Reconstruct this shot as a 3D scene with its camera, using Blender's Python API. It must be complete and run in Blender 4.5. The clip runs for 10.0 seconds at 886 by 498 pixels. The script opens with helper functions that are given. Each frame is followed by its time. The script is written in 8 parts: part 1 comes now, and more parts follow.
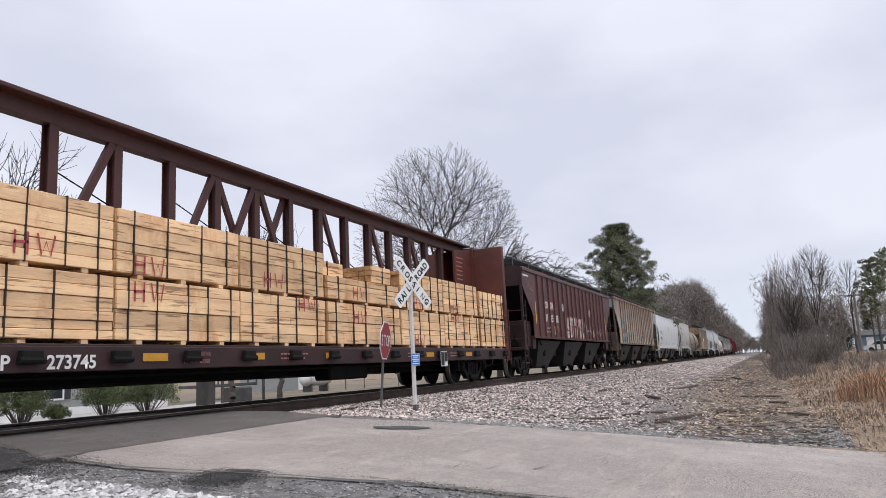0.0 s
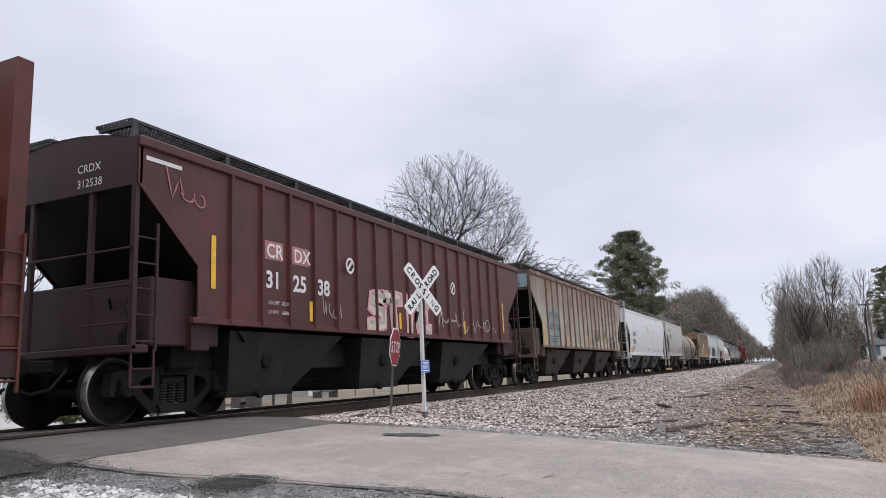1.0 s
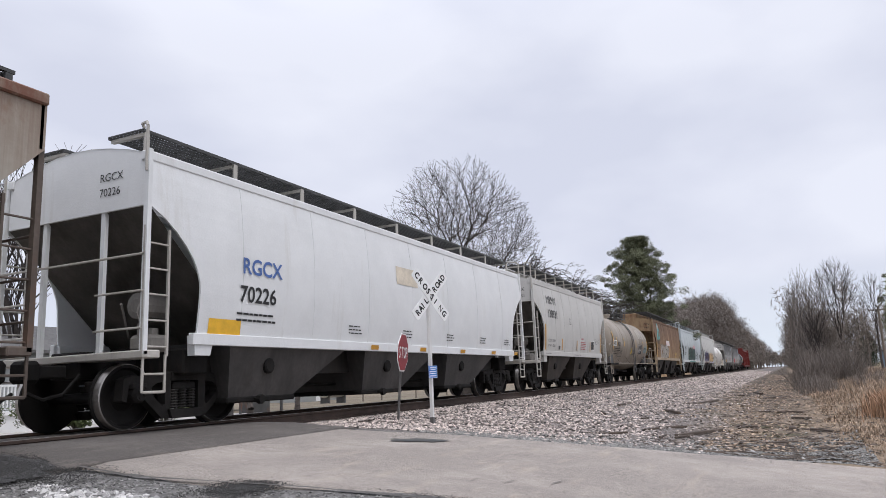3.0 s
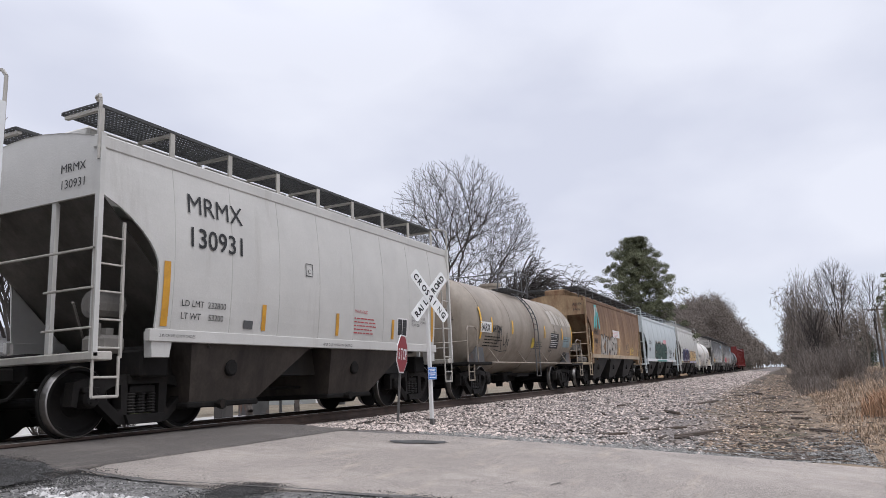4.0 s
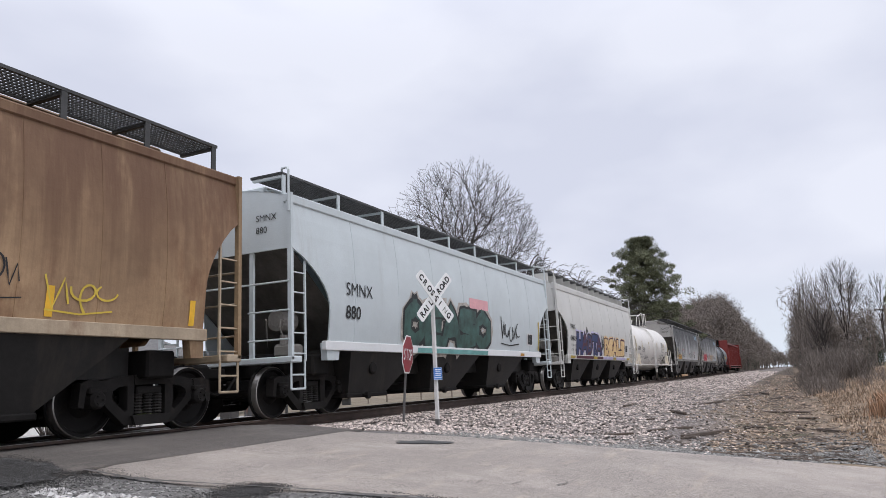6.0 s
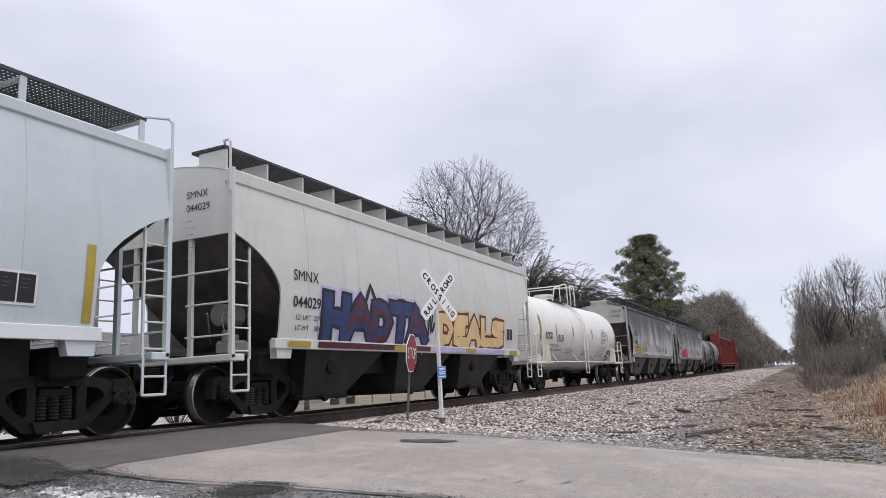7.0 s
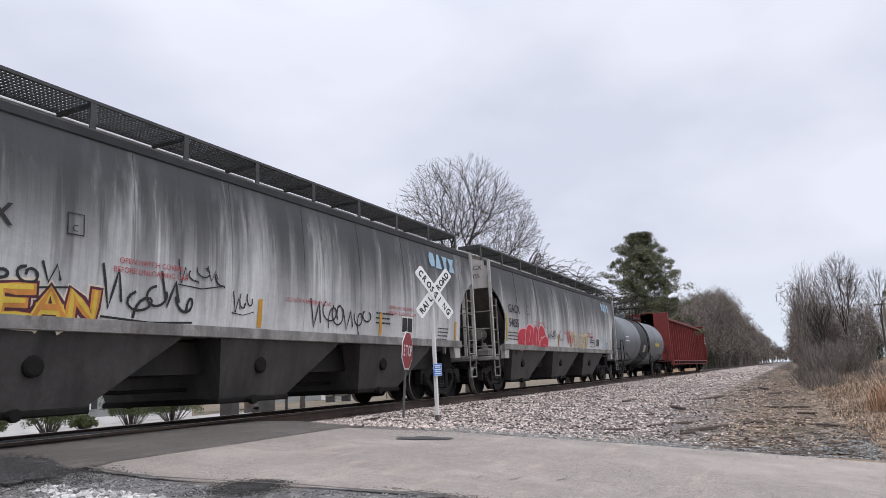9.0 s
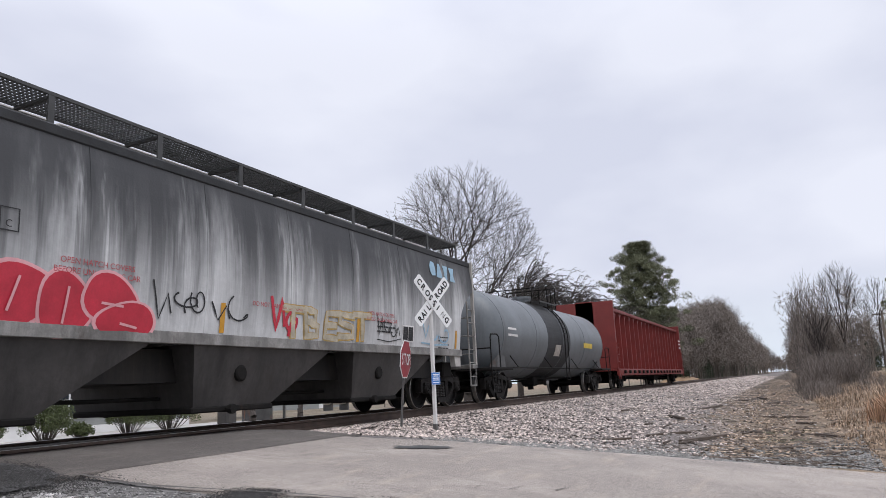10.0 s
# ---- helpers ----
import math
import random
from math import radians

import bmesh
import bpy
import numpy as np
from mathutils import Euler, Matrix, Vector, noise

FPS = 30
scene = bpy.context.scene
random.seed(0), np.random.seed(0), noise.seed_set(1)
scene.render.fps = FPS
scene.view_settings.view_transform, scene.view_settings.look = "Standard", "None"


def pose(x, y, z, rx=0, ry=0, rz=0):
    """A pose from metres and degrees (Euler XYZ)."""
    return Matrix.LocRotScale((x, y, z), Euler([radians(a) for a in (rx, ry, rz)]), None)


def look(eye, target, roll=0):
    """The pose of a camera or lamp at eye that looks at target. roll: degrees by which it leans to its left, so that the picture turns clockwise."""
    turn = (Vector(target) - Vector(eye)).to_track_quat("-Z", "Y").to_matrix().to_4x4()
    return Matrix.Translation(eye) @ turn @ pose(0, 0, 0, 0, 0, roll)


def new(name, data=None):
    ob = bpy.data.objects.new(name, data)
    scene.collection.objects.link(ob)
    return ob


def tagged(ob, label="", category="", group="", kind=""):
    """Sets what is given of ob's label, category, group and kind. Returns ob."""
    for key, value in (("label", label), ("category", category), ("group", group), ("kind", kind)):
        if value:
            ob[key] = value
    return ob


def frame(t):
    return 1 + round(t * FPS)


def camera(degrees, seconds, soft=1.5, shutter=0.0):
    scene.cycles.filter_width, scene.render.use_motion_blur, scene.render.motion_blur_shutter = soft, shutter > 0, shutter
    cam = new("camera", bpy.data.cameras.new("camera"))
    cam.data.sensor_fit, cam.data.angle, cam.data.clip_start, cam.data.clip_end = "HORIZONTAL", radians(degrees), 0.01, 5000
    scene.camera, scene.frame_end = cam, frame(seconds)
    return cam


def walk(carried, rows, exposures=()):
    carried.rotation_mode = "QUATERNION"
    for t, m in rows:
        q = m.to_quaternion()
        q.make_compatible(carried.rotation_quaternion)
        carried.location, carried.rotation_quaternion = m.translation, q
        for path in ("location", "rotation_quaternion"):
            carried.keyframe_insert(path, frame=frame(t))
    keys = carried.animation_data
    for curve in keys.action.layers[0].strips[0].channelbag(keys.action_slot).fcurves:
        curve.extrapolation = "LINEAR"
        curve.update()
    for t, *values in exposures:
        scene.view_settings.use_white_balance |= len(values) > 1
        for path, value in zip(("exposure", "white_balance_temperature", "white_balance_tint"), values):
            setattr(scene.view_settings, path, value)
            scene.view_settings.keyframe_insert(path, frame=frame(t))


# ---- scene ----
EYE = (0.0, 0.0, 0.483)
LENS = 63.74
TRACK = 9.181          # centre line of the track, z = 0 is the rail head
SPEED = 17.4


def aim(yaw, pitch, roll):
    """Camera pose from heading (from +x towards +y), upward tilt and lean, in degrees."""
    a, b = radians(yaw), radians(pitch)
    to = Vector(EYE) + Vector((math.cos(a) * math.cos(b), math.sin(a) * math.cos(b), math.sin(b)))
    return look(EYE, to, roll)


cam = camera(LENS, 10.0, 0.6)
walk(cam, [(t, aim(*r)) for t, *r in (
    (0.0, 23.624, 9.441, -2.918), (0.5, 23.985, 9.689, -2.769), (1.0, 24.424, 10.028, -2.555),
    (1.5, 24.745, 10.248, -2.289), (2.0, 24.913, 10.365, -2.267), (2.5, 25.007, 10.421, -2.367),
    (4.0, 24.944, 10.586, -2.704), (4.5, 24.862, 10.628, -2.681), (5.0, 24.936, 10.63, -2.671),
    (5.5, 25.152, 10.647, -2.698), (7.0, 25.664, 10.54, -2.88), (7.5, 25.678, 10.47, -2.962),
    (8.0, 25.621, 10.387, -3.058), (8.5, 25.508, 10.31, -3.056), (9.0, 25.33, 10.324, -2.942),
    (9.5, 25.089, 10.641, -2.934), (10.0, 25.189, 11.0, -2.769))],
    exposures=[(0.0, -0.04), (10.0, -0.04)])

# ---- sky and sun ----
world = bpy.data.worlds.new("sky")
scene.world = world
world.use_nodes = True
SUN_EL, SUN_AZ = radians(62), radians(235)      # azimuth of the sun from +x towards +y


def make_sky():
    nt = world.node_tree
    nt.nodes.clear()
    N, L = nt.nodes.new, nt.links.new
    sky = N("ShaderNodeTexSky")
    sky.sky_type, sky.sun_disc = "NISHITA", False
    sky.sun_elevation, sky.sun_rotation = SUN_EL, radians(90) - SUN_AZ
    sky.air_density, sky.dust_density = 1.0, 3.0
    co = N("ShaderNodeTexCoord")
    mp = N("ShaderNodeMapping")
    mp.inputs["Scale"].default_value = (1.2, 2.2, 4.5)
    mp.inputs["Rotation"].default_value = (0.1, 0.25, 0.5)
    no = N("ShaderNodeTexNoise")
    no.inputs["Scale"].default_value, no.inputs["Detail"].default_value = 1.6, 5
    no.inputs["Roughness"].default_value = 0.42
    ramp = N("ShaderNodeValToRGB")
    e = ramp.color_ramp.elements
    e[0].position, e[0].color = 0.33, (0.70, 0.73, 0.865, 1)
    e[1].position, e[1].color = 0.60, (0.86, 0.885, 1.0, 1)
    L(co.outputs["Generated"], mp.inputs["Vector"])
    L(mp.outputs["Vector"], no.inputs["Vector"])
    L(no.outputs["Fac"], ramp.inputs["Fac"])
    b1, b2 = N("ShaderNodeBackground"), N("ShaderNodeBackground")
    b1.inputs["Strength"].default_value = 0.06
    # an overcast sky: brightest overhead, thinning to pale blue over the horizon
    up = N("ShaderNodeSeparateXYZ")
    L(co.outputs["Generated"], up.inputs[0])
    rise = N("ShaderNodeMapRange")
    rise.interpolation_type = "SMOOTHSTEP"
    for k, v in (("From Min", 0.40), ("From Max", 1.0), ("To Min", 1.08), ("To Max", 2.3)):
        rise.inputs[k].default_value = v
    L(up.outputs["Z"], rise.inputs["Value"])
    L(rise.outputs["Result"], b2.inputs["Strength"])
    low = N("ShaderNodeMapRange")
    for k, v in (("From Min", 0.02), ("From Max", 0.13), ("To Min", 0.55), ("To Max", 0.0)):
        low.inputs[k].default_value = v
    L(up.outputs["Z"], low.inputs["Value"])
    pale = N("ShaderNodeMix")
    pale.data_type = "RGBA"
    pale.inputs["B"].default_value = (0.76, 0.86, 0.96, 1)
    L(low.outputs["Result"], pale.inputs["Factor"])
    L(ramp.outputs["Color"], pale.inputs["A"])
    L(sky.outputs["Color"], b1.inputs["Color"])
    L(pale.outputs["Result"], b2.inputs["Color"])
    mix, out = N("ShaderNodeMixShader"), N("ShaderNodeOutputWorld")
    mix.inputs["Fac"].default_value = 0.9
    L(b1.outputs[0], mix.inputs[1])
    L(b2.outputs[0], mix.inputs[2])
    L(mix.outputs[0], out.inputs[0])


make_sky()
lamp = bpy.data.lights.new("sun", "SUN")
lamp.energy, lamp.angle, lamp.color = 1.2, radians(20), (1.0, 0.985, 0.97)
sun = new("sun", lamp)
sun.matrix_world = look((math.cos(SUN_AZ) * 50, math.sin(SUN_AZ) * 50, math.tan(SUN_EL) * 50), (0, 0, 0))

# ---- materials ----
def mat(name, col, rough=0.6, metal=0.0, var=0.15, scale=1.5, bump=0.15, bscale=30.0, streak=0.0,
        streak_col=(0.03, 0.028, 0.026), top=0.0, soot=0.0, rust=0.0, rust_col=(0.16, 0.06, 0.025), rust_scale=1.2, rnd=0.0,
        stretch=(1, 1, 1), coords="Object", spec=0.5, split=None):
    """Painted or raw surface: broad tone shifts, fine grain, runs of dirt down the sheet, patches of rust."""
    m = bpy.data.materials.new(name)
    m.use_nodes = True
    nt = m.node_tree
    N, L = nt.nodes.new, nt.links.new
    bsdf = nt.nodes["Principled BSDF"]
    bsdf.inputs["Roughness"].default_value, bsdf.inputs["Metallic"].default_value = rough, metal
    bsdf.inputs["Specular IOR Level"].default_value = spec
    co = N("ShaderNodeTexCoord").outputs[coords]

    def noise_at(sc, detail=4, rgh=0.6, st=(1, 1, 1)):
        mp = N("ShaderNodeMapping")
        mp.inputs["Scale"].default_value = st
        n = N("ShaderNodeTexNoise")
        n.inputs["Scale"].default_value, n.inputs["Detail"].default_value, n.inputs["Roughness"].default_value = sc, detail, rgh
        L(co, mp.inputs["Vector"])
        L(mp.outputs["Vector"], n.inputs["Vector"])
        return n.outputs["Fac"]

    def ramp(src, a, b, va=0.0, vb=1.0):
        r = N("ShaderNodeMapRange")
        r.inputs["From Min"].default_value, r.inputs["From Max"].default_value = a, b
        r.inputs["To Min"].default_value, r.inputs["To Max"].default_value = va, vb
        L(src, r.inputs["Value"])
        return r.outputs["Result"]

    def times(a, b):
        k = N("ShaderNodeMath")
        k.operation = "MULTIPLY"
        L(a, k.inputs[0])
        if isinstance(b, float):
            k.inputs[1].default_value = b
        else:
            L(b, k.inputs[1])
        return k.outputs[0]

    def mix(fac, a, b):
        x = N("ShaderNodeMix")
        x.data_type = "RGBA"
        L(fac, x.inputs["Factor"])
        for s, v in ((x.inputs["A"], a), (x.inputs["B"], b)):
            if isinstance(v, tuple):
                s.default_value = (*v, 1)
            else:
                L(v, s)
        return x.outputs["Result"]

    lo = tuple(c * (1 - var) for c in col)
    hi = tuple(min(1, c * (1 + var)) for c in col)
    c = mix(ramp(noise_at(scale, st=stretch), 0.3, 0.7), lo, hi)
    c = mix(times(ramp(noise_at(scale * 14, 3, st=stretch), 0.35, 0.75), 0.5 * min(1, var * 2.2)), c, tuple(v * 0.45 for v in col))
    if split:
        # dark splits and saw marks along the grain
        c = mix(times(ramp(noise_at(9.0, 4, 0.6, (0.14, 1.0, 2.2)), 0.57, 0.64), 0.8), c, split)
        c = mix(times(ramp(noise_at(1.3, 3, 0.6, (0.8, 1.0, 1.4)), 0.52, 0.66), 0.55), c, tuple(min(1.0, v * 1.12) for v in col))
    if rust:
        f = ramp(noise_at(rust_scale, 6, 0.7, (1, 1, 0.5)), 0.62 - 0.3 * rust, 0.80 - 0.3 * rust)
        c = mix(f, c, rust_col)
    if streak:
        f = ramp(noise_at(1.0, 6, 0.68, (1.7, 1.7, 0.16)), 0.62 - 0.20 * streak, 0.84 - 0.2 * streak)
        f = times(f, float(min(1.0, 0.5 + 0.5 * streak)))
        if top:
            sep = N("ShaderNodeSeparateXYZ")
            L(co, sep.inputs[0])
            f = times(f, ramp(sep.outputs["Z"], top - 2.3, top, 0.10, 1.0))
            g = ramp(noise_at(1.0, 4, 0.7, (13, 13, 0.14)), 0.42, 0.66)
            g = times(times(g, ramp(sep.outputs["Z"], top - 2.7, top, 0.15, 0.85)), float(min(1.0, streak)))
            c = mix(g, c, streak_col)
        c = mix(f, c, streak_col)
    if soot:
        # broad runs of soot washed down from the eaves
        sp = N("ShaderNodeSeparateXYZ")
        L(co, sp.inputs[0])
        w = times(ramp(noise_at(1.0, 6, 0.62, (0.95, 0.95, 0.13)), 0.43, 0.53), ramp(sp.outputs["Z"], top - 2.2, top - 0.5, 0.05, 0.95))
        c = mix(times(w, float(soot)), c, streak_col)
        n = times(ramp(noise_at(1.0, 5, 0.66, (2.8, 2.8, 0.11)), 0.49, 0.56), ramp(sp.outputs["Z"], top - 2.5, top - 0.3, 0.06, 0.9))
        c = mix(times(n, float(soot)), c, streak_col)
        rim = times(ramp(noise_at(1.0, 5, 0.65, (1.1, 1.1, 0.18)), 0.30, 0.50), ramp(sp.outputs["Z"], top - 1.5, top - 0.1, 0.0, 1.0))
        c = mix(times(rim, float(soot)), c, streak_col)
    if rnd:
        info = N("ShaderNodeObjectInfo")
        hsv = N("ShaderNodeHueSaturation")
        L(ramp(info.outputs["Random"], 0, 1, 1 - rnd, 1 + rnd), hsv.inputs["Value"])
        L(c, hsv.inputs["Color"])
        c = hsv.outputs["Color"]
    L(c, bsdf.inputs["Base Color"])
    if bump:
        b = N("ShaderNodeBump")
        b.inputs["Strength"].default_value, b.inputs["Distance"].default_value = bump, 0.02
        L(noise_at(bscale, 4, 0.6, stretch), b.inputs["Height"])
        L(b.outputs["Normal"], bsdf.inputs["Normal"])
    return m


def island(m, amount=0.35):
    """Lets each loose piece of a joined mesh take its own tone."""
    nt = m.node_tree
    b = nt.nodes["Principled BSDF"]
    src = b.inputs["Base Color"].links[0].from_socket
    g, r, h = nt.nodes.new("ShaderNodeNewGeometry"), nt.nodes.new("ShaderNodeMapRange"), nt.nodes.new("ShaderNodeHueSaturation")
    r.inputs["To Min"].default_value, r.inputs["To Max"].default_value = 1 - amount, 1 + amount
    nt.links.new(g.outputs["Random Per Island"], r.inputs["Value"])
    nt.links.new(r.outputs["Result"], h.inputs["Value"])
    nt.links.new(src, h.inputs["Color"])
    nt.links.new(h.outputs["Color"], b.inputs["Base Color"])
    return m


M = {
    "maroon": mat("maroon_paint", (0.082, 0.020, 0.0175), 0.5, var=0.25, streak=0.3, streak_col=(0.03, 0.010, 0.009), rust=0.12, rust_col=(0.10, 0.034, 0.022)),
    "maroon_dark": mat("maroon_dark", (0.034, 0.0105, 0.0105), 0.65, var=0.3, streak=0.3),
    "bulkhead": mat("bulkhead_paint", (0.088, 0.021, 0.0145), 0.6, var=0.25, streak=0.35, streak_col=(0.05, 0.014, 0.011)),
    "beam": mat("beam_paint", (0.055, 0.015, 0.013), 0.6, var=0.25, streak=0.2),
    "olive": mat("weathered_grey_green", (0.46, 0.44, 0.375), 0.65, var=0.16, scale=0.9, streak=0.35, streak_col=(0.17, 0.10, 0.065), top=3.9, soot=0.4, rust=0.25, rust_col=(0.22, 0.115, 0.07), rust_scale=1.5),
    "olive_rust": mat("rusty_rib", (0.27, 0.21, 0.155), 0.7, var=0.25, streak=0.8, streak_col=(0.14, 0.06, 0.035), rust=0.75, rust_col=(0.16, 0.068, 0.042), rust_scale=2.0),
    "white": mat("white_hopper_paint", (0.70, 0.705, 0.70), 0.5, var=0.05, streak=0.22, streak_col=(0.45, 0.42, 0.36)),
    "cool_white": mat("cool_white_paint", (0.53, 0.575, 0.585), 0.5, var=0.05, streak=0.2, streak_col=(0.36, 0.36, 0.34)),
    "cement": mat("cement_grey_paint", (0.52, 0.505, 0.475), 0.5, var=0.06, streak=0.25, streak_col=(0.30, 0.275, 0.24)),
    "cream": mat("cream_grey_paint", (0.57, 0.56, 0.53), 0.5, var=0.05, streak=0.2, streak_col=(0.36, 0.33, 0.29)),
    "rusty": mat("rusted_brown_paint", (0.42, 0.275, 0.155), 0.75, var=0.3, scale=0.7, streak=0.45, streak_col=(0.11, 0.052, 0.028), top=3.5, soot=0.55, rust=0.34, rust_col=(0.20, 0.095, 0.046), rust_scale=0.8),
    "rusty_end": mat("rusted_tan_paint", (0.30, 0.205, 0.115), 0.75, var=0.3, streak=0.6, streak_col=(0.13, 0.055, 0.028), rust=0.42, rust_col=(0.15, 0.065, 0.032)),
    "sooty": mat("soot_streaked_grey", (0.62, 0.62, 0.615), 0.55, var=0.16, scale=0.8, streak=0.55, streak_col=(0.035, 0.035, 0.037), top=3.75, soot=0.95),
    "tank_tan": mat("dusty_tan_tank", (0.30, 0.255, 0.205), 0.5, var=0.22, scale=0.6, streak=0.55, streak_col=(0.16, 0.12, 0.085), rust=0.2, rust_col=(0.17, 0.135, 0.10), rust_scale=0.6),
    "tank_white": mat("white_tank_paint", (0.70, 0.67, 0.63), 0.42, var=0.05, streak=0.22, streak_col=(0.50, 0.41, 0.32)),
    "tank_grey": mat("blue_grey_tank", (0.135, 0.148, 0.158), 0.45, var=0.2, scale=0.7, streak=0.4, streak_col=(0.05, 0.05, 0.05)),
    "ladder_grey": mat("grey_ladder_steel", (0.42, 0.395, 0.355), 0.55, var=0.18, streak=0.4, streak_col=(0.2, 0.17, 0.14)),
    "band": mat("dark_band", (0.035, 0.036, 0.038), 0.65, var=0.35, streak=0.5, spec=0.3),
    "red": mat("red_car_paint", (0.17, 0.02, 0.016), 0.55, var=0.18, streak=0.35, streak_col=(0.14, 0.02, 0.015)),
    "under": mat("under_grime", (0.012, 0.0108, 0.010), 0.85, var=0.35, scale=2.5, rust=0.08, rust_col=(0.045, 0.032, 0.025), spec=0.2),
    # bay colours are set low so that they hold the underside shade
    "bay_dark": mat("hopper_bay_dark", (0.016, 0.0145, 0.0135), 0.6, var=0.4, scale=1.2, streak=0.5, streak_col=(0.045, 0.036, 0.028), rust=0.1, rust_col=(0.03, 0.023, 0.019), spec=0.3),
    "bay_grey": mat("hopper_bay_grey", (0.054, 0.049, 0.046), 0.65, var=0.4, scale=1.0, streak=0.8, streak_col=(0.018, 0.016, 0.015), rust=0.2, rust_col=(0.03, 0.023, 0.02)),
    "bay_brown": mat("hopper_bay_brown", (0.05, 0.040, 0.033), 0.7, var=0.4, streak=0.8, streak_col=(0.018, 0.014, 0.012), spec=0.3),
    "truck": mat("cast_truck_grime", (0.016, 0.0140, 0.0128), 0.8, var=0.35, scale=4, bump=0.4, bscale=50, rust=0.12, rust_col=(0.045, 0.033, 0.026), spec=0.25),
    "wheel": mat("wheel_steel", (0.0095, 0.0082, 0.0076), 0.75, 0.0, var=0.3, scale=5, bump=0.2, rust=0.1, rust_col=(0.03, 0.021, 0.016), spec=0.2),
    "tread": mat("polished_tread", (0.36, 0.34, 0.32), 0.35, 0.85, var=0.2),
    "spring": mat("spring_steel", (0.04, 0.036, 0.033), 0.6, 0.3),
    "grating": mat("galvanised_grating", (0.065, 0.065, 0.064), 0.6, 0.3, var=0.25, scale=4),
    "black": mat("black_marking", (0.014, 0.014, 0.015), 0.6, var=0.25, bump=0),
    "olive_end": mat("rust_brown_end", (0.095, 0.072, 0.057), 0.7, var=0.3, streak=0.6, streak_col=(0.06, 0.035, 0.025), rust=0.4, rust_col=(0.13, 0.06, 0.035), rust_scale=1.8),
    "worn_sill": mat("scuffed_grey_sill", (0.24, 0.23, 0.215), 0.6, var=0.4, scale=2.5, streak=0.8, streak_col=(0.07, 0.065, 0.06), rust=0.25, rust_col=(0.08, 0.066, 0.056), rust_scale=3.0),
    "grimy_end": mat("grimy_pale_end", (0.40, 0.38, 0.355), 0.6, var=0.18, streak=0.5, streak_col=(0.16, 0.145, 0.13)),
    # darker than the car paint: end-recess shade is in this grey, streaks are grime
    "slope_grey": mat("grimy_shaded_slope", (0.20, 0.185, 0.165), 0.65, var=0.3, streak=0.5, streak_col=(0.08, 0.066, 0.055)),
    "tan_sill": mat("dusty_tan_sill", (0.40, 0.315, 0.22), 0.7, var=0.25, streak=0.5, streak_col=(0.2, 0.13, 0.08), rust=0.2),
    "white_mark": mat("white_marking", (0.72, 0.70, 0.68), 0.6, var=0.1, scale=6, bump=0),
    "pink_mark": mat("faded_pink_patch", (0.40, 0.17, 0.16), 0.6, var=0.15, bump=0),
    "yellow": mat("reflector_yellow", (0.80, 0.45, 0.03), 0.45, var=0.12, scale=8, bump=0),
    "amber": mat("reflector_amber", (0.55, 0.27, 0.02), 0.45, var=0.15, scale=8, bump=0),
    "ochre": mat("reflector_ochre", (0.42, 0.31, 0.04), 0.45, var=0.15, bump=0),
    "red_mark": mat("red_marking", (0.42, 0.06, 0.07), 0.6, var=0.15, bump=0),
    "faded_mark": mat("faded_pale_paint", (0.46, 0.42, 0.365), 0.55, var=0.2, scale=3, streak=0.5, streak_col=(0.28, 0.235, 0.19), bump=0),
    "blue_mark": mat("blue_marking", (0.06, 0.13, 0.35), 0.5, var=0.15, bump=0),
    "cyan": mat("teal_marking", (0.07, 0.40, 0.40), 0.55, var=0.2, bump=0),
    "sky_mark": mat("pale_blue_paint", (0.30, 0.46, 0.58), 0.55, var=0.2, bump=0),
    "blue_patch": mat("pale_blue_patch", (0.23, 0.31, 0.33), 0.6, var=0.15, streak=0.5, streak_col=(0.16, 0.12, 0.09), rust=0.2),
    "g_red": mat("spray_red", (0.50, 0.022, 0.045), 0.5, var=0.2, scale=3, bump=0),
    "g_pink": mat("spray_pink", (0.72, 0.36, 0.38), 0.5, var=0.15, bump=0),
    "g_navy": mat("spray_navy", (0.018, 0.035, 0.13), 0.5, var=0.45, scale=2.5, bump=0),
    "g_plum": mat("spray_plum", (0.085, 0.013, 0.032), 0.5, var=0.4, scale=3, bump=0),
    "g_peach": mat("spray_peach", (0.72, 0.50, 0.24), 0.5, var=0.15, scale=2, bump=0),
    "g_orange": mat("spray_orange", (0.62, 0.25, 0.05), 0.5, var=0.3, scale=3, bump=0),
    "g_gold": mat("spray_gold", (0.66, 0.47, 0.06), 0.5, var=0.2, bump=0),
    "g_sand": mat("spray_sand", (0.50, 0.44, 0.33), 0.5, var=0.3, scale=5, streak=0.4, streak_col=(0.3, 0.28, 0.25), bump=0),
    "g_ochre": mat("spray_ochre", (0.50, 0.33, 0.09), 0.5, var=0.4, scale=5, bump=0),
    "g_green": mat("spray_green", (0.035, 0.09, 0.075), 0.5, var=0.6, scale=4, bump=0),
    "g_teal": mat("spray_teal", (0.16, 0.38, 0.36), 0.5, var=0.3, scale=3, bump=0),
    "g_lilac": mat("spray_lilac", (0.50, 0.46, 0.66), 0.5, var=0.2, scale=3, bump=0),
    "g_silver": mat("spray_silver", (0.46, 0.42, 0.37), 0.5, var=0.35, scale=5, streak=0.5, streak_col=(0.19, 0.15, 0.11), bump=0),
    "g_cream": mat("spray_cream", (0.66, 0.58, 0.46), 0.55, var=0.2, scale=3, bump=0),
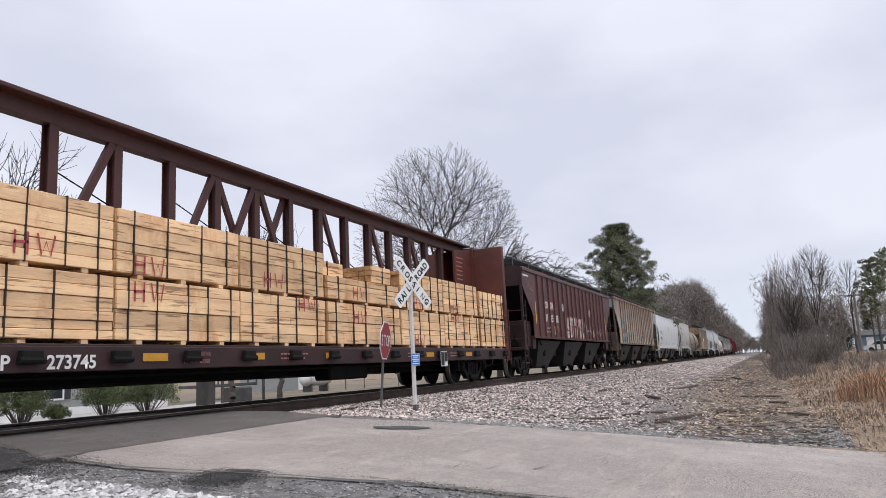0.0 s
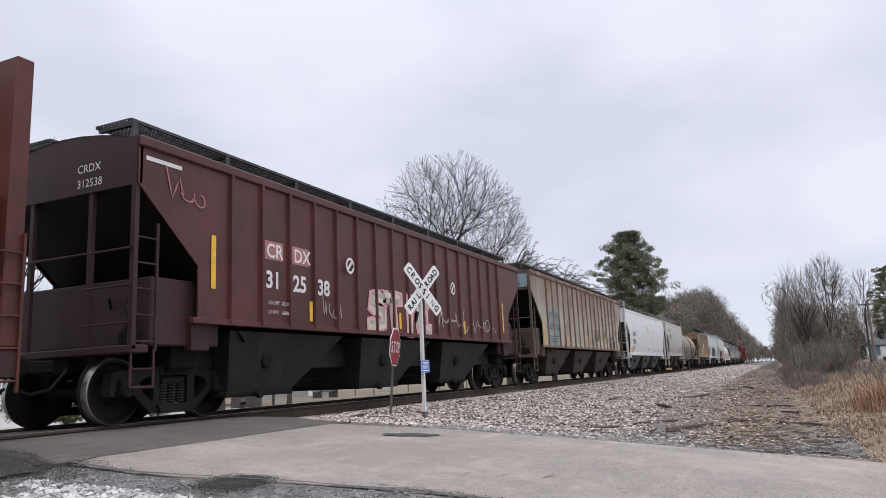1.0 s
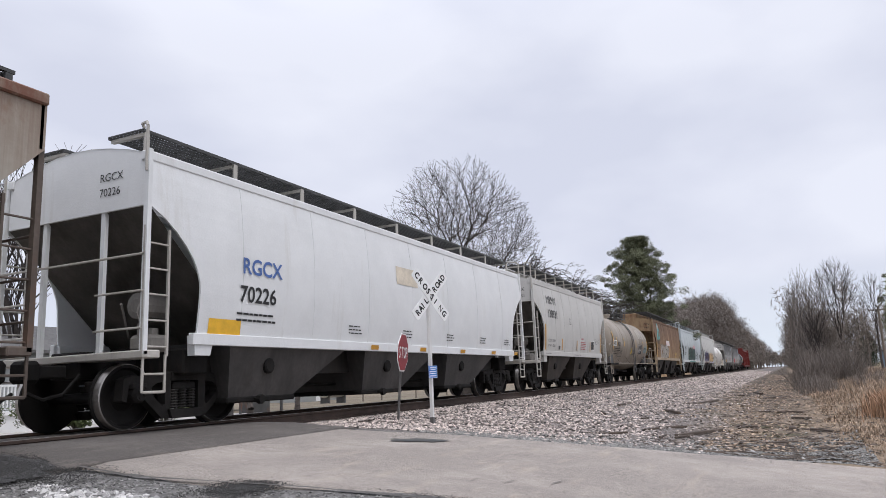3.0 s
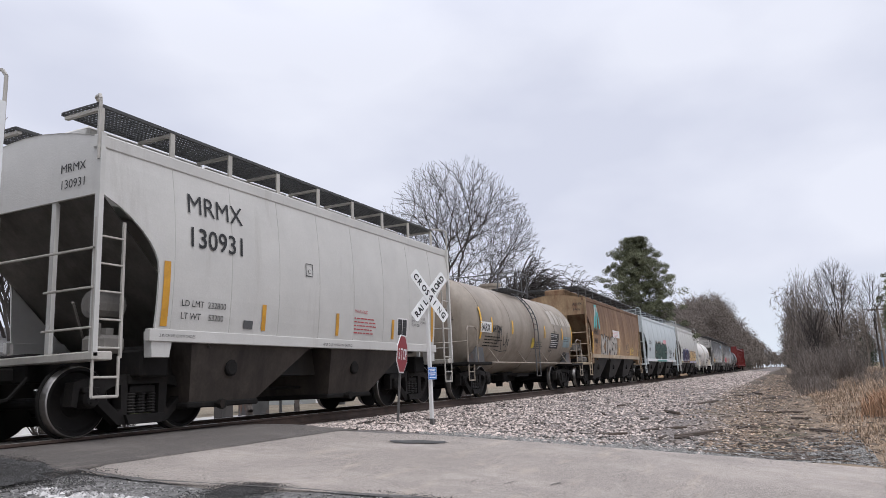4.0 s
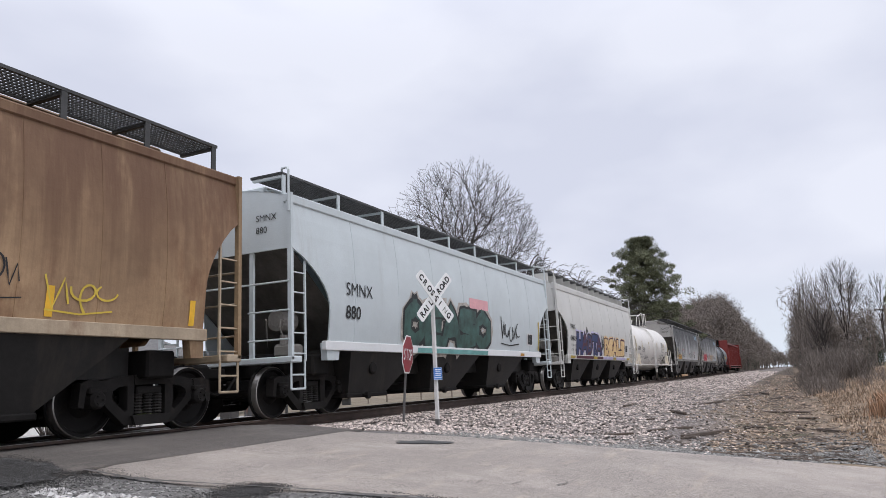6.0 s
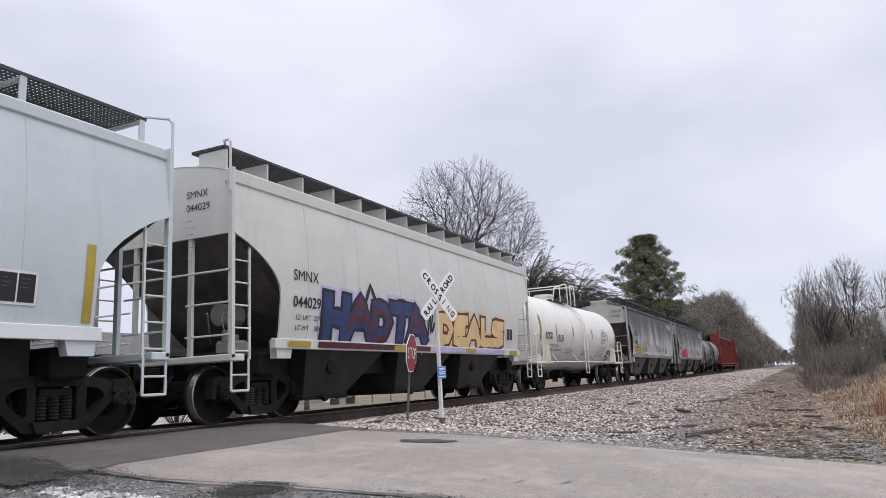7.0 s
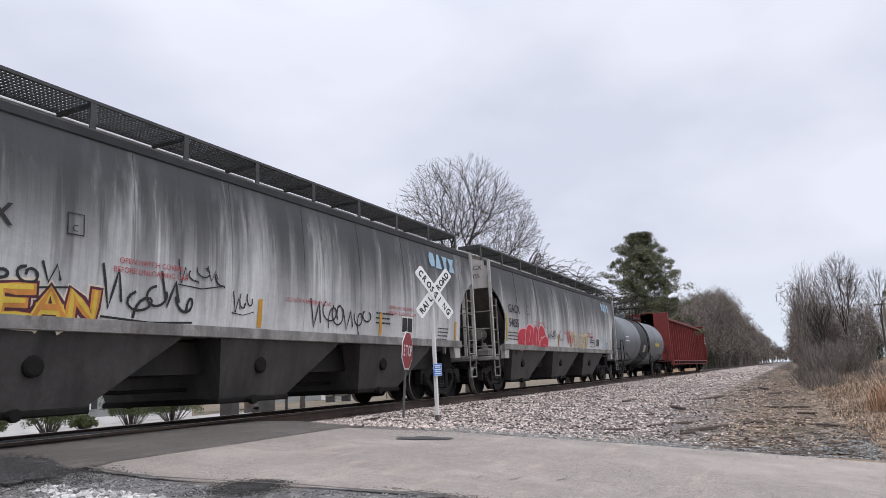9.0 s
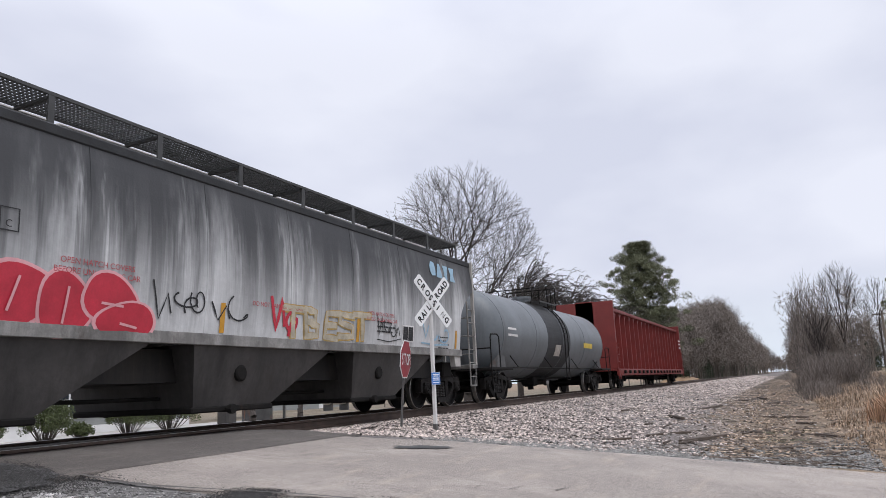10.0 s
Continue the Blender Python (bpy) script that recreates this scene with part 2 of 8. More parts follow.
    "lumber": mat("sawn_lumber", (0.92, 0.565, 0.315), 0.75, var=0.24, scale=2.0, rust=0.30, rust_col=(0.55, 0.27, 0.125), rust_scale=1.7, bump=0.25, bscale=18, rnd=0.20, stretch=(0.30, 2.5, 2.5), split=(0.20, 0.09, 0.04)),
    "lumber_end": mat("lumber_end_grain", (0.42, 0.235, 0.105), 0.8, var=0.4, scale=6, rnd=0.25),
    "strap": mat("steel_strap", (0.03, 0.024, 0.02), 0.7, 0.0),
    "asphalt": mat("worn_asphalt", (0.275, 0.258, 0.24), 0.9, var=0.13, scale=0.7, bump=0.5, bscale=90),
    "asphalt_dark": mat("darker_asphalt", (0.105, 0.10, 0.096), 0.9, var=0.2, scale=1.0, bump=0.5, bscale=80),
    "stain": mat("asphalt_stain", (0.07, 0.068, 0.066), 0.85, var=0.35, scale=3, bump=0.5, bscale=70),
    "crack": mat("asphalt_crack", (0.10, 0.09, 0.082), 0.95, var=0.3, bump=0),
    "rail": mat("rail_rust", (0.07, 0.045, 0.034), 0.75, var=0.3, scale=4),
    "rail_top": mat("rail_head_polished", (0.42, 0.40, 0.38), 0.32, 0.85, var=0.15),
    "tie": mat("creosote_tie", (0.055, 0.04, 0.03), 0.9, var=0.35, scale=3, bump=0.5, bscale=25, rnd=0.3, stretch=(2, 0.4, 2)),
    "stone": island(mat("ballast_stone", (0.40, 0.34, 0.305), 0.9, var=0.3, scale=6, bump=0), 0.9),
    "white_stone": island(mat("limestone_chips", (0.46, 0.445, 0.43), 0.9, var=0.25, scale=6, bump=0), 0.45),
    "grey_stone": island(mat("grey_chips", (0.22, 0.213, 0.20), 0.9, var=0.3, scale=6, bump=0), 0.6),
    "dark_stone": island(mat("broken_asphalt", (0.042, 0.04, 0.038), 0.9, var=0.3, scale=6, bump=0), 0.6),
    "wood_debris": island(mat("old_wood", (0.085, 0.064, 0.05), 0.9, var=0.4, scale=3, bump=0.4), 0.5),
    "leaf_litter": island(mat("leaf_litter", (0.34, 0.255, 0.185), 0.9, var=0.4, scale=5, bump=0), 0.7),
    "dry_grass": island(mat("dry_grass", (0.35, 0.262, 0.188), 0.9, var=0.3, scale=0.6, bump=0), 0.55),
    "rust_grass": island(mat("rust_grass", (0.34, 0.205, 0.125), 0.9, var=0.25, scale=0.6, bump=0), 0.45),
    "bark": mat("winter_bark", (0.085, 0.072, 0.064), 0.95, var=0.3, scale=3, bump=0.4, bscale=14),
    "twig": island(mat("twigs", (0.050, 0.042, 0.038), 0.95, var=0.25, scale=1, bump=0), 0.35),
    # branch tone raised to carry the pale haze of distance
    "wood_mass": island(mat("far_branches", (0.185, 0.157, 0.136), 0.95, var=0.25, scale=0.15, bump=0), 0.45),
    "needles": island(mat("pine_needles", (0.14, 0.148, 0.085), 0.8, var=0.3, scale=0.5, bump=0), 0.5),
    "needles_dark": island(mat("cedar_foliage", (0.032, 0.045, 0.024), 0.85, var=0.3, scale=0.5, bump=0), 0.45),
    "shrub": island(mat("shrub_leaves", (0.085, 0.105, 0.04), 0.8, var=0.3, scale=1, bump=0), 0.45),
    "siding": mat("grey_siding", (0.30, 0.31, 0.30), 0.6, var=0.08),
    "trim": mat("white_trim", (0.78, 0.78, 0.77), 0.5, var=0.05),
    "skirt": mat("whitewashed_base", (0.82, 0.81, 0.80), 0.7, var=0.06),
    "shutter": mat("dark_shutter", (0.035, 0.035, 0.04), 0.55, var=0.2),
    "roof": mat("roof_shingle", (0.13, 0.125, 0.12), 0.9, var=0.25, scale=4, bump=0.5),
    "concrete": mat("pale_concrete", (0.47, 0.45, 0.42), 0.85, var=0.2, scale=0.8),
    "blue_siding": mat("blue_grey_siding", (0.13, 0.215, 0.30), 0.6, var=0.08),
    "sign_white": mat("sign_white", (0.80, 0.80, 0.79), 0.4, var=0.05, scale=4, streak=0.1, streak_col=(0.5, 0.45, 0.4), bump=0),
    "sign_red": mat("sign_red", (0.30, 0.018, 0.03), 0.4, var=0.12, scale=5, bump=0),
    "sign_blue": mat("sign_blue", (0.03, 0.17, 0.52), 0.4, var=0.08, bump=0),
    "post_white": mat("post_white", (0.66, 0.65, 0.63), 0.45, var=0.08, streak=0.2, streak_col=(0.3, 0.27, 0.24)),
    "post_steel": mat("post_steel", (0.14, 0.135, 0.13), 0.5, 0.4, var=0.25, rust=0.1),
    "car_white": mat("car_paint_white", (0.72, 0.72, 0.72), 0.25, var=0.03, bump=0),
    "rubber": mat("rubber", (0.02, 0.02, 0.02), 0.8, bump=0),
    "propane": mat("propane_white", (0.66, 0.66, 0.65), 0.4, var=0.08, rust=0.08),
    "machine": mat("machine_grey", (0.09, 0.09, 0.09), 0.6, var=0.35, rust=0.2),
    "pole": mat("pole_wood", (0.17, 0.14, 0.115), 0.9, var=0.25, bump=0.4, stretch=(3, 3, 0.3)),
}


def asphalt_mat(name, base, dark, warm):
    """Worn asphalt: pale aggregate in dark binder, wheel-worn bands, faint patches."""
    m = bpy.data.materials.new(name)
    m.use_nodes = True
    nt = m.node_tree
    N, L = nt.nodes.new, nt.links.new
    bs = nt.nodes["Principled BSDF"]
    bs.inputs["Roughness"].default_value = 0.92
    co = N("ShaderNodeTexCoord").outputs["Object"]

    def noi(sc, det, rgh, st=(1, 1, 1)):
        mp, n = N("ShaderNodeMapping"), N("ShaderNodeTexNoise")
        mp.inputs["Scale"].default_value = st
        n.inputs["Scale"].default_value, n.inputs["Detail"].default_value, n.inputs["Roughness"].default_value = sc, det, rgh
        L(co, mp.inputs["Vector"])
        L(mp.outputs["Vector"], n.inputs["Vector"])
        return n.outputs["Fac"]

    def mix(src, a, b, lo, hi, top=1.0):
        r, x = N("ShaderNodeMapRange"), N("ShaderNodeMix")
        r.inputs["From Min"].default_value, r.inputs["From Max"].default_value, r.inputs["To Max"].default_value = lo, hi, top
        L(src, r.inputs["Value"])
        x.data_type = "RGBA"
        L(r.outputs["Result"], x.inputs["Factor"])
        for s_, v in ((x.inputs["A"], a), (x.inputs["B"], b)):
            if isinstance(v, tuple):
                s_.default_value = (*v, 1)
            else:
                L(v, s_)
        return x.outputs["Result"]
    grit = noi(58, 3, 0.8)
    c = mix(grit, dark, base, 0.40, 0.57)
    c = mix(noi(28, 2, 0.6), c, warm, 0.60, 0.72, 0.6)
    c = mix(noi(1.0, 4, 0.6, (1.6, 0.22, 1)), c, tuple(v * 0.68 for v in base), 0.48, 0.68, 0.55)
    c = mix(noi(0.55, 5, 0.65), c, tuple(min(1, v * 1.22) for v in base), 0.50, 0.72, 0.5)
    c = mix(noi(6.0, 3, 0.6, (0.5, 2.6, 1)), c, dark, 0.64, 0.72, 0.6)
    c = mix(noi(2.4, 6, 0.75, (1.7, 0.35, 1)), c, tuple(v * 0.6 for v in base), 0.50, 0.66, 0.55)
    c = mix(noi(2.0, 6, 0.75, (0.4, 1.6, 1)), c, tuple(min(1, v * 1.25) for v in warm), 0.54, 0.70, 0.55)
    c = mix(noi(22, 3, 0.7), c, tuple(v * 0.5 for v in dark), 0.66, 0.72, 0.8)
    L(c, bs.inputs["Base Color"])
    b = N("ShaderNodeBump")
    b.inputs["Strength"].default_value, b.inputs["Distance"].default_value = 1.0, 0.016
    L(grit, b.inputs["Height"])
    L(b.outputs["Normal"], bs.inputs["Normal"])
    return m


M["asphalt"] = asphalt_mat("worn_asphalt_road", (0.435, 0.383, 0.34), (0.135, 0.117, 0.102), (0.42, 0.345, 0.28))
M["asphalt_dark"] = asphalt_mat("newer_asphalt", (0.16, 0.141, 0.126), (0.062, 0.055, 0.05), (0.20, 0.175, 0.15))


def glass_mat():
    m = bpy.data.materials.new("window_glass")
    m.use_nodes = True
    b = m.node_tree.nodes["Principled BSDF"]
    b.inputs["Base Color"].default_value = (0.03, 0.035, 0.04, 1)
    b.inputs["Roughness"].default_value = 0.06
    return m


M["glass"] = glass_mat()


# ---- mesh kit ----
def part(name, bm, material, parent=None, label="", smooth=False):
    """Links a bmesh (or mesh) as one object under a thing or part."""
    if isinstance(bm, bpy.types.Mesh):
        me = bm
    else:
        me = bpy.data.meshes.new(name)
        bmesh.ops.recalc_face_normals(bm, faces=bm.faces)
        bm.to_mesh(me)
        bm.free()
    if not me.materials:
        me.materials.append(M[material])
    if smooth:
        me.polygons.foreach_set("use_smooth", [True] * len(me.polygons))
    ob = new(name, me)
    if parent is not None:
        ob.parent = parent
    if label:
        ob["label"] = label
    return ob


def box(bm, x0, x1, y0, y1, z0, z1, bev=0.0):
    r = bmesh.ops.create_cube(bm, size=1)
    vs = r["verts"]
    bmesh.ops.scale(bm, vec=(x1 - x0, y1 - y0, z1 - z0), verts=vs)
    bmesh.ops.translate(bm, vec=((x0 + x1) / 2, (y0 + y1) / 2, (z0 + z1) / 2), verts=vs)
    if bev:
        es = list({e for v in vs for e in v.link_edges})
        bmesh.ops.bevel(bm, geom=es, offset=bev, segments=1, affect="EDGES")
    return bm


def B(*a, **k):
    return box(bmesh.new(), *a, **k)


def rod(bm, p, q, r, seg=6, r2=None):
    """A round bar from p to q."""
    p, q = Vector(p), Vector(q)
    d = q - p
    rot = d.to_track_quat("Z", "Y").to_matrix().to_4x4()
    m = Matrix.Translation((p + q) / 2) @ rot
    bmesh.ops.create_cone(bm, cap_ends=True, segments=seg, radius1=r, radius2=r if r2 is None else r2, depth=d.length, matrix=m)
    return bm


def pipe(bm, pts, r, seg=6):
    for a, b in zip(pts, pts[1:]):
        rod(bm, a, b, r, seg)
    return bm


def prism(bm, pts, y0, y1):
    """Polygon in (x, z), extruded from y0 to y1."""
    a = [bm.verts.new((x, y0, z)) for x, z in pts]
    b = [bm.verts.new((x, y1, z)) for x, z in pts]
    bm.faces.new(a)
    bm.faces.new(b[::-1])
    n = len(pts)
    for i in range(n):
        bm.faces.new((a[i], a[(i + 1) % n], b[(i + 1) % n], b[i]))
    return bm


def slab(bm, pts, z0, z1):
    """Polygon in (x, y), from z0 to z1."""
    a = [bm.verts.new((x, y, z0)) for x, y in pts]
    b = [bm.verts.new((x, y, z1)) for x, y in pts]
    bm.faces.new(a)
    bm.faces.new(b[::-1])
    n = len(pts)
    for i in range(n):
        bm.faces.new((a[i], a[(i + 1) % n], b[(i + 1) % n], b[i]))
    return bm


def lathe(bm, prof, axis, seg=32, origin=(0, 0, 0)):
    """Turns (along, radius) pairs about the x or y axis."""
    rings = []
    for a, r in prof:
        ring = []
        for k in range(seg):
            t = 2 * math.pi * k / seg
            u, v = r * math.cos(t), r * math.sin(t)
            c = (a, u, v) if axis == "x" else (u, a, v)
            ring.append(bm.verts.new((c[0] + origin[0], c[1] + origin[1], c[2] + origin[2])))
        rings.append(ring)
    for p, q in zip(rings, rings[1:]):
        for k in range(seg):
            bm.faces.new((p[k], p[(k + 1) % seg], q[(k + 1) % seg], q[k]))
    for ring in (rings[0], rings[-1]):
        bm.faces.new(ring)
    return bm


def lettering(body, size, parent, material, place, name="lettering", label="", bold=0.0, spread=1.0):
    """Words as a thin mesh. place maps (along, up) in metres to the thing's own space."""
    cu = bpy.data.curves.new("letters", "FONT")
    bold = 0.0 if set(body) & set("MNW") else bold
    cu.body, cu.size, cu.offset, cu.space_character = body, size, bold, spread
    cu.resolution_u = 3
    ob = bpy.data.objects.new("letters", cu)
    me = bpy.data.meshes.new_from_object(ob)
    for v in me.vertices:
        v.co = Vector(place(v.co.x, v.co.y))
    bpy.data.objects.remove(ob)
    me.materials.clear()
    return part(name, me, material, parent, label)


def thing(name, label, category, group=""):
    return tagged(new(name), label, category, group)


def strokes(bm, pts, w, place, lift, jag=0.0):
    """A painted band along pts (along, up), laid on a surface given by place(along, up, lift)."""
    seg = []
    for (a, b), (c, d) in zip(pts, pts[1:]):
        n = max(1, int(math.hypot(c - a, d - b) / 0.14))
        seg += [(a + (c - a) * i / n, b + (d - b) * i / n) for i in range(n)]
    seg.append(pts[-1])
    left, right = [], []
    for i, (a, b) in enumerate(seg):
        p, q = seg[max(0, i - 1)], seg[min(len(seg) - 1, i + 1)]
        dx, dy = q[0] - p[0], q[1] - p[1]
        k = math.hypot(dx, dy) or 1
        ex, ey = (dx / k * w / 2, dy / k * w / 2)
        ww = w * (1 + jag * (random.random() - 0.5))
        cx = a - (ex if i == 0 else 0) + (ex if i == len(seg) - 1 else 0)
        cy = b - (ey if i == 0 else 0) + (ey if i == len(seg) - 1 else 0)
        left.append(bm.verts.new(place(cx - dy / k * ww / 2, cy + dx / k * ww / 2, lift)))
        right.append(bm.verts.new(place(cx + dy / k * ww / 2, cy - dx / k * ww / 2, lift)))
    for i in range(len(seg) - 1):
        bm.faces.new((left[i], left[i + 1], right[i + 1], right[i]))


GLYPHS = {  # painted letter shapes on a unit square
    "H": [[(0.1, 0), (0.1, 1)], [(0.9, 0), (0.9, 1)], [(0.1, 0.55), (0.9, 0.45)]],
    "M": [[(0.05, 0), (0.15, 1), (0.5, 0.4), (0.85, 1), (0.95, 0)]],
    "S": [[(0.9, 0.9), (0.2, 0.95), (0.1, 0.6), (0.85, 0.45), (0.85, 0.08), (0.05, 0.05)]],
    "P": [[(0.15, 0), (0.15, 1), (0.85, 0.9), (0.85, 0.5), (0.2, 0.4)]],
    "D": [[(0.15, 0.02), (0.15, 0.98), (0.7, 0.9), (0.92, 0.5), (0.7, 0.08), (0.15, 0.02)]],
    "E": [[(0.9, 1), (0.15, 0.95), (0.15, 0.05), (0.9, 0)], [(0.15, 0.5), (0.7, 0.52)]],
    "A": [[(0.02, 0), (0.45, 1), (0.95, 0)], [(0.2, 0.35), (0.75, 0.35)]],
    "L": [[(0.15, 1), (0.2, 0.05), (0.9, 0.1)]],
    "N": [[(0.1, 0), (0.12, 1), (0.85, 0.05), (0.9, 1)]],
    "T": [[(0.0, 0.95), (1.0, 0.95)], [(0.5, 0.95), (0.5, 0)]],
    "I": [[(0.5, 0), (0.5, 1)]],
    "O": [[(0.5, 0.98), (0.12, 0.75), (0.1, 0.25), (0.5, 0.02), (0.88, 0.25), (0.9, 0.75), (0.5, 0.98)]],
    "B": [[(0.15, 0), (0.15, 1), (0.75, 0.9), (0.7, 0.55), (0.2, 0.5), (0.85, 0.4), (0.8, 0.05), (0.15, 0)]],
    "K": [[(0.12, 0), (0.12, 1)], [(0.9, 1), (0.15, 0.5), (0.95, 0)]],
}


def mural(parent, word, x0, x1, z0, z1, place, fills, edge, halo=None, weight=0.28, name="mural_letter", label="", lean=0.0):
    """Block letters sprayed on a car's side, one by one: halo, dark edge, then fill, each a thin coat."""
    n = len(word)
    w, h = (x1 - x0) / n, z1 - z0
    rng = random.Random(word)
    for i, ch in enumerate(word):
        coats = ([(halo, 1.75, 0.008)] if halo else []) + [(edge, 1.38, 0.011), (fills[i % len(fills)], 0.92, 0.014), (fills[(i + 1) % len(fills)], 0.42, 0.016)]
        me = bpy.data.meshes.new(name)
        bm = bmesh.new()
        tilt, rise, sx = rng.uniform(-0.12, 0.12), rng.uniform(-0.05, 0.06) * h, rng.uniform(0.95, 1.2)
        for k, (m_, ww, lift) in enumerate(coats):
            me.materials.append(M[m_])
            before = len(bm.faces)
            for g in GLYPHS[ch]:
                pts = [(x0 + w * (i + 0.5 + (a - 0.5) * 0.9 * sx) + (lean + tilt) * b * h, z0 + rise + h * (0.10 + 0.82 * b)) for a, b in g]
                if k == len(coats) - 1:
                    pts = [(u, v + 0.06 * h) for u, v in pts]
                strokes(bm, pts, weight * w * ww, place, lift, 0.25 if k < len(coats) - 1 else 0.6)
            bm.faces.ensure_lookup_table()
            for f in bm.faces[before:]:
                f.material_index = k
        bm.to_mesh(me)
        bm.free()
        part(name, me, "", parent, label)


def scribble(parent, x0, x1, z0, z1, place, material, seed, loops=6, w=0.035, name="spray_tag"):
    """A quick looping spray-can line."""
    rng = random.Random(seed)
    zc, hz = (z0 + z1) / 2, (z1 - z0) / 2
    step = (x1 - x0) / loops
    for n in range(loops):               # one stroke a letter, each a bent sweep of uneven size
        x = x0 + step * (n + rng.uniform(-0.12, 0.12))
        w_, big = step * rng.uniform(0.7, 1.3), rng.uniform(0.45, 1.0) if n else 1.1
        base = zc + hz * (0.25 * math.sin(n * 1.7 + seed) - 0.5 * big)
        turn, sweep, phase = rng.uniform(-0.35, 0.5), rng.choice((4.2, 5.4, 7.6)), rng.uniform(1.5, 3.2)
        high = hz * big * 1.7
        if n % 3 == 0:                   # angular letter
            pts = [(x, base + high), (x + w_ * 0.35, base), (x + w_ * 0.75, base + high * rng.uniform(0.7, 1.1)), (x + w_ * 0.95, base + high * 0.2)]
        else:                            # looped letter with a tail
            pts = []
            for i in range(19):
                k = i / 18
                t = phase + sweep * k
                u = 0.45 + (0.5 - 0.18 * k) * math.cos(t) + 0.35 * k
                v = 0.5 + (0.5 - 0.12 * k) * math.sin(t) - (0.7 * k ** 4 if n % 3 == 1 else 0.0)
                pts.append((x + w_ * u + turn * hz * v * 0.6, base + high * v))
        bm = bmesh.new()
        strokes(bm, pts, w * rng.uniform(0.8, 1.15), place, 0.013, 0.3)
        part(name, bm, material, parent)
    if rng.random() < 0.6:
        bm = bmesh.new()
        strokes(bm, [(x0, zc - hz * 0.85), ((x0 + x1) / 2, zc - hz * 1.0), (x1, zc - hz * rng.uniform(0.5, 0.9))], w * 0.7, place, 0.013)
        part(name, bm, material, parent)


def patch(parent, x0, x1, z0, z1, place, material, name, lift=0.009, label=""):
    """A flat painted or stuck-on rectangle on a car's side."""
    bm = bmesh.new()
    rows = [[bm.verts.new(place(x0 + (x1 - x0) * i / 2, z0 + (z1 - z0) * j / 3, lift)) for i in range(3)] for j in range(4)]
    for p, q in zip(rows, rows[1:]):
        for i in range(2):
            bm.faces.new((p[i], p[i + 1], q[i + 1], q[i]))
    return part(name, bm, material, parent, label)


def data_panel(car, x, z, w, h, place):
    """Black two-square data panel with a white frame and rows of fine white print."""
    pan = patch(car, x - 0.03, x + w + 0.03, z - 0.03, z + h + 0.03, place, "white_mark", "data_panel", 0.010, "black data panel with a white frame")
    for a in (0, 1):
        x0 = x + a * (w / 2 + 0.01)
        patch(pan, x0, x0 + w / 2 - 0.01, z, z + h, place, "black", "panel_square", 0.013)
        for k in range(3):
            patch(pan, x0 + 0.03, x0 + w * (0.22 + 0.10 * ((k + a) % 2)), z + h * (0.80 - 0.15 * k), z + h * (0.83 - 0.15 * k), place, "machine", "panel_print", 0.016)
    return pan


def bars(parent, x, z, w, h, lines, place, material, name="small_print"):
    """Print too small to read: rows of short bars."""
    rng = random.Random(int(x * 100 + z * 37))
    bm = bmesh.new()
    for i in range(lines):
        zz = z - h * i / max(1, lines)
        a = x
        while a < x + w * rng.uniform(0.75, 1.0):
            l = rng.uniform(0.03, 0.12)
            strokes(bm, [(a, zz), (a + l, zz)], h / max(1, lines) * 0.34, place, 0.011)
            a += l + 0.05
    part(name, bm, material, parent)

# ---- running gear shared by all cars ----
WHEEL_R = 0.457
MOVING = []          # (thing, start along the track)
WHEELSETS = []


def wheelset_mesh():
    bm = bmesh.new()
    for s in (-1, 1):
        prof = [(0.70, 0.20), (0.70, 0.485), (0.735, 0.485), (0.745, 0.457), (0.85, 0.452), (0.858, 0.438), (0.86, 0.40), (0.80, 0.37), (0.78, 0.20), (0.86, 0.12), (0.86, 0.02)]
        lathe(bm, [(s * a, r) for a, r in prof], "y", 36)
    lathe(bm, [(-0.98, 0.075), (0.98, 0.075)], "y", 12)
    bmesh.ops.recalc_face_normals(bm, faces=bm.faces)
    for f in bm.faces:
        r = [math.hypot(v.co.x, v.co.z) for v in f.verts]
        f.material_index = 1 if min(r) > 0.43 and max(r) < 0.46 else 0
    wheel = bpy.data.meshes.new("wheelset")
    bm.to_mesh(wheel)
    bm.free()
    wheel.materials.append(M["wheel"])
    wheel.materials.append(M["tread"])
    return wheel


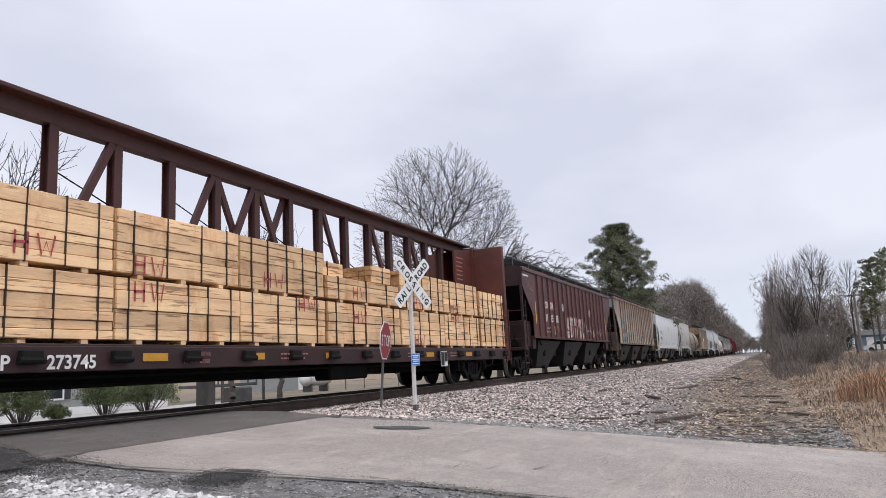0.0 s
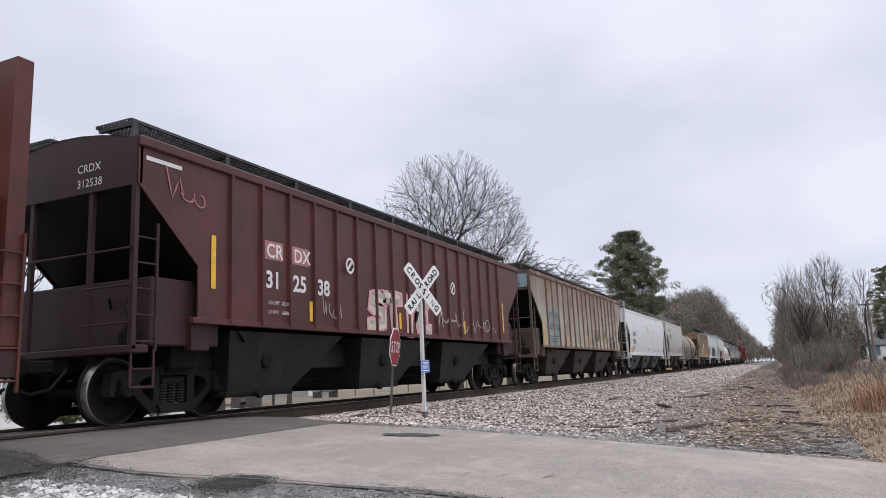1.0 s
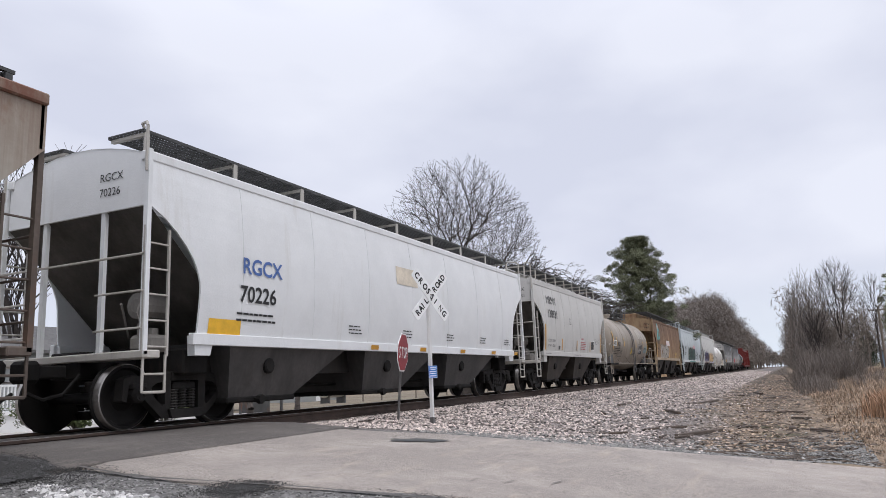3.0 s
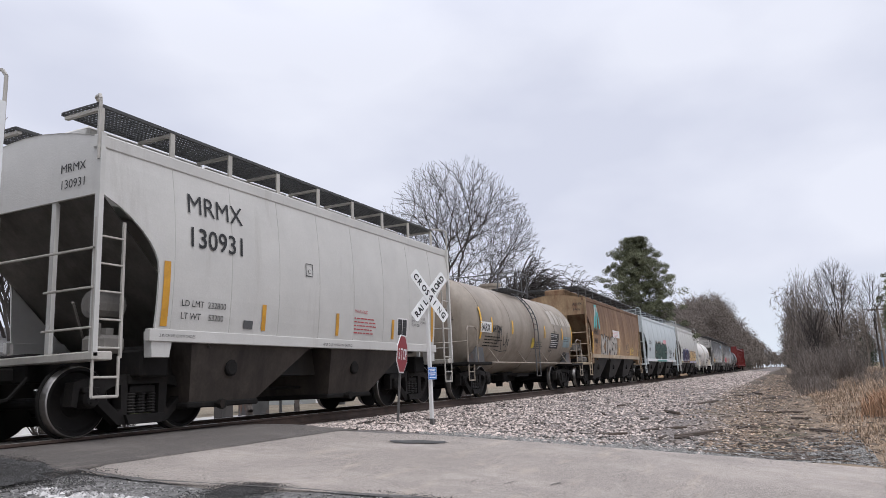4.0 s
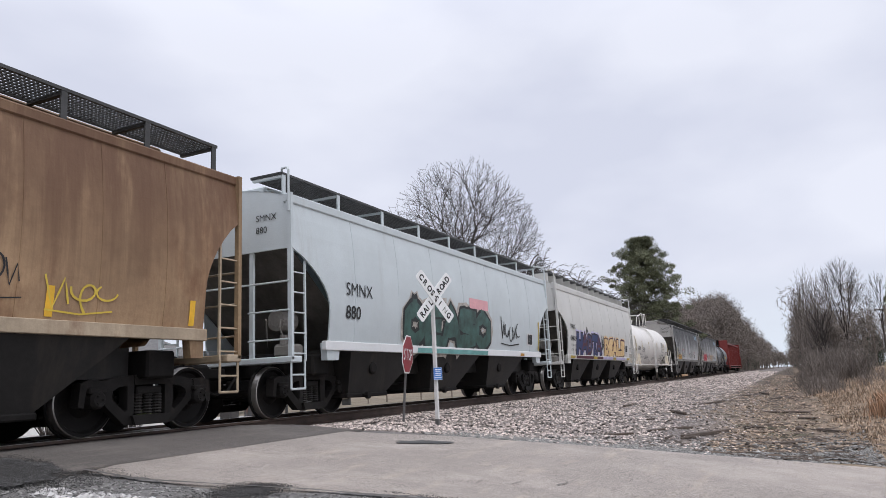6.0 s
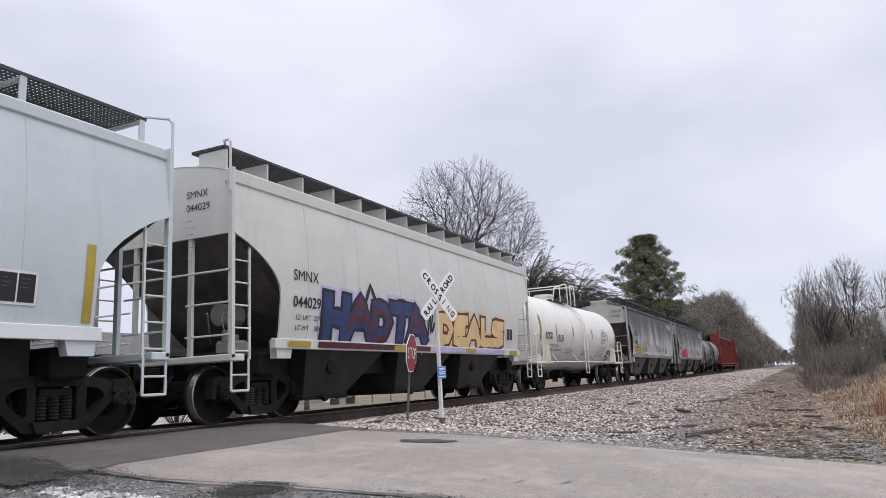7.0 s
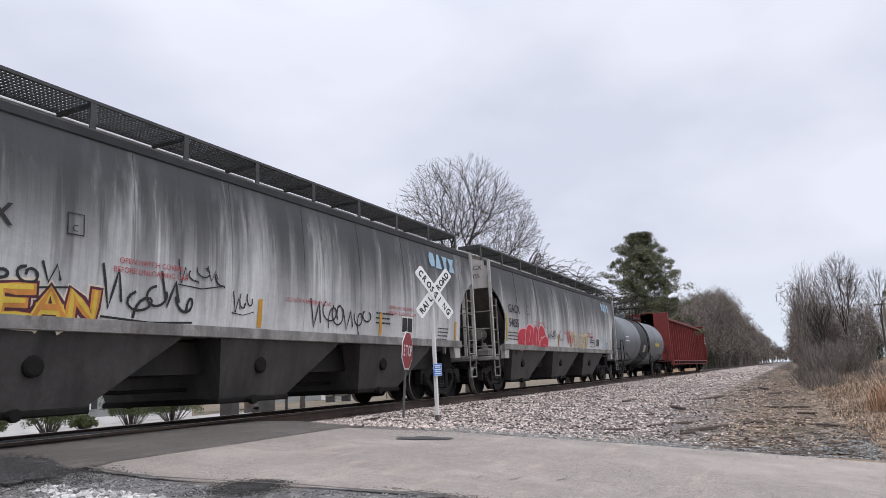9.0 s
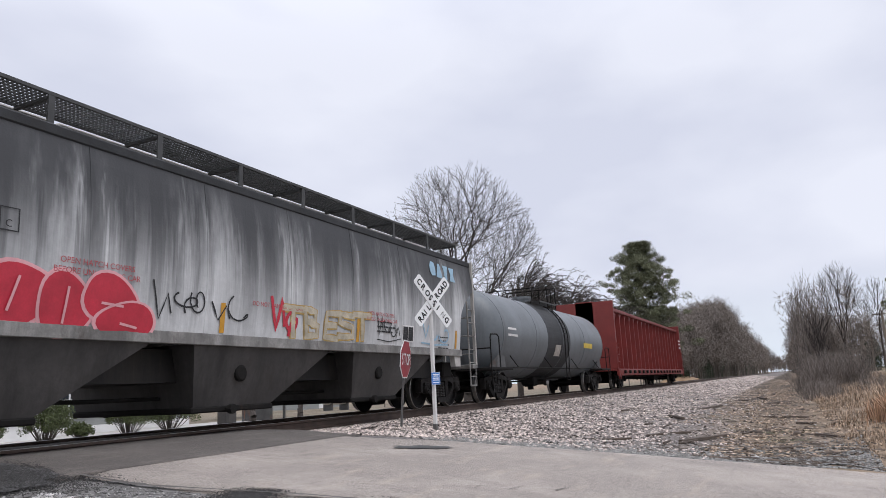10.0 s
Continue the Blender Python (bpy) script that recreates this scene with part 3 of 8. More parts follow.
def sideframe_mesh():
    """Cast frame: arched top chord, bellied bottom chord, two rounded windows and a spring opening."""
    bm = bmesh.new()
    y0, y1 = -1.06, -0.90

    def band(outer, inner):
        n = len(outer)
        O = [[bm.verts.new((x, y, z)) for x, z in outer] for y in (y0 + 0.02, y1)]
        I = [[bm.verts.new((x, y, z)) for x, z in inner] for y in (y0, y1)]
        for i in range(n):
            j = (i + 1) % n
            bm.faces.new((O[0][i], O[0][j], I[0][j], I[0][i]))
            bm.faces.new((O[1][j], O[1][i], I[1][i], I[1][j]))
            bm.faces.new((O[0][j], O[0][i], O[1][i], O[1][j]))
            bm.faces.new((I[0][i], I[0][j], I[1][j], I[1][i]))

    for s in (-1, 1):
        # bay between the axle box and the spring opening
        outer = [(0.27, 0.12), (0.42, 0.13), (0.62, 0.30), (0.78, 0.44), (0.82, 0.58), (0.80, 0.71), (0.60, 0.76), (0.27, 0.79)]
        inner = [(0.39, 0.33), (0.43, 0.30), (0.52, 0.37), (0.62, 0.46), (0.65, 0.52), (0.63, 0.58), (0.54, 0.63), (0.40, 0.65)]
        band([(s * a, b) for a, b in outer], [(s * a, b) for a, b in inner])
        # pedestal jaw over the axle box
        prism(bm, [(s * a, b) for a, b in ((0.79, 0.72), (0.98, 0.74), (1.12, 0.69), (1.14, 0.40), (1.06, 0.38), (1.03, 0.60), (0.80, 0.60))], y0, y1)
        box(bm, min(s * 0.76, s * 1.02), max(s * 0.76, s * 1.02), y0 - 0.05, y1, 0.56, 0.63, 0.012)
    prism(bm, [(-0.28, 0.79), (-0.28, 0.66), (0.28, 0.66), (0.28, 0.79), (0.12, 0.81), (-0.12, 0.81)], y0, y1)
    prism(bm, [(-0.34, 0.25), (0.34, 0.25), (0.28, 0.12), (-0.28, 0.12)], y0 - 0.04, y1 + 0.04)
    bmesh.ops.recalc_face_normals(bm, faces=bm.faces)
    me = bpy.data.meshes.new("side_frame")
    bm.to_mesh(me)
    bm.free()
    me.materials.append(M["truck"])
    return me


def spring_mesh():
    bm = bmesh.new()
    for cx in (-0.17, 0.0, 0.17):
        prof = []
        for i in range(15):
            prof.append((0.26 + i * 0.02, 0.078 if i % 2 else 0.055))
        rings = []
        for a, r in prof:
            rings.append([bm.verts.new((cx + r * math.cos(k * math.pi / 5), -0.98 + r * math.sin(k * math.pi / 5), a)) for k in range(10)])
        for p, q in zip(rings, rings[1:]):
            for k in range(10):
                bm.faces.new((p[k], p[(k + 1) % 10], q[(k + 1) % 10], q[k]))
    me = bpy.data.meshes.new("spring")
    bm.to_mesh(me)
    bm.free()
    me.materials.append(M["spring"])
    return me


def cap_mesh():
    bm = bmesh.new()
    lathe(bm, [(-1.13, 0.05), (-1.14, 0.085), (-1.10, 0.12), (-0.90, 0.125)], "y", 14)
    for k in range(3):
        t = k * 2.1
        rod(bm, (0.05 * math.cos(t), -1.16, 0.05 * math.sin(t)), (0.05 * math.cos(t), -1.13, 0.05 * math.sin(t)), 0.014, 6)
    me = bpy.data.meshes.new("bearing_cap")
    bmesh.ops.recalc_face_normals(bm, faces=bm.faces)
    bm.to_mesh(me)
    bm.free()
    me.materials.append(M["truck"])
    return me


def bolster_mesh():
    bm = bmesh.new()
    box(bm, -0.24, 0.24, -0.86, 0.86, 0.46, 0.72, 0.03)
    box(bm, -0.22, 0.22, -1.04, -0.86, 0.53, 0.64, 0.02)
    box(bm, -0.22, 0.22, 0.86, 1.04, 0.53, 0.64, 0.02)
    for s in (-1, 1):
        rod(bm, (s * 0.42, -0.8, 0.36), (s * 0.42, 0.8, 0.36), 0.05, 8)
        for y in (-0.74, 0.74):
            box(bm, s * 0.40 - 0.05, s * 0.40 + 0.05, y - 0.07, y + 0.07, 0.26, 0.52)
    me = bpy.data.meshes.new("bolster")
    bmesh.ops.recalc_face_normals(bm, faces=bm.faces)
    bm.to_mesh(me)
    bm.free()
    me.materials.append(M["truck"])
    return me


GEAR = {"wheel": wheelset_mesh()}
GEAR.update(frame_=sideframe_mesh(), spring=spring_mesh(), cap=cap_mesh(), bolster=bolster_mesh())


def truck_at(car, x):
    t = part("truck", GEAR["bolster"], "", car)
    t.location = (x, 0, 0)
    for turn in (0, math.pi):
        f = part("side_frame", GEAR["frame_"], "", t)
        f.rotation_euler = (0, 0, turn)
        s = part("spring_nest", GEAR["spring"], "", t)
        s.rotation_euler = (0, 0, turn)
    for dx in (-0.89, 0.89):
        w = part("wheelset", GEAR["wheel"], "", t, smooth=False)
        w.location = (dx, 0, WHEEL_R)
        w["axle"] = dx
        for turn in (0, math.pi):
            c = part("bearing_cap", GEAR["cap"], "", t)
            c.location = (dx, 0, WHEEL_R + 0.02)
            c.rotation_euler = (0, 0, turn)
        WHEELSETS.append(w)


def coupler(car, x, way, material="under"):
    bm = bmesh.new()
    a, b = sorted((x, x + way * 0.5))
    box(bm, a, b, -0.09, 0.09, 0.74, 0.92, 0.02)
    k = x + way * 0.55
    box(bm, k - 0.14, k + 0.14, -0.14, 0.16, 0.68, 0.98, 0.05)
    pipe(bm, [(x, -0.35, 0.78), (x + way * 0.25, -0.36, 0.52), (x + way * 0.5, -0.30, 0.46), (x + way * 0.68, -0.25, 0.55)], 0.025)
    part("coupler", bm, material, car)


def ladder(car, p_x, p_y, z0, z1, width, axis, material, rungs=None, r=0.014, name="ladder"):
    """Two rails and round rungs. axis 'x' spans along the car, 'y' across it."""
    bm = bmesh.new()
    d = Vector((width, 0, 0)) if axis == "x" else Vector((0, width, 0))
    o = Vector((p_x, p_y, 0))
    for k in (0, 1):
        a = o + d * k
        box(bm, a.x - 0.017, a.x + 0.017, a.y - 0.017, a.y + 0.017, z0, z1)
    n = rungs or max(2, int((z1 - z0) / 0.42))
    for i in range(n):
        z = z0 + (z1 - z0) * (i + 0.35) / n
        rod(bm, o + Vector((0, 0, z)), o + d + Vector((0, 0, z)), r, 6)
    return part(name, bm, material, car)


def grating(car, x0, x1, y0, y1, z, material="grating", pitch=0.06):
    """Open steel walkway: bearing strips along, close cross strips."""
    verts, faces = [], []

    def bar(ax, bx, ay, by, h):
        i = len(verts)
        for zz in (z - h, z):
            verts.extend(((ax, ay, zz), (bx, ay, zz), (bx, by, zz), (ax, by, zz)))
        faces.extend(((i, i + 1, i + 5, i + 4), (i + 1, i + 2, i + 6, i + 5), (i + 2, i + 3, i + 7, i + 6), (i + 3, i, i + 4, i + 7), (i + 4, i + 5, i + 6, i + 7), (i, i + 3, i + 2, i + 1)))
    n = int((x1 - x0) / pitch)
    for k in range(n + 1):
        x = x0 + (x1 - x0) * k / n
        bar(x - 0.007, x + 0.007, y0, y1, 0.02)
    m = max(3, int((y1 - y0) / 0.075))
    for k in range(m + 1):
        y = y0 + (y1 - y0) * k / m
        w = 0.016 if k in (0, m) else 0.007
        bar(x0, x1, y - w, y + w, 0.045 if k in (0, m) else 0.022)
    me = bpy.data.meshes.new("grating")
    me.from_pydata(verts, [], faces)
    g = part("walkway_grating", me, material, car)
    return g


# ---- covered hopper ----
def side_place(W, bulge, zm, zh, side=-1):
    def f(x, z, lift=0.0):
        y = W - bulge * ((z - zm) / zh) ** 2 + lift
        return (x, side * y, z)
    return f


def hopper(name_label, start, L, paint, end_paint, rib_paint, bays, bay_paint, ribs=(), ze=3.85, z_sill=1.28, cut=1.15,
           z_cut=(3.15, 2.2), curved=True, walk_z=4.40, walk_posts=8, group="freight cars of the train", detail="under", ladder_paint=None,
           eave=0.12, short_side=True, walk_plate=False, eave_paint=None, sill_paint=None):
    """Covered hopper car. x runs back from the leading corner, z up from the rail."""
    W = 1.58
    ladder_paint = ladder_paint or end_paint
    pale = paint in ("white", "cool_white", "cement", "cream")
    car = thing("covered_hopper_car", name_label, "rail car", group)
    bulge = 0.13 if curved else 0.0
    place = side_place(W, bulge, 2.45, 1.45)
    # side sheets, cut back under the slope of each end
    z1, z2 = z_cut

    def inset(z):
        if z >= z1:
            return 0.0
        if z <= z2:
            return cut
        k = (z1 - z) / (z1 - z2)
        return cut * (math.sin(k * math.pi / 2) ** 0.8 if curved else k)
    zs = [z_sill]
    for a, b, n in ((z_sill, z2, 3), (z2, z1, 7), (z1, ze, 3)):
        zs += [a + (b - a) * i / n for i in range(1, n + 1)]
    nx = 20
    for side in (-1, 1):
        pl = side_place(W, bulge, 2.45, 1.45, side)
        bm = bmesh.new()
        grids = []
        for off in (0.0, -0.03):
            rows = []
            for z in zs:
                a = inset(z)
                rows.append([bm.verts.new(pl(a + (L - 2 * a) * i / nx, z, off)) for i in range(nx + 1)])
            grids.append(rows)
            for p, q in zip(rows, rows[1:]):
                for i in range(nx):
                    bm.faces.new((p[i], p[i + 1], q[i + 1], q[i]))
        f, g = grids
        for j in range(len(zs) - 1):
            for i in (0, nx):
                bm.faces.new((f[j][i], f[j + 1][i], g[j + 1][i], g[j][i]))
        for i in range(nx):
            for j in (0, -1):
                bm.faces.new((f[j][i], f[j][i + 1], g[j][i + 1], g[j][i]))
        sheet = part("side_sheet", bm, paint, car, smooth=False)
        # ribs or weld seams
        for rx in ribs:
            bm = bmesh.new()
            if curved:
                d, w = 0.006, 0.018
            else:
                d, w = 0.055, 0.075
            zz = [z for z in zs if inset(z) <= min(rx, L - rx) - 0.05]
            lo = [bm.verts.new(pl(rx - w / 2, z, -0.01)) for z in zz]
            l2 = [bm.verts.new(pl(rx - w / 3, z, d)) for z in zz]
            r2 = [bm.verts.new(pl(rx + w / 3, z, d)) for z in zz]
            ro = [bm.verts.new(pl(rx + w / 2, z, -0.01)) for z in zz]
            for c1, c2 in ((lo, l2), (l2, r2), (r2, ro)):
                for i in range(len(zz) - 1):
                    bm.faces.new((c1[i], c2[i], c2[i + 1], c1[i + 1]))
            bm.faces.new((lo[0], l2[0], r2[0], ro[0]))
            bm.faces.new((lo[-1], ro[-1], r2[-1], l2[-1]))
            part("rib" if not curved else "weld_seam", bm, rib_paint, car)
        # side sill and eave rail
        bm = bmesh.new()
        y0, y1 = sorted((side * (W - bulge * 0.65 - 0.06), side * (W - bulge * 0.65 + 0.035)))
        box(bm, cut * 0.9, L - cut * 0.9, y0, y1, z_sill - (0.12 if curved else 0.04), z_sill + 0.05, 0.008)
        part("side_sill", bm, sill_paint or (paint if curved else rib_paint), car)
        bm = bmesh.new()
        yy = W - bulge
        y0, y1 = sorted((side * (yy - 0.08), side * (yy + 0.05)))
        box(bm, 0.0, L, y0, y1, ze - 0.03, ze + eave, 0.02)
        part("eave_rail", bm, eave_paint or paint, car)
    # roof
    bm = bmesh.new()
    yy = W - bulge
    sec = [(-yy, ze + eave - 0.03)] + [(-yy + 2 * yy * i / 8, ze + eave - 0.02 + 0.24 * math.sin(math.pi * i / 8)) for i in range(1, 8)] + [(yy, ze + eave - 0.03)]
    a = [bm.verts.new((0.02, y, z)) for y, z in sec]
    b = [bm.verts.new((L - 0.02, y, z)) for y, z in sec]
    for i in range(len(sec) - 1):
        bm.faces.new((a[i], a[i + 1], b[i + 1], b[i]))
    bmesh.ops.solidify(bm, geom=bm.faces[:], thickness=0.03)
    part("roof", bm, end_paint, car)
    # hatch run
    for k in range(4):
        x0 = 0.6 + (L - 1.2) * k / 4
        part("hatch_cover", B(x0 + 0.02, x0 + (L - 1.2) / 4 - 0.02, -0.47, 0.47, ze + eave + 0.12, walk_z - 0.03, 0.04), end_paint, car)
    # roof walkways on brackets
    for y0, y1 in ((-1.2, -0.5), (0.5, 1.2)):
        grating(car, 0.18, L - 0.18, y0, y1, walk_z)
        for k in range(walk_posts + 1):
            x = 0.25 + (L - 0.5) * k / walk_posts
            s = 1 if y0 > 0 else -1
            if walk_plate:
                bm = prism(bmesh.new(), [(x - 0.015, ze + eave - 0.02), (x + 0.015, ze + eave - 0.02), (x + 0.015, walk_z - 0.05), (x - 0.015, walk_z - 0.05)], y0 if s < 0 else y0 + 0.1, y1 - 0.1 if s < 0 else y1)
                part("walkway_bracket", bm, end_paint, car)
            else:
                bm = box(bmesh.new(), x - 0.045, x + 0.045, s * 1.2 - 0.012, s * 1.2 + 0.012, ze + eave - 0.02, walk_z - 0.01)
                box(bm, x - 0.03, x + 0.03, min(s * 0.5, s * 1.2), max(s * 0.5, s * 1.2), walk_z - 0.09, walk_z - 0.045)
                part("walkway_bracket", bm, ladder_paint if pale else "grating", car)
    # ends
    for e, sgn in ((0.0, 1), (L, -1)):
        X = lambda v: e + sgn * v
        bm = bmesh.new()
        pts = [(-yy, z1), (yy, z1), (yy, ze + eave - 0.03)] + [(y, z) for y, z in sec[1:-1][::-1]] + [(-yy, ze + eave - 0.03)]
        f = [bm.verts.new((X(0.03), y, z)) for y, z in pts]
        g = [bm.verts.new((X(0.07), y, z)) for y, z in pts]
        bm.faces.new(f)
        bm.faces.new(g[::-1])
        for i in range(len(pts)):
            bm.faces.new((f[i], f[(i + 1) % len(pts)], g[(i + 1) % len(pts)], g[i]))
        part("end_sheet", bm, end_paint, car)
        bm = bmesh.new()
        sl = [(0.06, z1 + 0.02), (cut * 1.35 + 0.75, 1.15)]
        w2 = W - 0.09
        v = [bm.verts.new((X(x), y, z)) for x, z in sl for y in (-w2, w2)]
        bm.faces.new((v[0], v[1], v[3], v[2]))
        bmesh.ops.solidify(bm, geom=bm.faces[:], thickness=0.03)
        # most cars take a darker colour here, painting in the shade under the end
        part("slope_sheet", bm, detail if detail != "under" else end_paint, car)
        if not curved:
            part("end_box", B(*sorted((X(0.42), X(cut + 0.62))), -W + 0.16, W - 0.16, 1.06, 2.02, 0.02), end_paint, car)
        # corner and centre posts, ladders, grab irons
        for s in (-1, 1):
            y = s * (W - 0.06)
            part("corner_post", B(*sorted((X(-0.015), X(0.055))), y - 0.04, y + 0.04, 1.0, ze + eave), end_paint, car)
            part("end_post", B(*sorted((X(0.05), X(0.11))), s * 0.62 - 0.04, s * 0.62 + 0.04, 1.0, z1 + 0.03), end_paint, car)
            ladder(car, X(0.0), y, 0.98, 2.75, sgn * 0.42, "x", ladder_paint, 5)
            if pale:
                part("corner_handrail", pipe(bmesh.new(), [(X(-0.02), y, ze - 0.2), (X(-0.02), y, walk_z - 0.08), (X(0.0), y * 0.97, walk_z - 0.01), (X(0.08), s * 1.3, walk_z + 0.02), (X(0.2), s * 1.2, walk_z + 0.02)], 0.022), ladder_paint, car)
            for z in (1.35, 1.85, 2.35):
                part("end_rung", rod(bmesh.new(), (X(-0.03), s * 0.62, z), (X(-0.03), s * (W - 0.06), z), 0.016), ladder_paint, car)
            bm = bmesh.new()
            pipe(bm, [(X(0.02), y, 1.0), (X(0.02), y, 0.50), (X(0.40), y, 0.50), (X(0.40), y, 1.0)], 0.02)
            rod(bm, (X(0.02), y, 0.74), (X(0.40), y, 0.74), 0.016)
            part("step_stirrup", bm, ladder_paint, car)
            part("bolster_web", prism(bmesh.new(), [(X(cut * 0.95), z_sill + 0.02), (X(cut * 1.35), z_sill + 0.02), (X(cut * 1.28), 1.0), (X(cut * 0.97), 1.0)], *sorted((s * 1.36, s * 1.50))), end_paint, car)
        bm = bmesh.new()
        rod(bm, (X(-0.03), -W + 0.06, 2.35), (X(-0.03), W - 0.06, 2.35), 0.018)
        part("end_handrail", bm, ladder_paint, car)
        bm = bmesh.new()
        box(bm, *sorted((X(-0.02), X(0.28))), -W + 0.02, W - 0.02, 0.95, 1.06, 0.015)
        part("end_platform", bm, ladder_paint, car)
        bm = bmesh.new()
        box(bm, *sorted((X(0.02), X(2.6))), -0.30, 0.30, 0.72, 1.10, 0.02)
        box(bm, *sorted((X(1.0), X(1.5))), -1.25, 1.25, 0.74, 1.12, 0.03)
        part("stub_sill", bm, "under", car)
        bm = bmesh.new()
        if sgn > 0:
            lathe(bm, [(0.55, 0.10), (0.57, 0.19), (1.0, 0.19), (1.02, 0.10)], "x", 12, (0, -0.75, 1.75))
            rod(bm, (0.3, -0.75, 1.75), (0.75, -0.4, 1.3), 0.02)
            box(bm, 0.35, 0.75, -1.25, -0.85, 1.06, 1.30, 0.05)
            rod(bm, (0.42, -1.05, 1.28), (0.42, -1.05, 1.46), 0.07, 10)
            rod(bm, (0.62, -1.0, 1.28), (0.62, -1.0, 1.40), 0.10, 10)
            pipe(bm, [(0.55, -0.95, 1.72), (0.40, -1.0, 1.74), (0.34, -1.02, 1.60), (0.42, -1.04, 1.40), (0.55, -1.06, 1.25)], 0.016)
        else:
            lathe(bm, [(X(-0.08), 0.26), (X(-0.04), 0.28), (X(-0.02), 0.24)], "x", 16, (0, 0.55, 1.9))
            box(bm, *sorted((X(0.0), X(0.1))), 0.35, 0.75, 1.6, 2.2, 0.02)
        part("brake_gear", bm, "slope_grey" if curved else "under", car)
        coupler(car, X(0.0), -sgn)
        truck_at(car, X(1.25))
    # discharge bays
    x0, x1 = cut * 1.5 + 0.25, L - cut * 1.5 - 0.25
    span = (x1 - x0) / bays
    for k in range(bays):
        a, b = x0 + span * k, x0 + span * (k + 1)
        e = a + 0.82 * span
        lo, hi = a + 0.05 * span, a + 0.46 * span
        m_, hw = (lo + hi) / 2, (hi - lo) / 2
        bm = bmesh.new()
        t = [(a, -1.46), (e, -1.46), (e, 1.46), (a, 1.46)]
        bt = [(lo, -1.24), (hi, -1.24), (hi, 1.24), (lo, 1.24)]
        tv = [bm.verts.new((x, y, z_sill - 0.10)) for x, y in t]
        bv = [bm.verts.new((x, y, 0.36)) for x, y in bt]
        bm.faces.new(tv)
        bm.faces.new(bv[::-1])
        for i in range(4):
            bm.faces.new((tv[i], tv[(i + 1) % 4], bv[(i + 1) % 4], bv[i]))
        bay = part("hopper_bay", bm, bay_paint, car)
        bm = bmesh.new()
        box(bm, m_ - hw - 0.05, m_ + hw + 0.05, -1.27, 1.27, 0.28, 0.37, 0.02)
        rod(bm, (m_ - 0.2, -1.36, 0.32), (m_ - 0.2, 1.36, 0.32), 0.045)
        for s in (-1, 1):
            lathe(bm, [(s * 1.34, 0.03), (s * 1.34, 0.075), (s * 1.42, 0.075), (s * 1.42, 0.03)], "y", 8, (m_ - 0.2, 0, 0.32))
        part("outlet_gate", bm, "under", bay)
        bm = bmesh.new()
        zc = 0.86
        yb = -(1.24 + (zc - 0.36) / (z_sill - 0.46) * 0.22) - 0.03
        lathe(bm, [(yb + 0.1, 0.13), (yb, 0.13), (yb - 0.02, 0.10)], "y", 12, (m_, 0, zc))
        part("vibrator_pocket", bm, "under", bay)
    # oversized dark box behind the bays, standing in for the shade in their gaps
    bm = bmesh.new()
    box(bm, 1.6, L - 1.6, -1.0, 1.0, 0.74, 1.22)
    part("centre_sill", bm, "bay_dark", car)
    bm = pipe(bmesh.new(), [(1.5, -0.55, 0.62), (L * 0.3, -0.6, 0.52), (L * 0.7, -0.6, 0.52), (L - 1.5, -0.55, 0.62)], 0.03)
    part("brake_pipe", bm, "under", car)
    MOVING.append((car, start))
    return car, place


def reporting(car, place, x, z, mark, number, size, material, z2=None, bold=0.004):
    """Owner's letters with the number under them on the side."""
    lettering(mark, size, car, material, lambda u, v: place(x + u, z + v, 0.014), "reporting_mark", bold=bold)
    lettering(number, size, car, material, lambda u, v: place(x + u, (z2 if z2 is not None else z - size * 1.25) + v, 0.014), "car_number", bold=bold)


def end_words(car, y, z, words, size, material, x=0.02):
    for i, w in enumerate(words):
        lettering(w, size, car, material, lambda u, v, i=i: (x, y - u, z - i * size * 1.3 + v), "end_lettering")


def reflectors(car, place, spots, material, w=0.10, h=0.75):
    for x, z in spots:
        patch(car, x, x + w, z, z + h, place, material, "reflector_strip", 0.012)


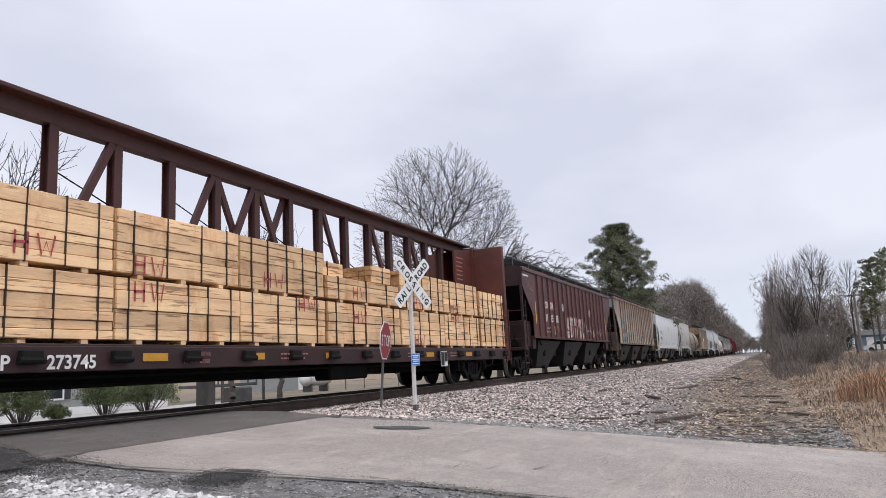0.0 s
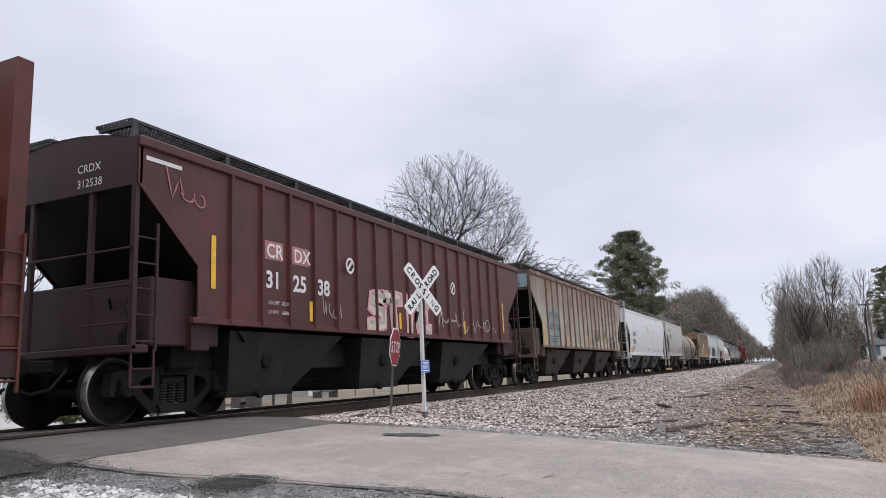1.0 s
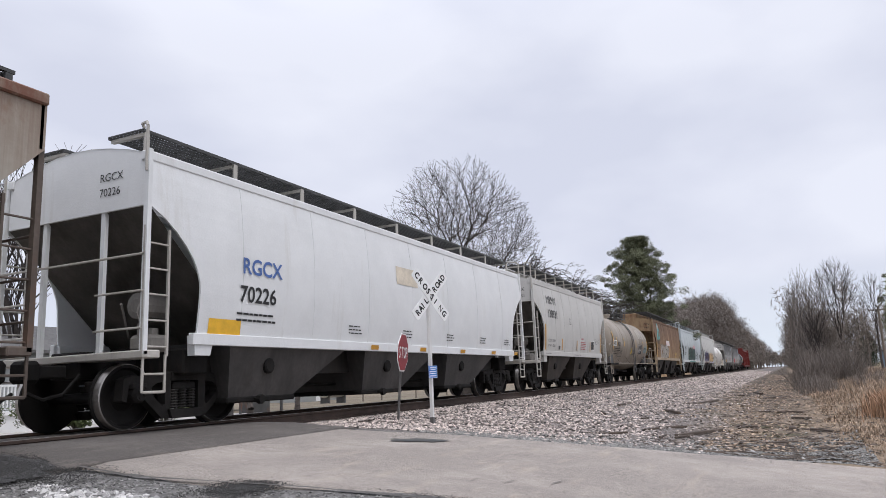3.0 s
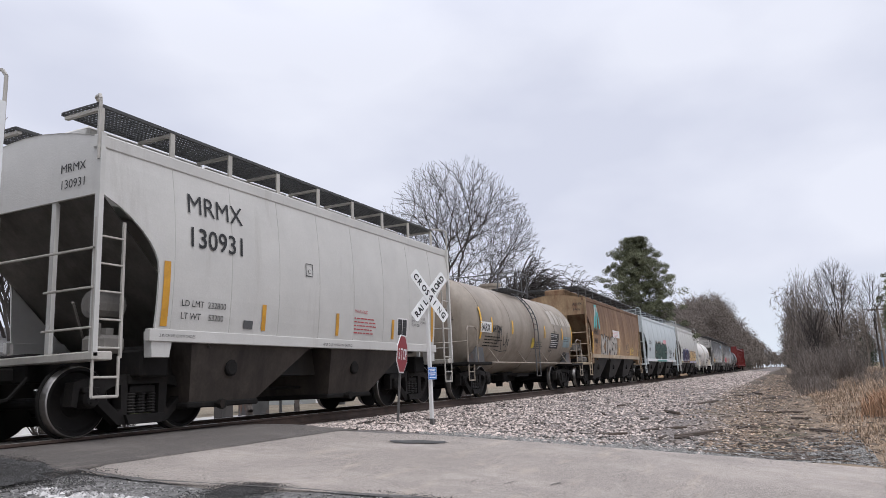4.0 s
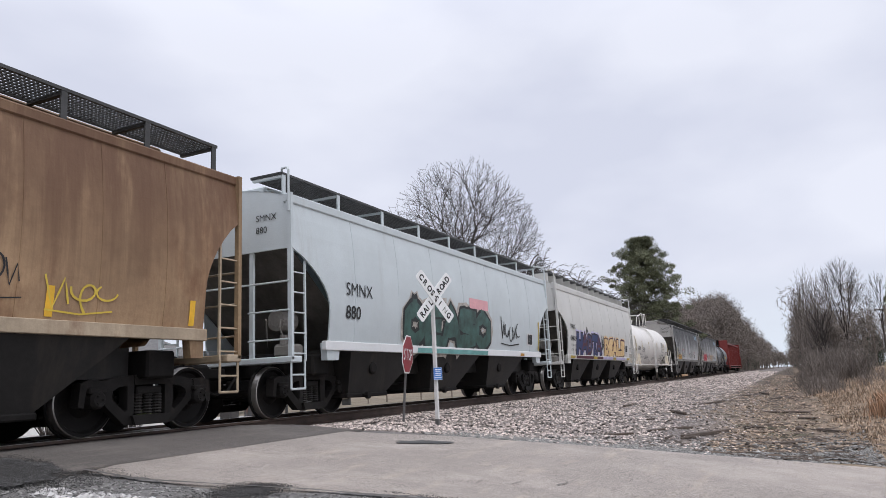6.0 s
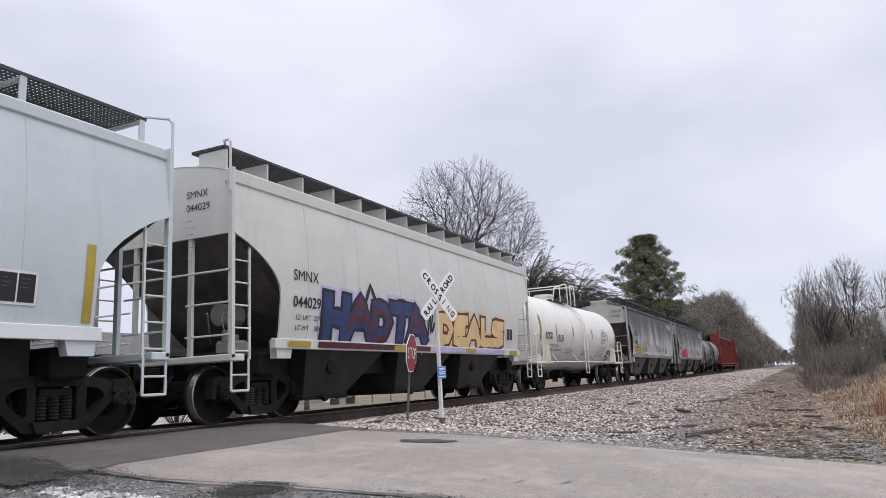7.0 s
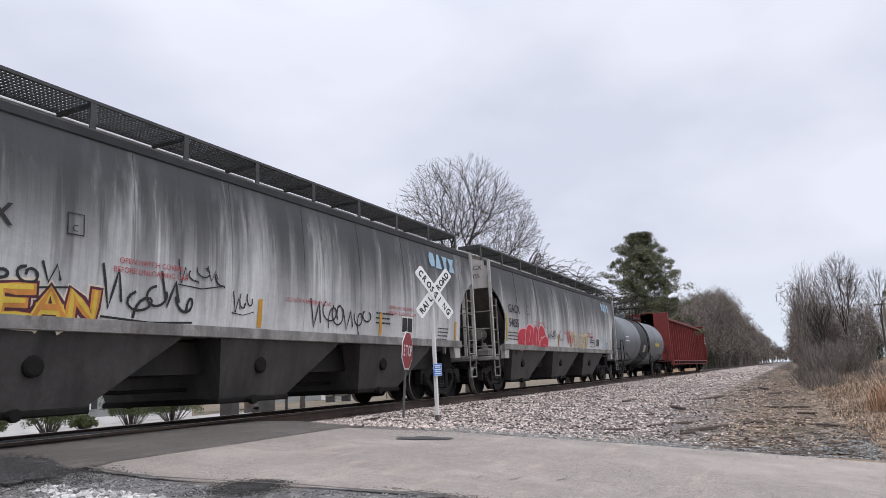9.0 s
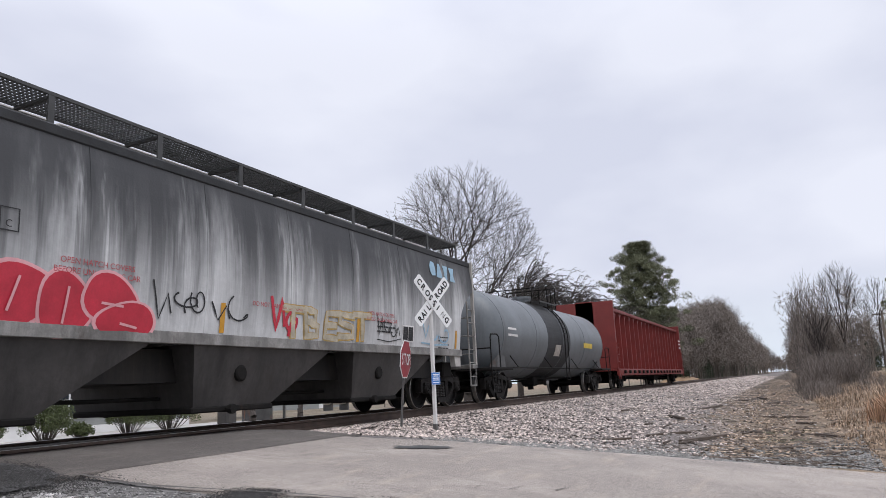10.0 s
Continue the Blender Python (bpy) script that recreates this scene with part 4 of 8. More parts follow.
# ---- tank car ----
def tank_car(label, start, L, paint, R=1.43, zc=2.12, band=None, rail_paint="white_mark", centers=(1.4, None), straps=4, platform=0.48, frame_paint="under", ladder_at=0.22, inset=(0.6, 0.6)):
    car = thing("tank_car", label, "rail car", "freight cars of the train")
    h = 0.62
    a, b = inset[0], L - inset[1]
    prof = [(a + h - h * math.cos(t), max(0.02, R * math.sin(t))) for t in [i * math.pi / 2 / 8 for i in range(9)]]
    prof += [(a + h + (b - a - 2 * h) * k / 6, R) for k in range(1, 6)]
    prof += [(b - h + h * math.cos(t), max(0.02, R * math.sin(t))) for t in [i * math.pi / 2 / 8 for i in range(8, -1, -1)]]
    shell = part("tank_shell", lathe(bmesh.new(), prof, "x", 56, (0, 0, zc)), paint, car, smooth=True)
    for k in range(straps + 1):
        x = a + h + (b - a - 2 * h) * k / straps
        part("tank_band", lathe(bmesh.new(), [(x - 0.03, R - 0.01), (x - 0.02, R + 0.010), (x + 0.02, R + 0.010), (x + 0.03, R - 0.01)], "x", 48, (0, 0, zc)), paint, car)
    if band:
        part("dark_band", lathe(bmesh.new(), [(band[0], R), (band[0], R + 0.006), (band[1], R + 0.006), (band[1], R)], "x", 48, (0, 0, zc)), "band", car, "dark stained band round the tank")
    # underframe and saddles
    for e, sgn in ((0.0, 1), (L, -1)):
        X = lambda v: e + sgn * v
        part("stub_sill", box(box(bmesh.new(), *sorted((X(0.0), X(2.8))), -0.30, 0.30, 0.70, 1.02, 0.02), *sorted((X(0.0), X(1.75))), -1.48, 1.48, 0.92, 1.00, 0.01), frame_paint, car)
        for s in (-1, 1):
            y = s * 1.46
            bm = prism(bmesh.new(), [(X(1.0), 0.98), (X(1.75), 0.98), (X(1.6), 1.55), (X(1.15), 1.55)], *sorted((s * 1.0, s * 1.25)))
            part("saddle", bm, paint if paint == "tank_white" else "machine", car)
            bm = pipe(bmesh.new(), [(X(0.03), y, 0.98), (X(0.03), y, 1.85), (X(0.10), y, 1.95), (X(0.55), y, 1.97), (X(0.75), y * 0.99, 1.9), (X(0.75), y, 0.98)], 0.02)
            part("end_handrail", bm, rail_paint, car)
            bm = pipe(bmesh.new(), [(X(0.05), y, 0.96), (X(0.05), y, 0.50), (X(0.42), y, 0.50), (X(0.42), y, 0.96)], 0.02)
            rod(bm, (X(0.05), y, 0.73), (X(0.42), y, 0.73), 0.016)
            part("step_stirrup", bm, rail_paint, car)
        bm = pipe(bmesh.new(), [(X(0.02), -1.46, 1.55), (X(0.02), 1.46, 1.55)], 0.02)
        rod(bm, (X(0.02), -0.4, 0.98), (X(0.02), -0.4, 1.55), 0.02)
        part("cross_handrail", bm, rail_paint, car)
        coupler(car, X(0.0), -sgn)
        truck_at(car, X(centers[0]))
    bm = bmesh.new()
    for s in (-1, 1):
        rod(bm, (1.75, s * 1.47, 0.99), (L - 1.75, s * 1.47, 0.99), 0.022)
        for k in range(4):
            x = 2.3 + (L - 4.6) * k / 3
            rod(bm, (x, s * 1.47, 0.99), (x - 0.18, s * 1.26, 1.38), 0.018)
    part("side_handrail", bm, rail_paint, car)
    # brake gear under the barrel
    bm = bmesh.new()
    pipe(bm, [(2.4, -0.3, 0.66), (L - 2.4, -0.3, 0.66)], 0.03)
    box(bm, L * 0.42, L * 0.50, -0.55, -0.15, 0.42, 0.72, 0.04)
    lathe(bm, [(L * 0.52, 0.10), (L * 0.53, 0.19), (L * 0.60, 0.19), (L * 0.61, 0.1)], "x", 12, (0, 0.35, 0.55))
    rod(bm, (L * 0.5, 0, 0.7), (L * 0.5, 0, 0.25), 0.12, 10)
    box(bm, L * 0.45, L * 0.55, -0.9, 0.9, 0.56, 0.62)
    part("brake_gear", bm, "under", car)
    # fittings on top
    m_ = L * platform
    top = zc + R
    bm = bmesh.new()
    rod(bm, (m_, 0, top - 0.15), (m_, 0, top + 0.20), 0.36, 20)
    rod(bm, (m_, 0, top + 0.18), (m_, 0, top + 0.27), 0.40, 20)
    rod(bm, (m_ + 0.8, 0, top - 0.05), (m_ + 0.8, 0, top + 0.22), 0.14, 10)
    part("manway", bm, paint, car)
    for y0, y1 in ((-1.0, -0.45), (0.45, 1.0)):
        grating(car, m_ - 0.95, m_ + 1.15, y0, y1, top - 0.02)
    rail_ = rail_paint if paint != "tank_tan" else "machine"
    for s in (-1, 1):
        y = s * 1.0
        part("platform_railing", pipe(bmesh.new(), [(m_ - 1.75, y * 0.93, top - 0.20), (m_ - 1.75, y, top + 0.18), (m_ - 1.68, y, top + 0.30), (m_ - 1.55, y, top + 0.36), (m_ - 0.2, y, top + 0.63), (m_ - 0.02, y, top + 0.62), (m_ + 0.06, y, top + 0.54), (m_ + 0.09, y, top + 0.42), (m_ + 0.09, y, top - 0.2)], 0.022), rail_, car)
        part("platform_railing", pipe(bmesh.new(), [(m_ + 0.55, y, top - 0.2), (m_ + 0.55, y, top + 0.52), (m_ + 0.60, y, top + 0.61), (m_ + 0.70, y, top + 0.64), (m_ + 1.15, y, top + 0.64), (m_ + 1.15, y, top - 0.2)], 0.022), rail_, car)
        part("railing_post", rod(bmesh.new(), (m_ - 0.95, y, top - 0.15), (m_ - 0.95, y, top + 0.48), 0.018), rail_, car)
    for dx, z_ in ((-0.95, top + 0.48), (1.15, top + 0.64)):
        part("cross_rail", rod(bmesh.new(), (m_ + dx, -1.0, z_), (m_ + dx, 1.0, z_), 0.02), rail_, car)
    # side ladder curving over the barrel
    for s in (-1, 1):
        bm = bmesh.new()
        lad = []
        for i in range(9):
            t = i / 8 * 1.05
            lad.append((s * (R + 0.09) * math.cos(t), zc + (R + 0.09) * math.sin(t)))
        lad = [(s * 1.52, 0.55), (s * 1.52, 1.0)] + lad
        for dx in (ladder_at, ladder_at + 0.42):
            pipe(bm, [(m_ + dx, y, z) for y, z in lad], 0.02)
        for y, z in lad[0::1]:
            rod(bm, (m_ + ladder_at, y, z), (m_ + ladder_at + 0.42, y, z), 0.015)
        part("side_ladder", bm, rail_paint if paint != "tank_tan" else "machine", car)
    MOVING.append((car, start))

    def place(x, z, lift=0.0):
        k = max(-0.985, min(0.985, (z - zc) / R))
        return (x, -(R + lift + 0.004) * math.sqrt(1 - k * k), zc + (R + lift + 0.004) * k)
    return car, place


def curved_strip(car, x0, x1, t0, t1, R, zc, material, name="reflector_strip"):
    bm = bmesh.new()
    rows = []
    for i in range(7):
        t = t0 + (t1 - t0) * i / 6
        rows.append([bm.verts.new((x, -(R + 0.016) * math.cos(t), zc + (R + 0.016) * math.sin(t))) for x in (x0, x1)])
    for p, q in zip(rows, rows[1:]):
        bm.faces.new((p[0], p[1], q[1], q[0]))
    part(name, bm, material, car)


# ---- centre-beam flat car ----
def centerbeam(label, start, L, paint, bulk, ribs=False, cap_hi=4.57):
    car = thing("centre_beam_flat_car", label, "rail car", "freight cars of the train")
    deck = 1.0
    bm = box(bmesh.new(), 0.0, L, -1.47, 1.47, deck - 0.10, deck, 0.01)
    part("deck", bm, paint, car)
    for s in (-1, 1):
        part("side_sill", B(0.0, L, *sorted((s * 1.40, s * 1.49)), 0.66, deck - 0.03, 0.01), paint, car)
    part("centre_sill", B(1.0, L - 1.0, -0.30, 0.30, 0.45, 0.92, 0.02), "under", car)
    part("top_chord", box(box(bmesh.new(), 0.2, L - 0.2, -0.30, 0.30, cap_hi - 0.07, cap_hi, 0.015), 0.2, L - 0.2, -0.10, 0.10, cap_hi - 0.30, cap_hi - 0.06), bulk if ribs else "beam", car)
    gap = 1.15
    off = 6.47 - gap * int((6.47 - 1.0) / gap)
    xs = [off + gap * k for k in range(40) if off + gap * k < L - 1.4]
    for x in xs:
        bm = box(bmesh.new(), x - 0.075, x + 0.075, -0.09, -0.075, deck, cap_hi - 0.09)
        box(bm, x - 0.075, x + 0.075, 0.075, 0.09, deck, cap_hi - 0.09)
        box(bm, x - 0.012, x + 0.012, -0.075, 0.075, deck, cap_hi - 0.09)
        part("beam_post", bm, "beam" if not ribs else bulk, car)
    mid = L / 2
    for i, (p, q) in enumerate(zip(xs, xs[1:])):
        c = (p + q) / 2
        if (i % 2 == 0) or abs(c - mid) < 0.9:
            for w in ((-0.09, -0.01),):
                pts = [(p + 0.06, deck + 1.4), (p + 0.20, deck + 1.4), (q - 0.04, cap_hi - 0.30), (q - 0.18, cap_hi - 0.30)]
                if c > mid:
                    pts = [(p + q - x, z) for x, z in pts]
                part("diagonal_brace", prism(bmesh.new(), pts, *w), "beam" if not ribs else bulk, car)
                if abs(c - mid) < 0.9:
                    part("diagonal_brace", prism(bmesh.new(), [(p + q - x, z) for x, z in pts], 0.01, 0.08), "beam", car)
    for p, q in zip(xs[::2], xs[2::2]):
        part("tie_rod", rod(bmesh.new(), (p, 0.05, cap_hi - 0.9), (q, 0.05, cap_hi - 1.7), 0.012, 5), "under", car)
    for x, sg in ((0.0, 1), (L, -1)):
        a, b = sorted((x, x + sg * 0.22))
        part("bulkhead", box(B(a, b, -1.47, 1.47, deck, 4.42, 0.015), *sorted((x - sg * 0.0, x + sg * 0.30)), -0.45, 0.45, deck, 4.46), bulk, car)
        for s in (-1, 1):
            bm = prism(bmesh.new(), [(x + sg * 0.2, 4.42), (x + sg * 1.7, cap_hi - 0.35), (x + sg * 1.7, 3.0), (x + sg * 0.2, 2.2)], *sorted((s * 0.30, s * 0.36)))
            part("gusset", bm, bulk, car)
            ladder(car, x + sg * 0.02, s * 1.50, 0.5, 2.3, sg * 0.42, "x", bulk, 5)
        coupler(car, x, -sg)
        truck_at(car, x + sg * 2.35)
    for k in range(17):
        x = 1.39 + 1.27 * k
        if x > L - 0.6:
            break
        for s in (-1, 1):
            bm = box(bmesh.new(), x - 0.14, x + 0.14, *sorted((s * 1.49, s * 1.58)), 0.76, 0.92, 0.015)
            rod(bm, (x - 0.16, s * 1.55, 0.80), (x + 0.16, s * 1.55, 0.80), 0.045, 8)
            part("strap_winch", bm, "under", car)
    bm = bmesh.new()
    for y in (-0.9, 0.9):
        pipe(bm, [(3.5, y, 0.60), (L - 3.5, y, 0.60)], 0.025)
        pipe(bm, [(3.5, y * 0.6, 0.50), (L - 3.5, y * 0.6, 0.42)], 0.02)
    box(bm, L * 0.55, L * 0.62, -0.95, -0.55, 0.34, 0.66, 0.04)
    part("brake_rigging", bm, "under", car)
    MOVING.append((car, start))
    return car, side_place(1.495, 0, 0, 1)


def lumber_bundle(start, x0, x1, z0, z1, layers, label="strapped bundle of pale sawn lumber on the flat car", seed=1, y0=-1.43, y1=-0.42, straps=3, blocks=True):
    """Boards stacked in layers with steel straps over them and bearers below."""
    rng = random.Random(seed)
    b = thing("lumber_bundle", label, "lumber", "lumber bundles on the flat car")
    edges = [z0 + 0.06]
    while edges[-1] < z1 - 0.10:
        edges.append(min(z1, edges[-1] + rng.choice((0.12, 0.15, 0.18, 0.21, 0.26))))
    edges[-1] = z1
    for za, zb in zip(edges, edges[1:]):
        cuts = [x0] + ([x0 + (x1 - x0) * rng.uniform(0.3, 0.7)] if rng.random() < 0.18 else []) + [x1]
        for p, q in zip(cuts, cuts[1:]):
            d = rng.uniform(0, 0.022)
            part("board_layer", B(p + 0.004, q - 0.004, y0 + d, y1, za + rng.uniform(0, 0.004), zb - rng.uniform(0.002, 0.010), 0.006), "lumber", b)
        m_ = 5
        for j in range(m_):
            ya, yb = y0 + 0.03 + (y1 - y0 - 0.03) * j / m_, y0 + 0.03 + (y1 - y0 - 0.03) * (j + 1) / m_
            part("board_end", B(x0 - 0.012 - rng.uniform(0, 0.06), x0 + 0.02, ya + 0.008, yb - 0.008, za + 0.01, zb - 0.006), "lumber_end", b)
    if blocks:
        for k in range(3):
            x = x0 + (x1 - x0) * (k + 0.5) / 3
            part("bearer", B(x - 0.05, x + 0.05, y0 + 0.02, y1, z0, z0 + 0.06), "lumber", b)
    for k in range(straps):
        x = x0 + (x1 - x0) * (k + 0.5 + rng.uniform(-0.15, 0.15)) / straps
        bm = box(bmesh.new(), x - 0.0065, x + 0.0065, y0 - 0.012, y0 + 0.03, z0 + 0.05, z1 + 0.004)
        box(bm, x - 0.0065, x + 0.0065, y0 - 0.012, y1, z1 - 0.006, z1 + 0.004)
        part("strap", bm, "strap", b)
    MOVING.append((b, start))
    return b

# ---- the train, front to back ----
def build_train():
    # maroon centre-beam flat with lumber
    s0 = 0.4
    car, pl = centerbeam("maroon centre-beam flat car loaded with sawn lumber", s0, 22.33, "maroon_dark", "bulkhead")
    lettering("UP", 0.23, car, "white_mark", lambda u, v: pl(4.69 + u, 0.70 + v, 0.008), "reporting_mark", bold=0.006)
    lettering("273745", 0.23, car, "white_mark", lambda u, v: pl(5.42 + u, 0.70 + v, 0.008), "car_number", bold=0.006)
    lettering("LD LMT 200700", 0.085, car, "pink_mark", lambda u, v: pl(7.6 + u, 0.84 + v, 0.008), "load_lettering")
    lettering("LT WT   62300", 0.085, car, "pink_mark", lambda u, v: pl(7.6 + u, 0.73 + v, 0.008), "load_lettering")
    for x in (6.85, 9.0, 11.3, 15.8, 18.4):
        patch(car, x, x + 0.45, 0.77, 0.88, pl, "amber", "reflector_strip", 0.008)
    for x in (9.9, 14.8, 17.3):
        bars(car, x, 0.86, 0.9, 0.15, 2, pl, "pink_mark")
    fr = patch(car, 16.45, 16.87, 0.52, 0.90, pl, "white_mark", "data_panel", 0.10, "black and white data panel")
    patch(fr, 16.47, 16.66, 0.54, 0.88, pl, "black", "panel_square", 0.105)
    patch(fr, 16.675, 16.85, 0.64, 0.88, pl, "black", "panel_square", 0.105)
    for i in range(6):
        bars(car, 20.75, 4.0 - 0.14 * i, 0.5, 0.12, 1, lambda x, z, l=0: (x, -0.37 - l, z), "pink_mark", "gusset_print")
    spans = [(1.4, 3.9, 1), (3.9, 6.42, 2), (6.46, 8.92, 3), (8.95, 11.44, 4), (11.55, 14.6, 5), (14.7, 17.18, 6), (17.22, 19.72, 7), (19.95, 22.05, 8)]
    for a, b, k in spans:
        lo = lumber_bundle(s0, a, b, 1.0, 1.90, 5, seed=k, straps=4 + k % 2)
        if k == 5:
            hi = lumber_bundle(s0, a, b, 1.90, 2.42, 3, "low strapped bundle of pale sawn lumber on a lower bundle", seed=k + 20)
            lumber_bundle(s0, a + 0.05, a + 1.1, 2.42, 2.78, 2, "loose stack of sawn timbers with dark end grain", seed=77, y0=-1.1, blocks=False, straps=1)
            lumber_bundle(s0, a + 2.1, b - 0.06, 2.42, 2.86, 3, "short stack of sawn timbers with dark end grain", seed=78, y0=-1.25, blocks=False, straps=1)
        else:
            hi = lumber_bundle(s0, a, b - 0.03, 1.90, 2.84 if k != 8 else 2.74, 5 if k != 6 else 4, seed=k + 20, straps=4 + (k + 1) % 2)
        marks = {2: ((hi, 5.0, 2.05),), 3: ((hi, 6.75, 1.97), (lo, 6.75, 1.60)), 4: ((hi, 9.55, 2.02), (lo, 10.55, 1.66)), 5: ((hi, 12.5, 2.0), (lo, 12.5, 1.5)),
                 6: ((hi, 15.35, 1.97), (lo, 15.35, 1.06)), 7: ((hi, 17.65, 2.0), (lo, 17.65, 1.70))}
        for ob, x, z in marks.get(k, ()):
            bm = bmesh.new()
            on = lambda u, v, l: (x + (u - x) * 0.8, -1.39 - l, v)
            h = 0.24
            for p in ([(0, 0), (0, h)], [(0.2, 0), (0.2, h)], [(0, h * 0.5), (0.2, h * 0.55)], [(0.36, h), (0.43, 0), (0.5, h * 0.7), (0.58, 0), (0.64, h)]):
                strokes(bm, [(x + a_, z + b_) for a_, b_ in p], 0.036, on, 0.050)
            part("painted_letters", bm, "red_mark", ob, "red crayon letters H and W")

    # maroon ribbed hopper
    # ends use the darker maroon, which paints in the shade between the cars
    c, p = hopper("maroon ribbed covered hopper car with white lettering and graffiti", 24.22, 15.83, "maroon", "maroon_dark", "maroon", 3, "bay_dark",
                  ribs=[1.83 + 0.75 * k for k in range(17)], ze=3.80, z_sill=1.42, cut=1.15, z_cut=(3.25, 2.22), curved=False, walk_z=4.30, detail="bay_dark")
    end_words(c, 0.2 - 0.55, 3.56, ("CRDX", "312538"), 0.17, "white_mark")
    for x, w in ((2.70, "CR"), (3.46, "DX")):
        patch(c, x - 0.06, x + 0.46, 2.54, 2.86, p, "pink_mark", "faded_patch", 0.006)
        lettering(w, 0.34, c, "white_mark", lambda u, v, x=x: p(x + u, 2.58 + v, 0.014), "reporting_mark", bold=0.006)
    for x, w in ((2.68, "31"), (3.43, "25"), (4.18, "38")):
        lettering(w, 0.40, c, "white_mark", lambda u, v, x=x: p(x + u, 2.06 + v, 0.014), "car_number", bold=0.012)
    lettering("LD LMT  202100", 0.09, c, "white_mark", lambda u, v: p(2.75 + u, 1.78 + v, 0.014), "load_lettering")
    lettering("LT WT    60900", 0.09, c, "white_mark", lambda u, v: p(2.75 + u, 1.62 + v, 0.014), "load_lettering")
    reflectors(c, p, [(1.40, 1.92)], "yellow", 0.10, 0.82)
    reflectors(c, p, [(3.92, 1.55), (7.35, 1.55), (11.05, 1.55)], "yellow", 0.10, 0.36)
    reflectors(c, p, [(14.12, 1.7)], "yellow", 0.10, 0.9)
    for x in (5.25, 10.3):
        bm = bmesh.new()
        strokes(bm, [(x + 0.13 * math.cos(t * math.pi / 8), 2.72 + 0.14 * math.sin(t * math.pi / 8)) for t in range(17)], 0.05, p, 0.062)
        strokes(bm, [(x - 0.06, 2.66), (x + 0.06, 2.80)], 0.06, p, 0.062)
        part("round_mark", bm, "white_mark", c)
    patch(c, 0.12, 0.78, 3.60, 3.66, p, "white_mark", "white_strip", 0.008)
    mural(c, "STIE", 6.05, 8.95, 1.46, 2.28, p, ["g_cream", "g_silver"], "g_pink", None, 0.34, label="cream block graffiti with worn edges")
    scribble(c, 9.2, 11.4, 1.5, 2.2, p, "g_silver", 5, 5, 0.04)
    scribble(c, 11.6, 13.4, 1.5, 2.05, p, "g_silver", 6, 4, 0.04)
    scribble(c, 4.35, 5.0, 1.52, 1.95, p, "g_silver", 7, 4, 0.028)
    scribble(c, 0.5, 1.3, 3.0, 3.45, p, "pink_mark", 8, 3, 0.025)

    # weathered grey-green ribbed hopper
    c, p = hopper("weathered grey-green ribbed covered hopper car with rust streaks and graffiti", 41.5, 16.0, "olive", "olive_end", "olive_rust", 3, "bay_brown", eave_paint="olive_rust", sill_paint="olive_rust",
                  ribs=[1.75 + 0.78 * k for k in range(17)], ze=3.93, z_sill=1.36, cut=1.15, z_cut=(3.36, 2.2), curved=False, walk_z=4.37, detail="bay_dark")
    bm = bmesh.new()
    v = [bm.verts.new(q) for q in ((0.016, -0.55, 3.45), (0.016, -1.45, 3.45), (0.016, -1.45, 3.92), (0.016, -0.55, 3.92))]
    bm.faces.new(v)
    part("number_patch", bm, "blue_patch", c, "pale blue repainted patch")
    bm = bmesh.new()
    bm.faces.new([bm.verts.new(q) for q in ((0.016, 1.46, 3.37), (0.016, 0.55, 3.37), (0.016, 0.60, 3.72), (0.016, 1.46, 3.86))])
    part("paint_patch", bm, "blue_patch", c, "pale blue overpainted corner")
    end_words(c, -0.72, 3.72, ("CMPX", "252312"), 0.16, "black", 0.012)
    for x in (2.05, 2.85):
        patch(c, x - 0.16, x + 0.5, 1.40, 2.86, p, "blue_patch", "repaint_patch", 0.006, "pale blue repainted patch")
    for x, w, z in ((2.05, "CM", 2.48), (2.85, "PX", 2.48), (1.98, "252", 2.02), (2.82, "312", 2.02)):
        lettering(w, 0.27, c, "shutter", lambda u, v, x=x, z=z: p(x + u, z + v, 0.014), "car_lettering", bold=0.004)
    bars(c, 2.0, 1.75, 1.2, 0.3, 3, p, "black")
    reflectors(c, p, [(1.17, 1.40)], "yellow", 0.11, 0.9)
    reflectors(c, p, [(4.55, 1.5), (7.75, 1.5), (11.4, 1.5), (14.9, 1.42)], "yellow", 0.11, 0.42)
    scribble(c, 4.0, 7.0, 1.5, 2.1, p, "g_silver", 21, 5, 0.05)
    scribble(c, 9.3, 10.3, 1.55, 2.15, p, "black", 22, 4, 0.035)
    scribble(c, 10.9, 12.3, 1.7, 2.25, p, "black", 23, 5, 0.035)
    scribble(c, 12.4, 13.3, 1.6, 2.1, p, "black", 24, 3, 0.03)
    scribble(c, 8.0, 9.6, 1.45, 1.95, p, "faded_mark", 25, 4, 0.06)
    for x in (12.55, 13.4):
        patch(c, x, x + 0.42, 1.48, 1.80, p, "under", "data_plate", 0.012)

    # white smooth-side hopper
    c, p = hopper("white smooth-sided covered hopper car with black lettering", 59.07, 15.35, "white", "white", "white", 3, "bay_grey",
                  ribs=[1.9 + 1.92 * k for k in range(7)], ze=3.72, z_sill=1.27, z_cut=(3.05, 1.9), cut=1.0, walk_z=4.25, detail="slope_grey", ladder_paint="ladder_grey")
    end_words(c, -0.55, 3.5, ("RGCX", "70226"), 0.17, "black")
    lettering("RGCX", 0.36, c, "blue_mark", lambda u, v: p(1.86 + u, 2.30 + v, 0.014), "reporting_mark", bold=0.006)
    lettering("70226", 0.36, c, "black", lambda u, v: p(1.82 + u, 1.85 + v, 0.014), "car_number", bold=0.006)
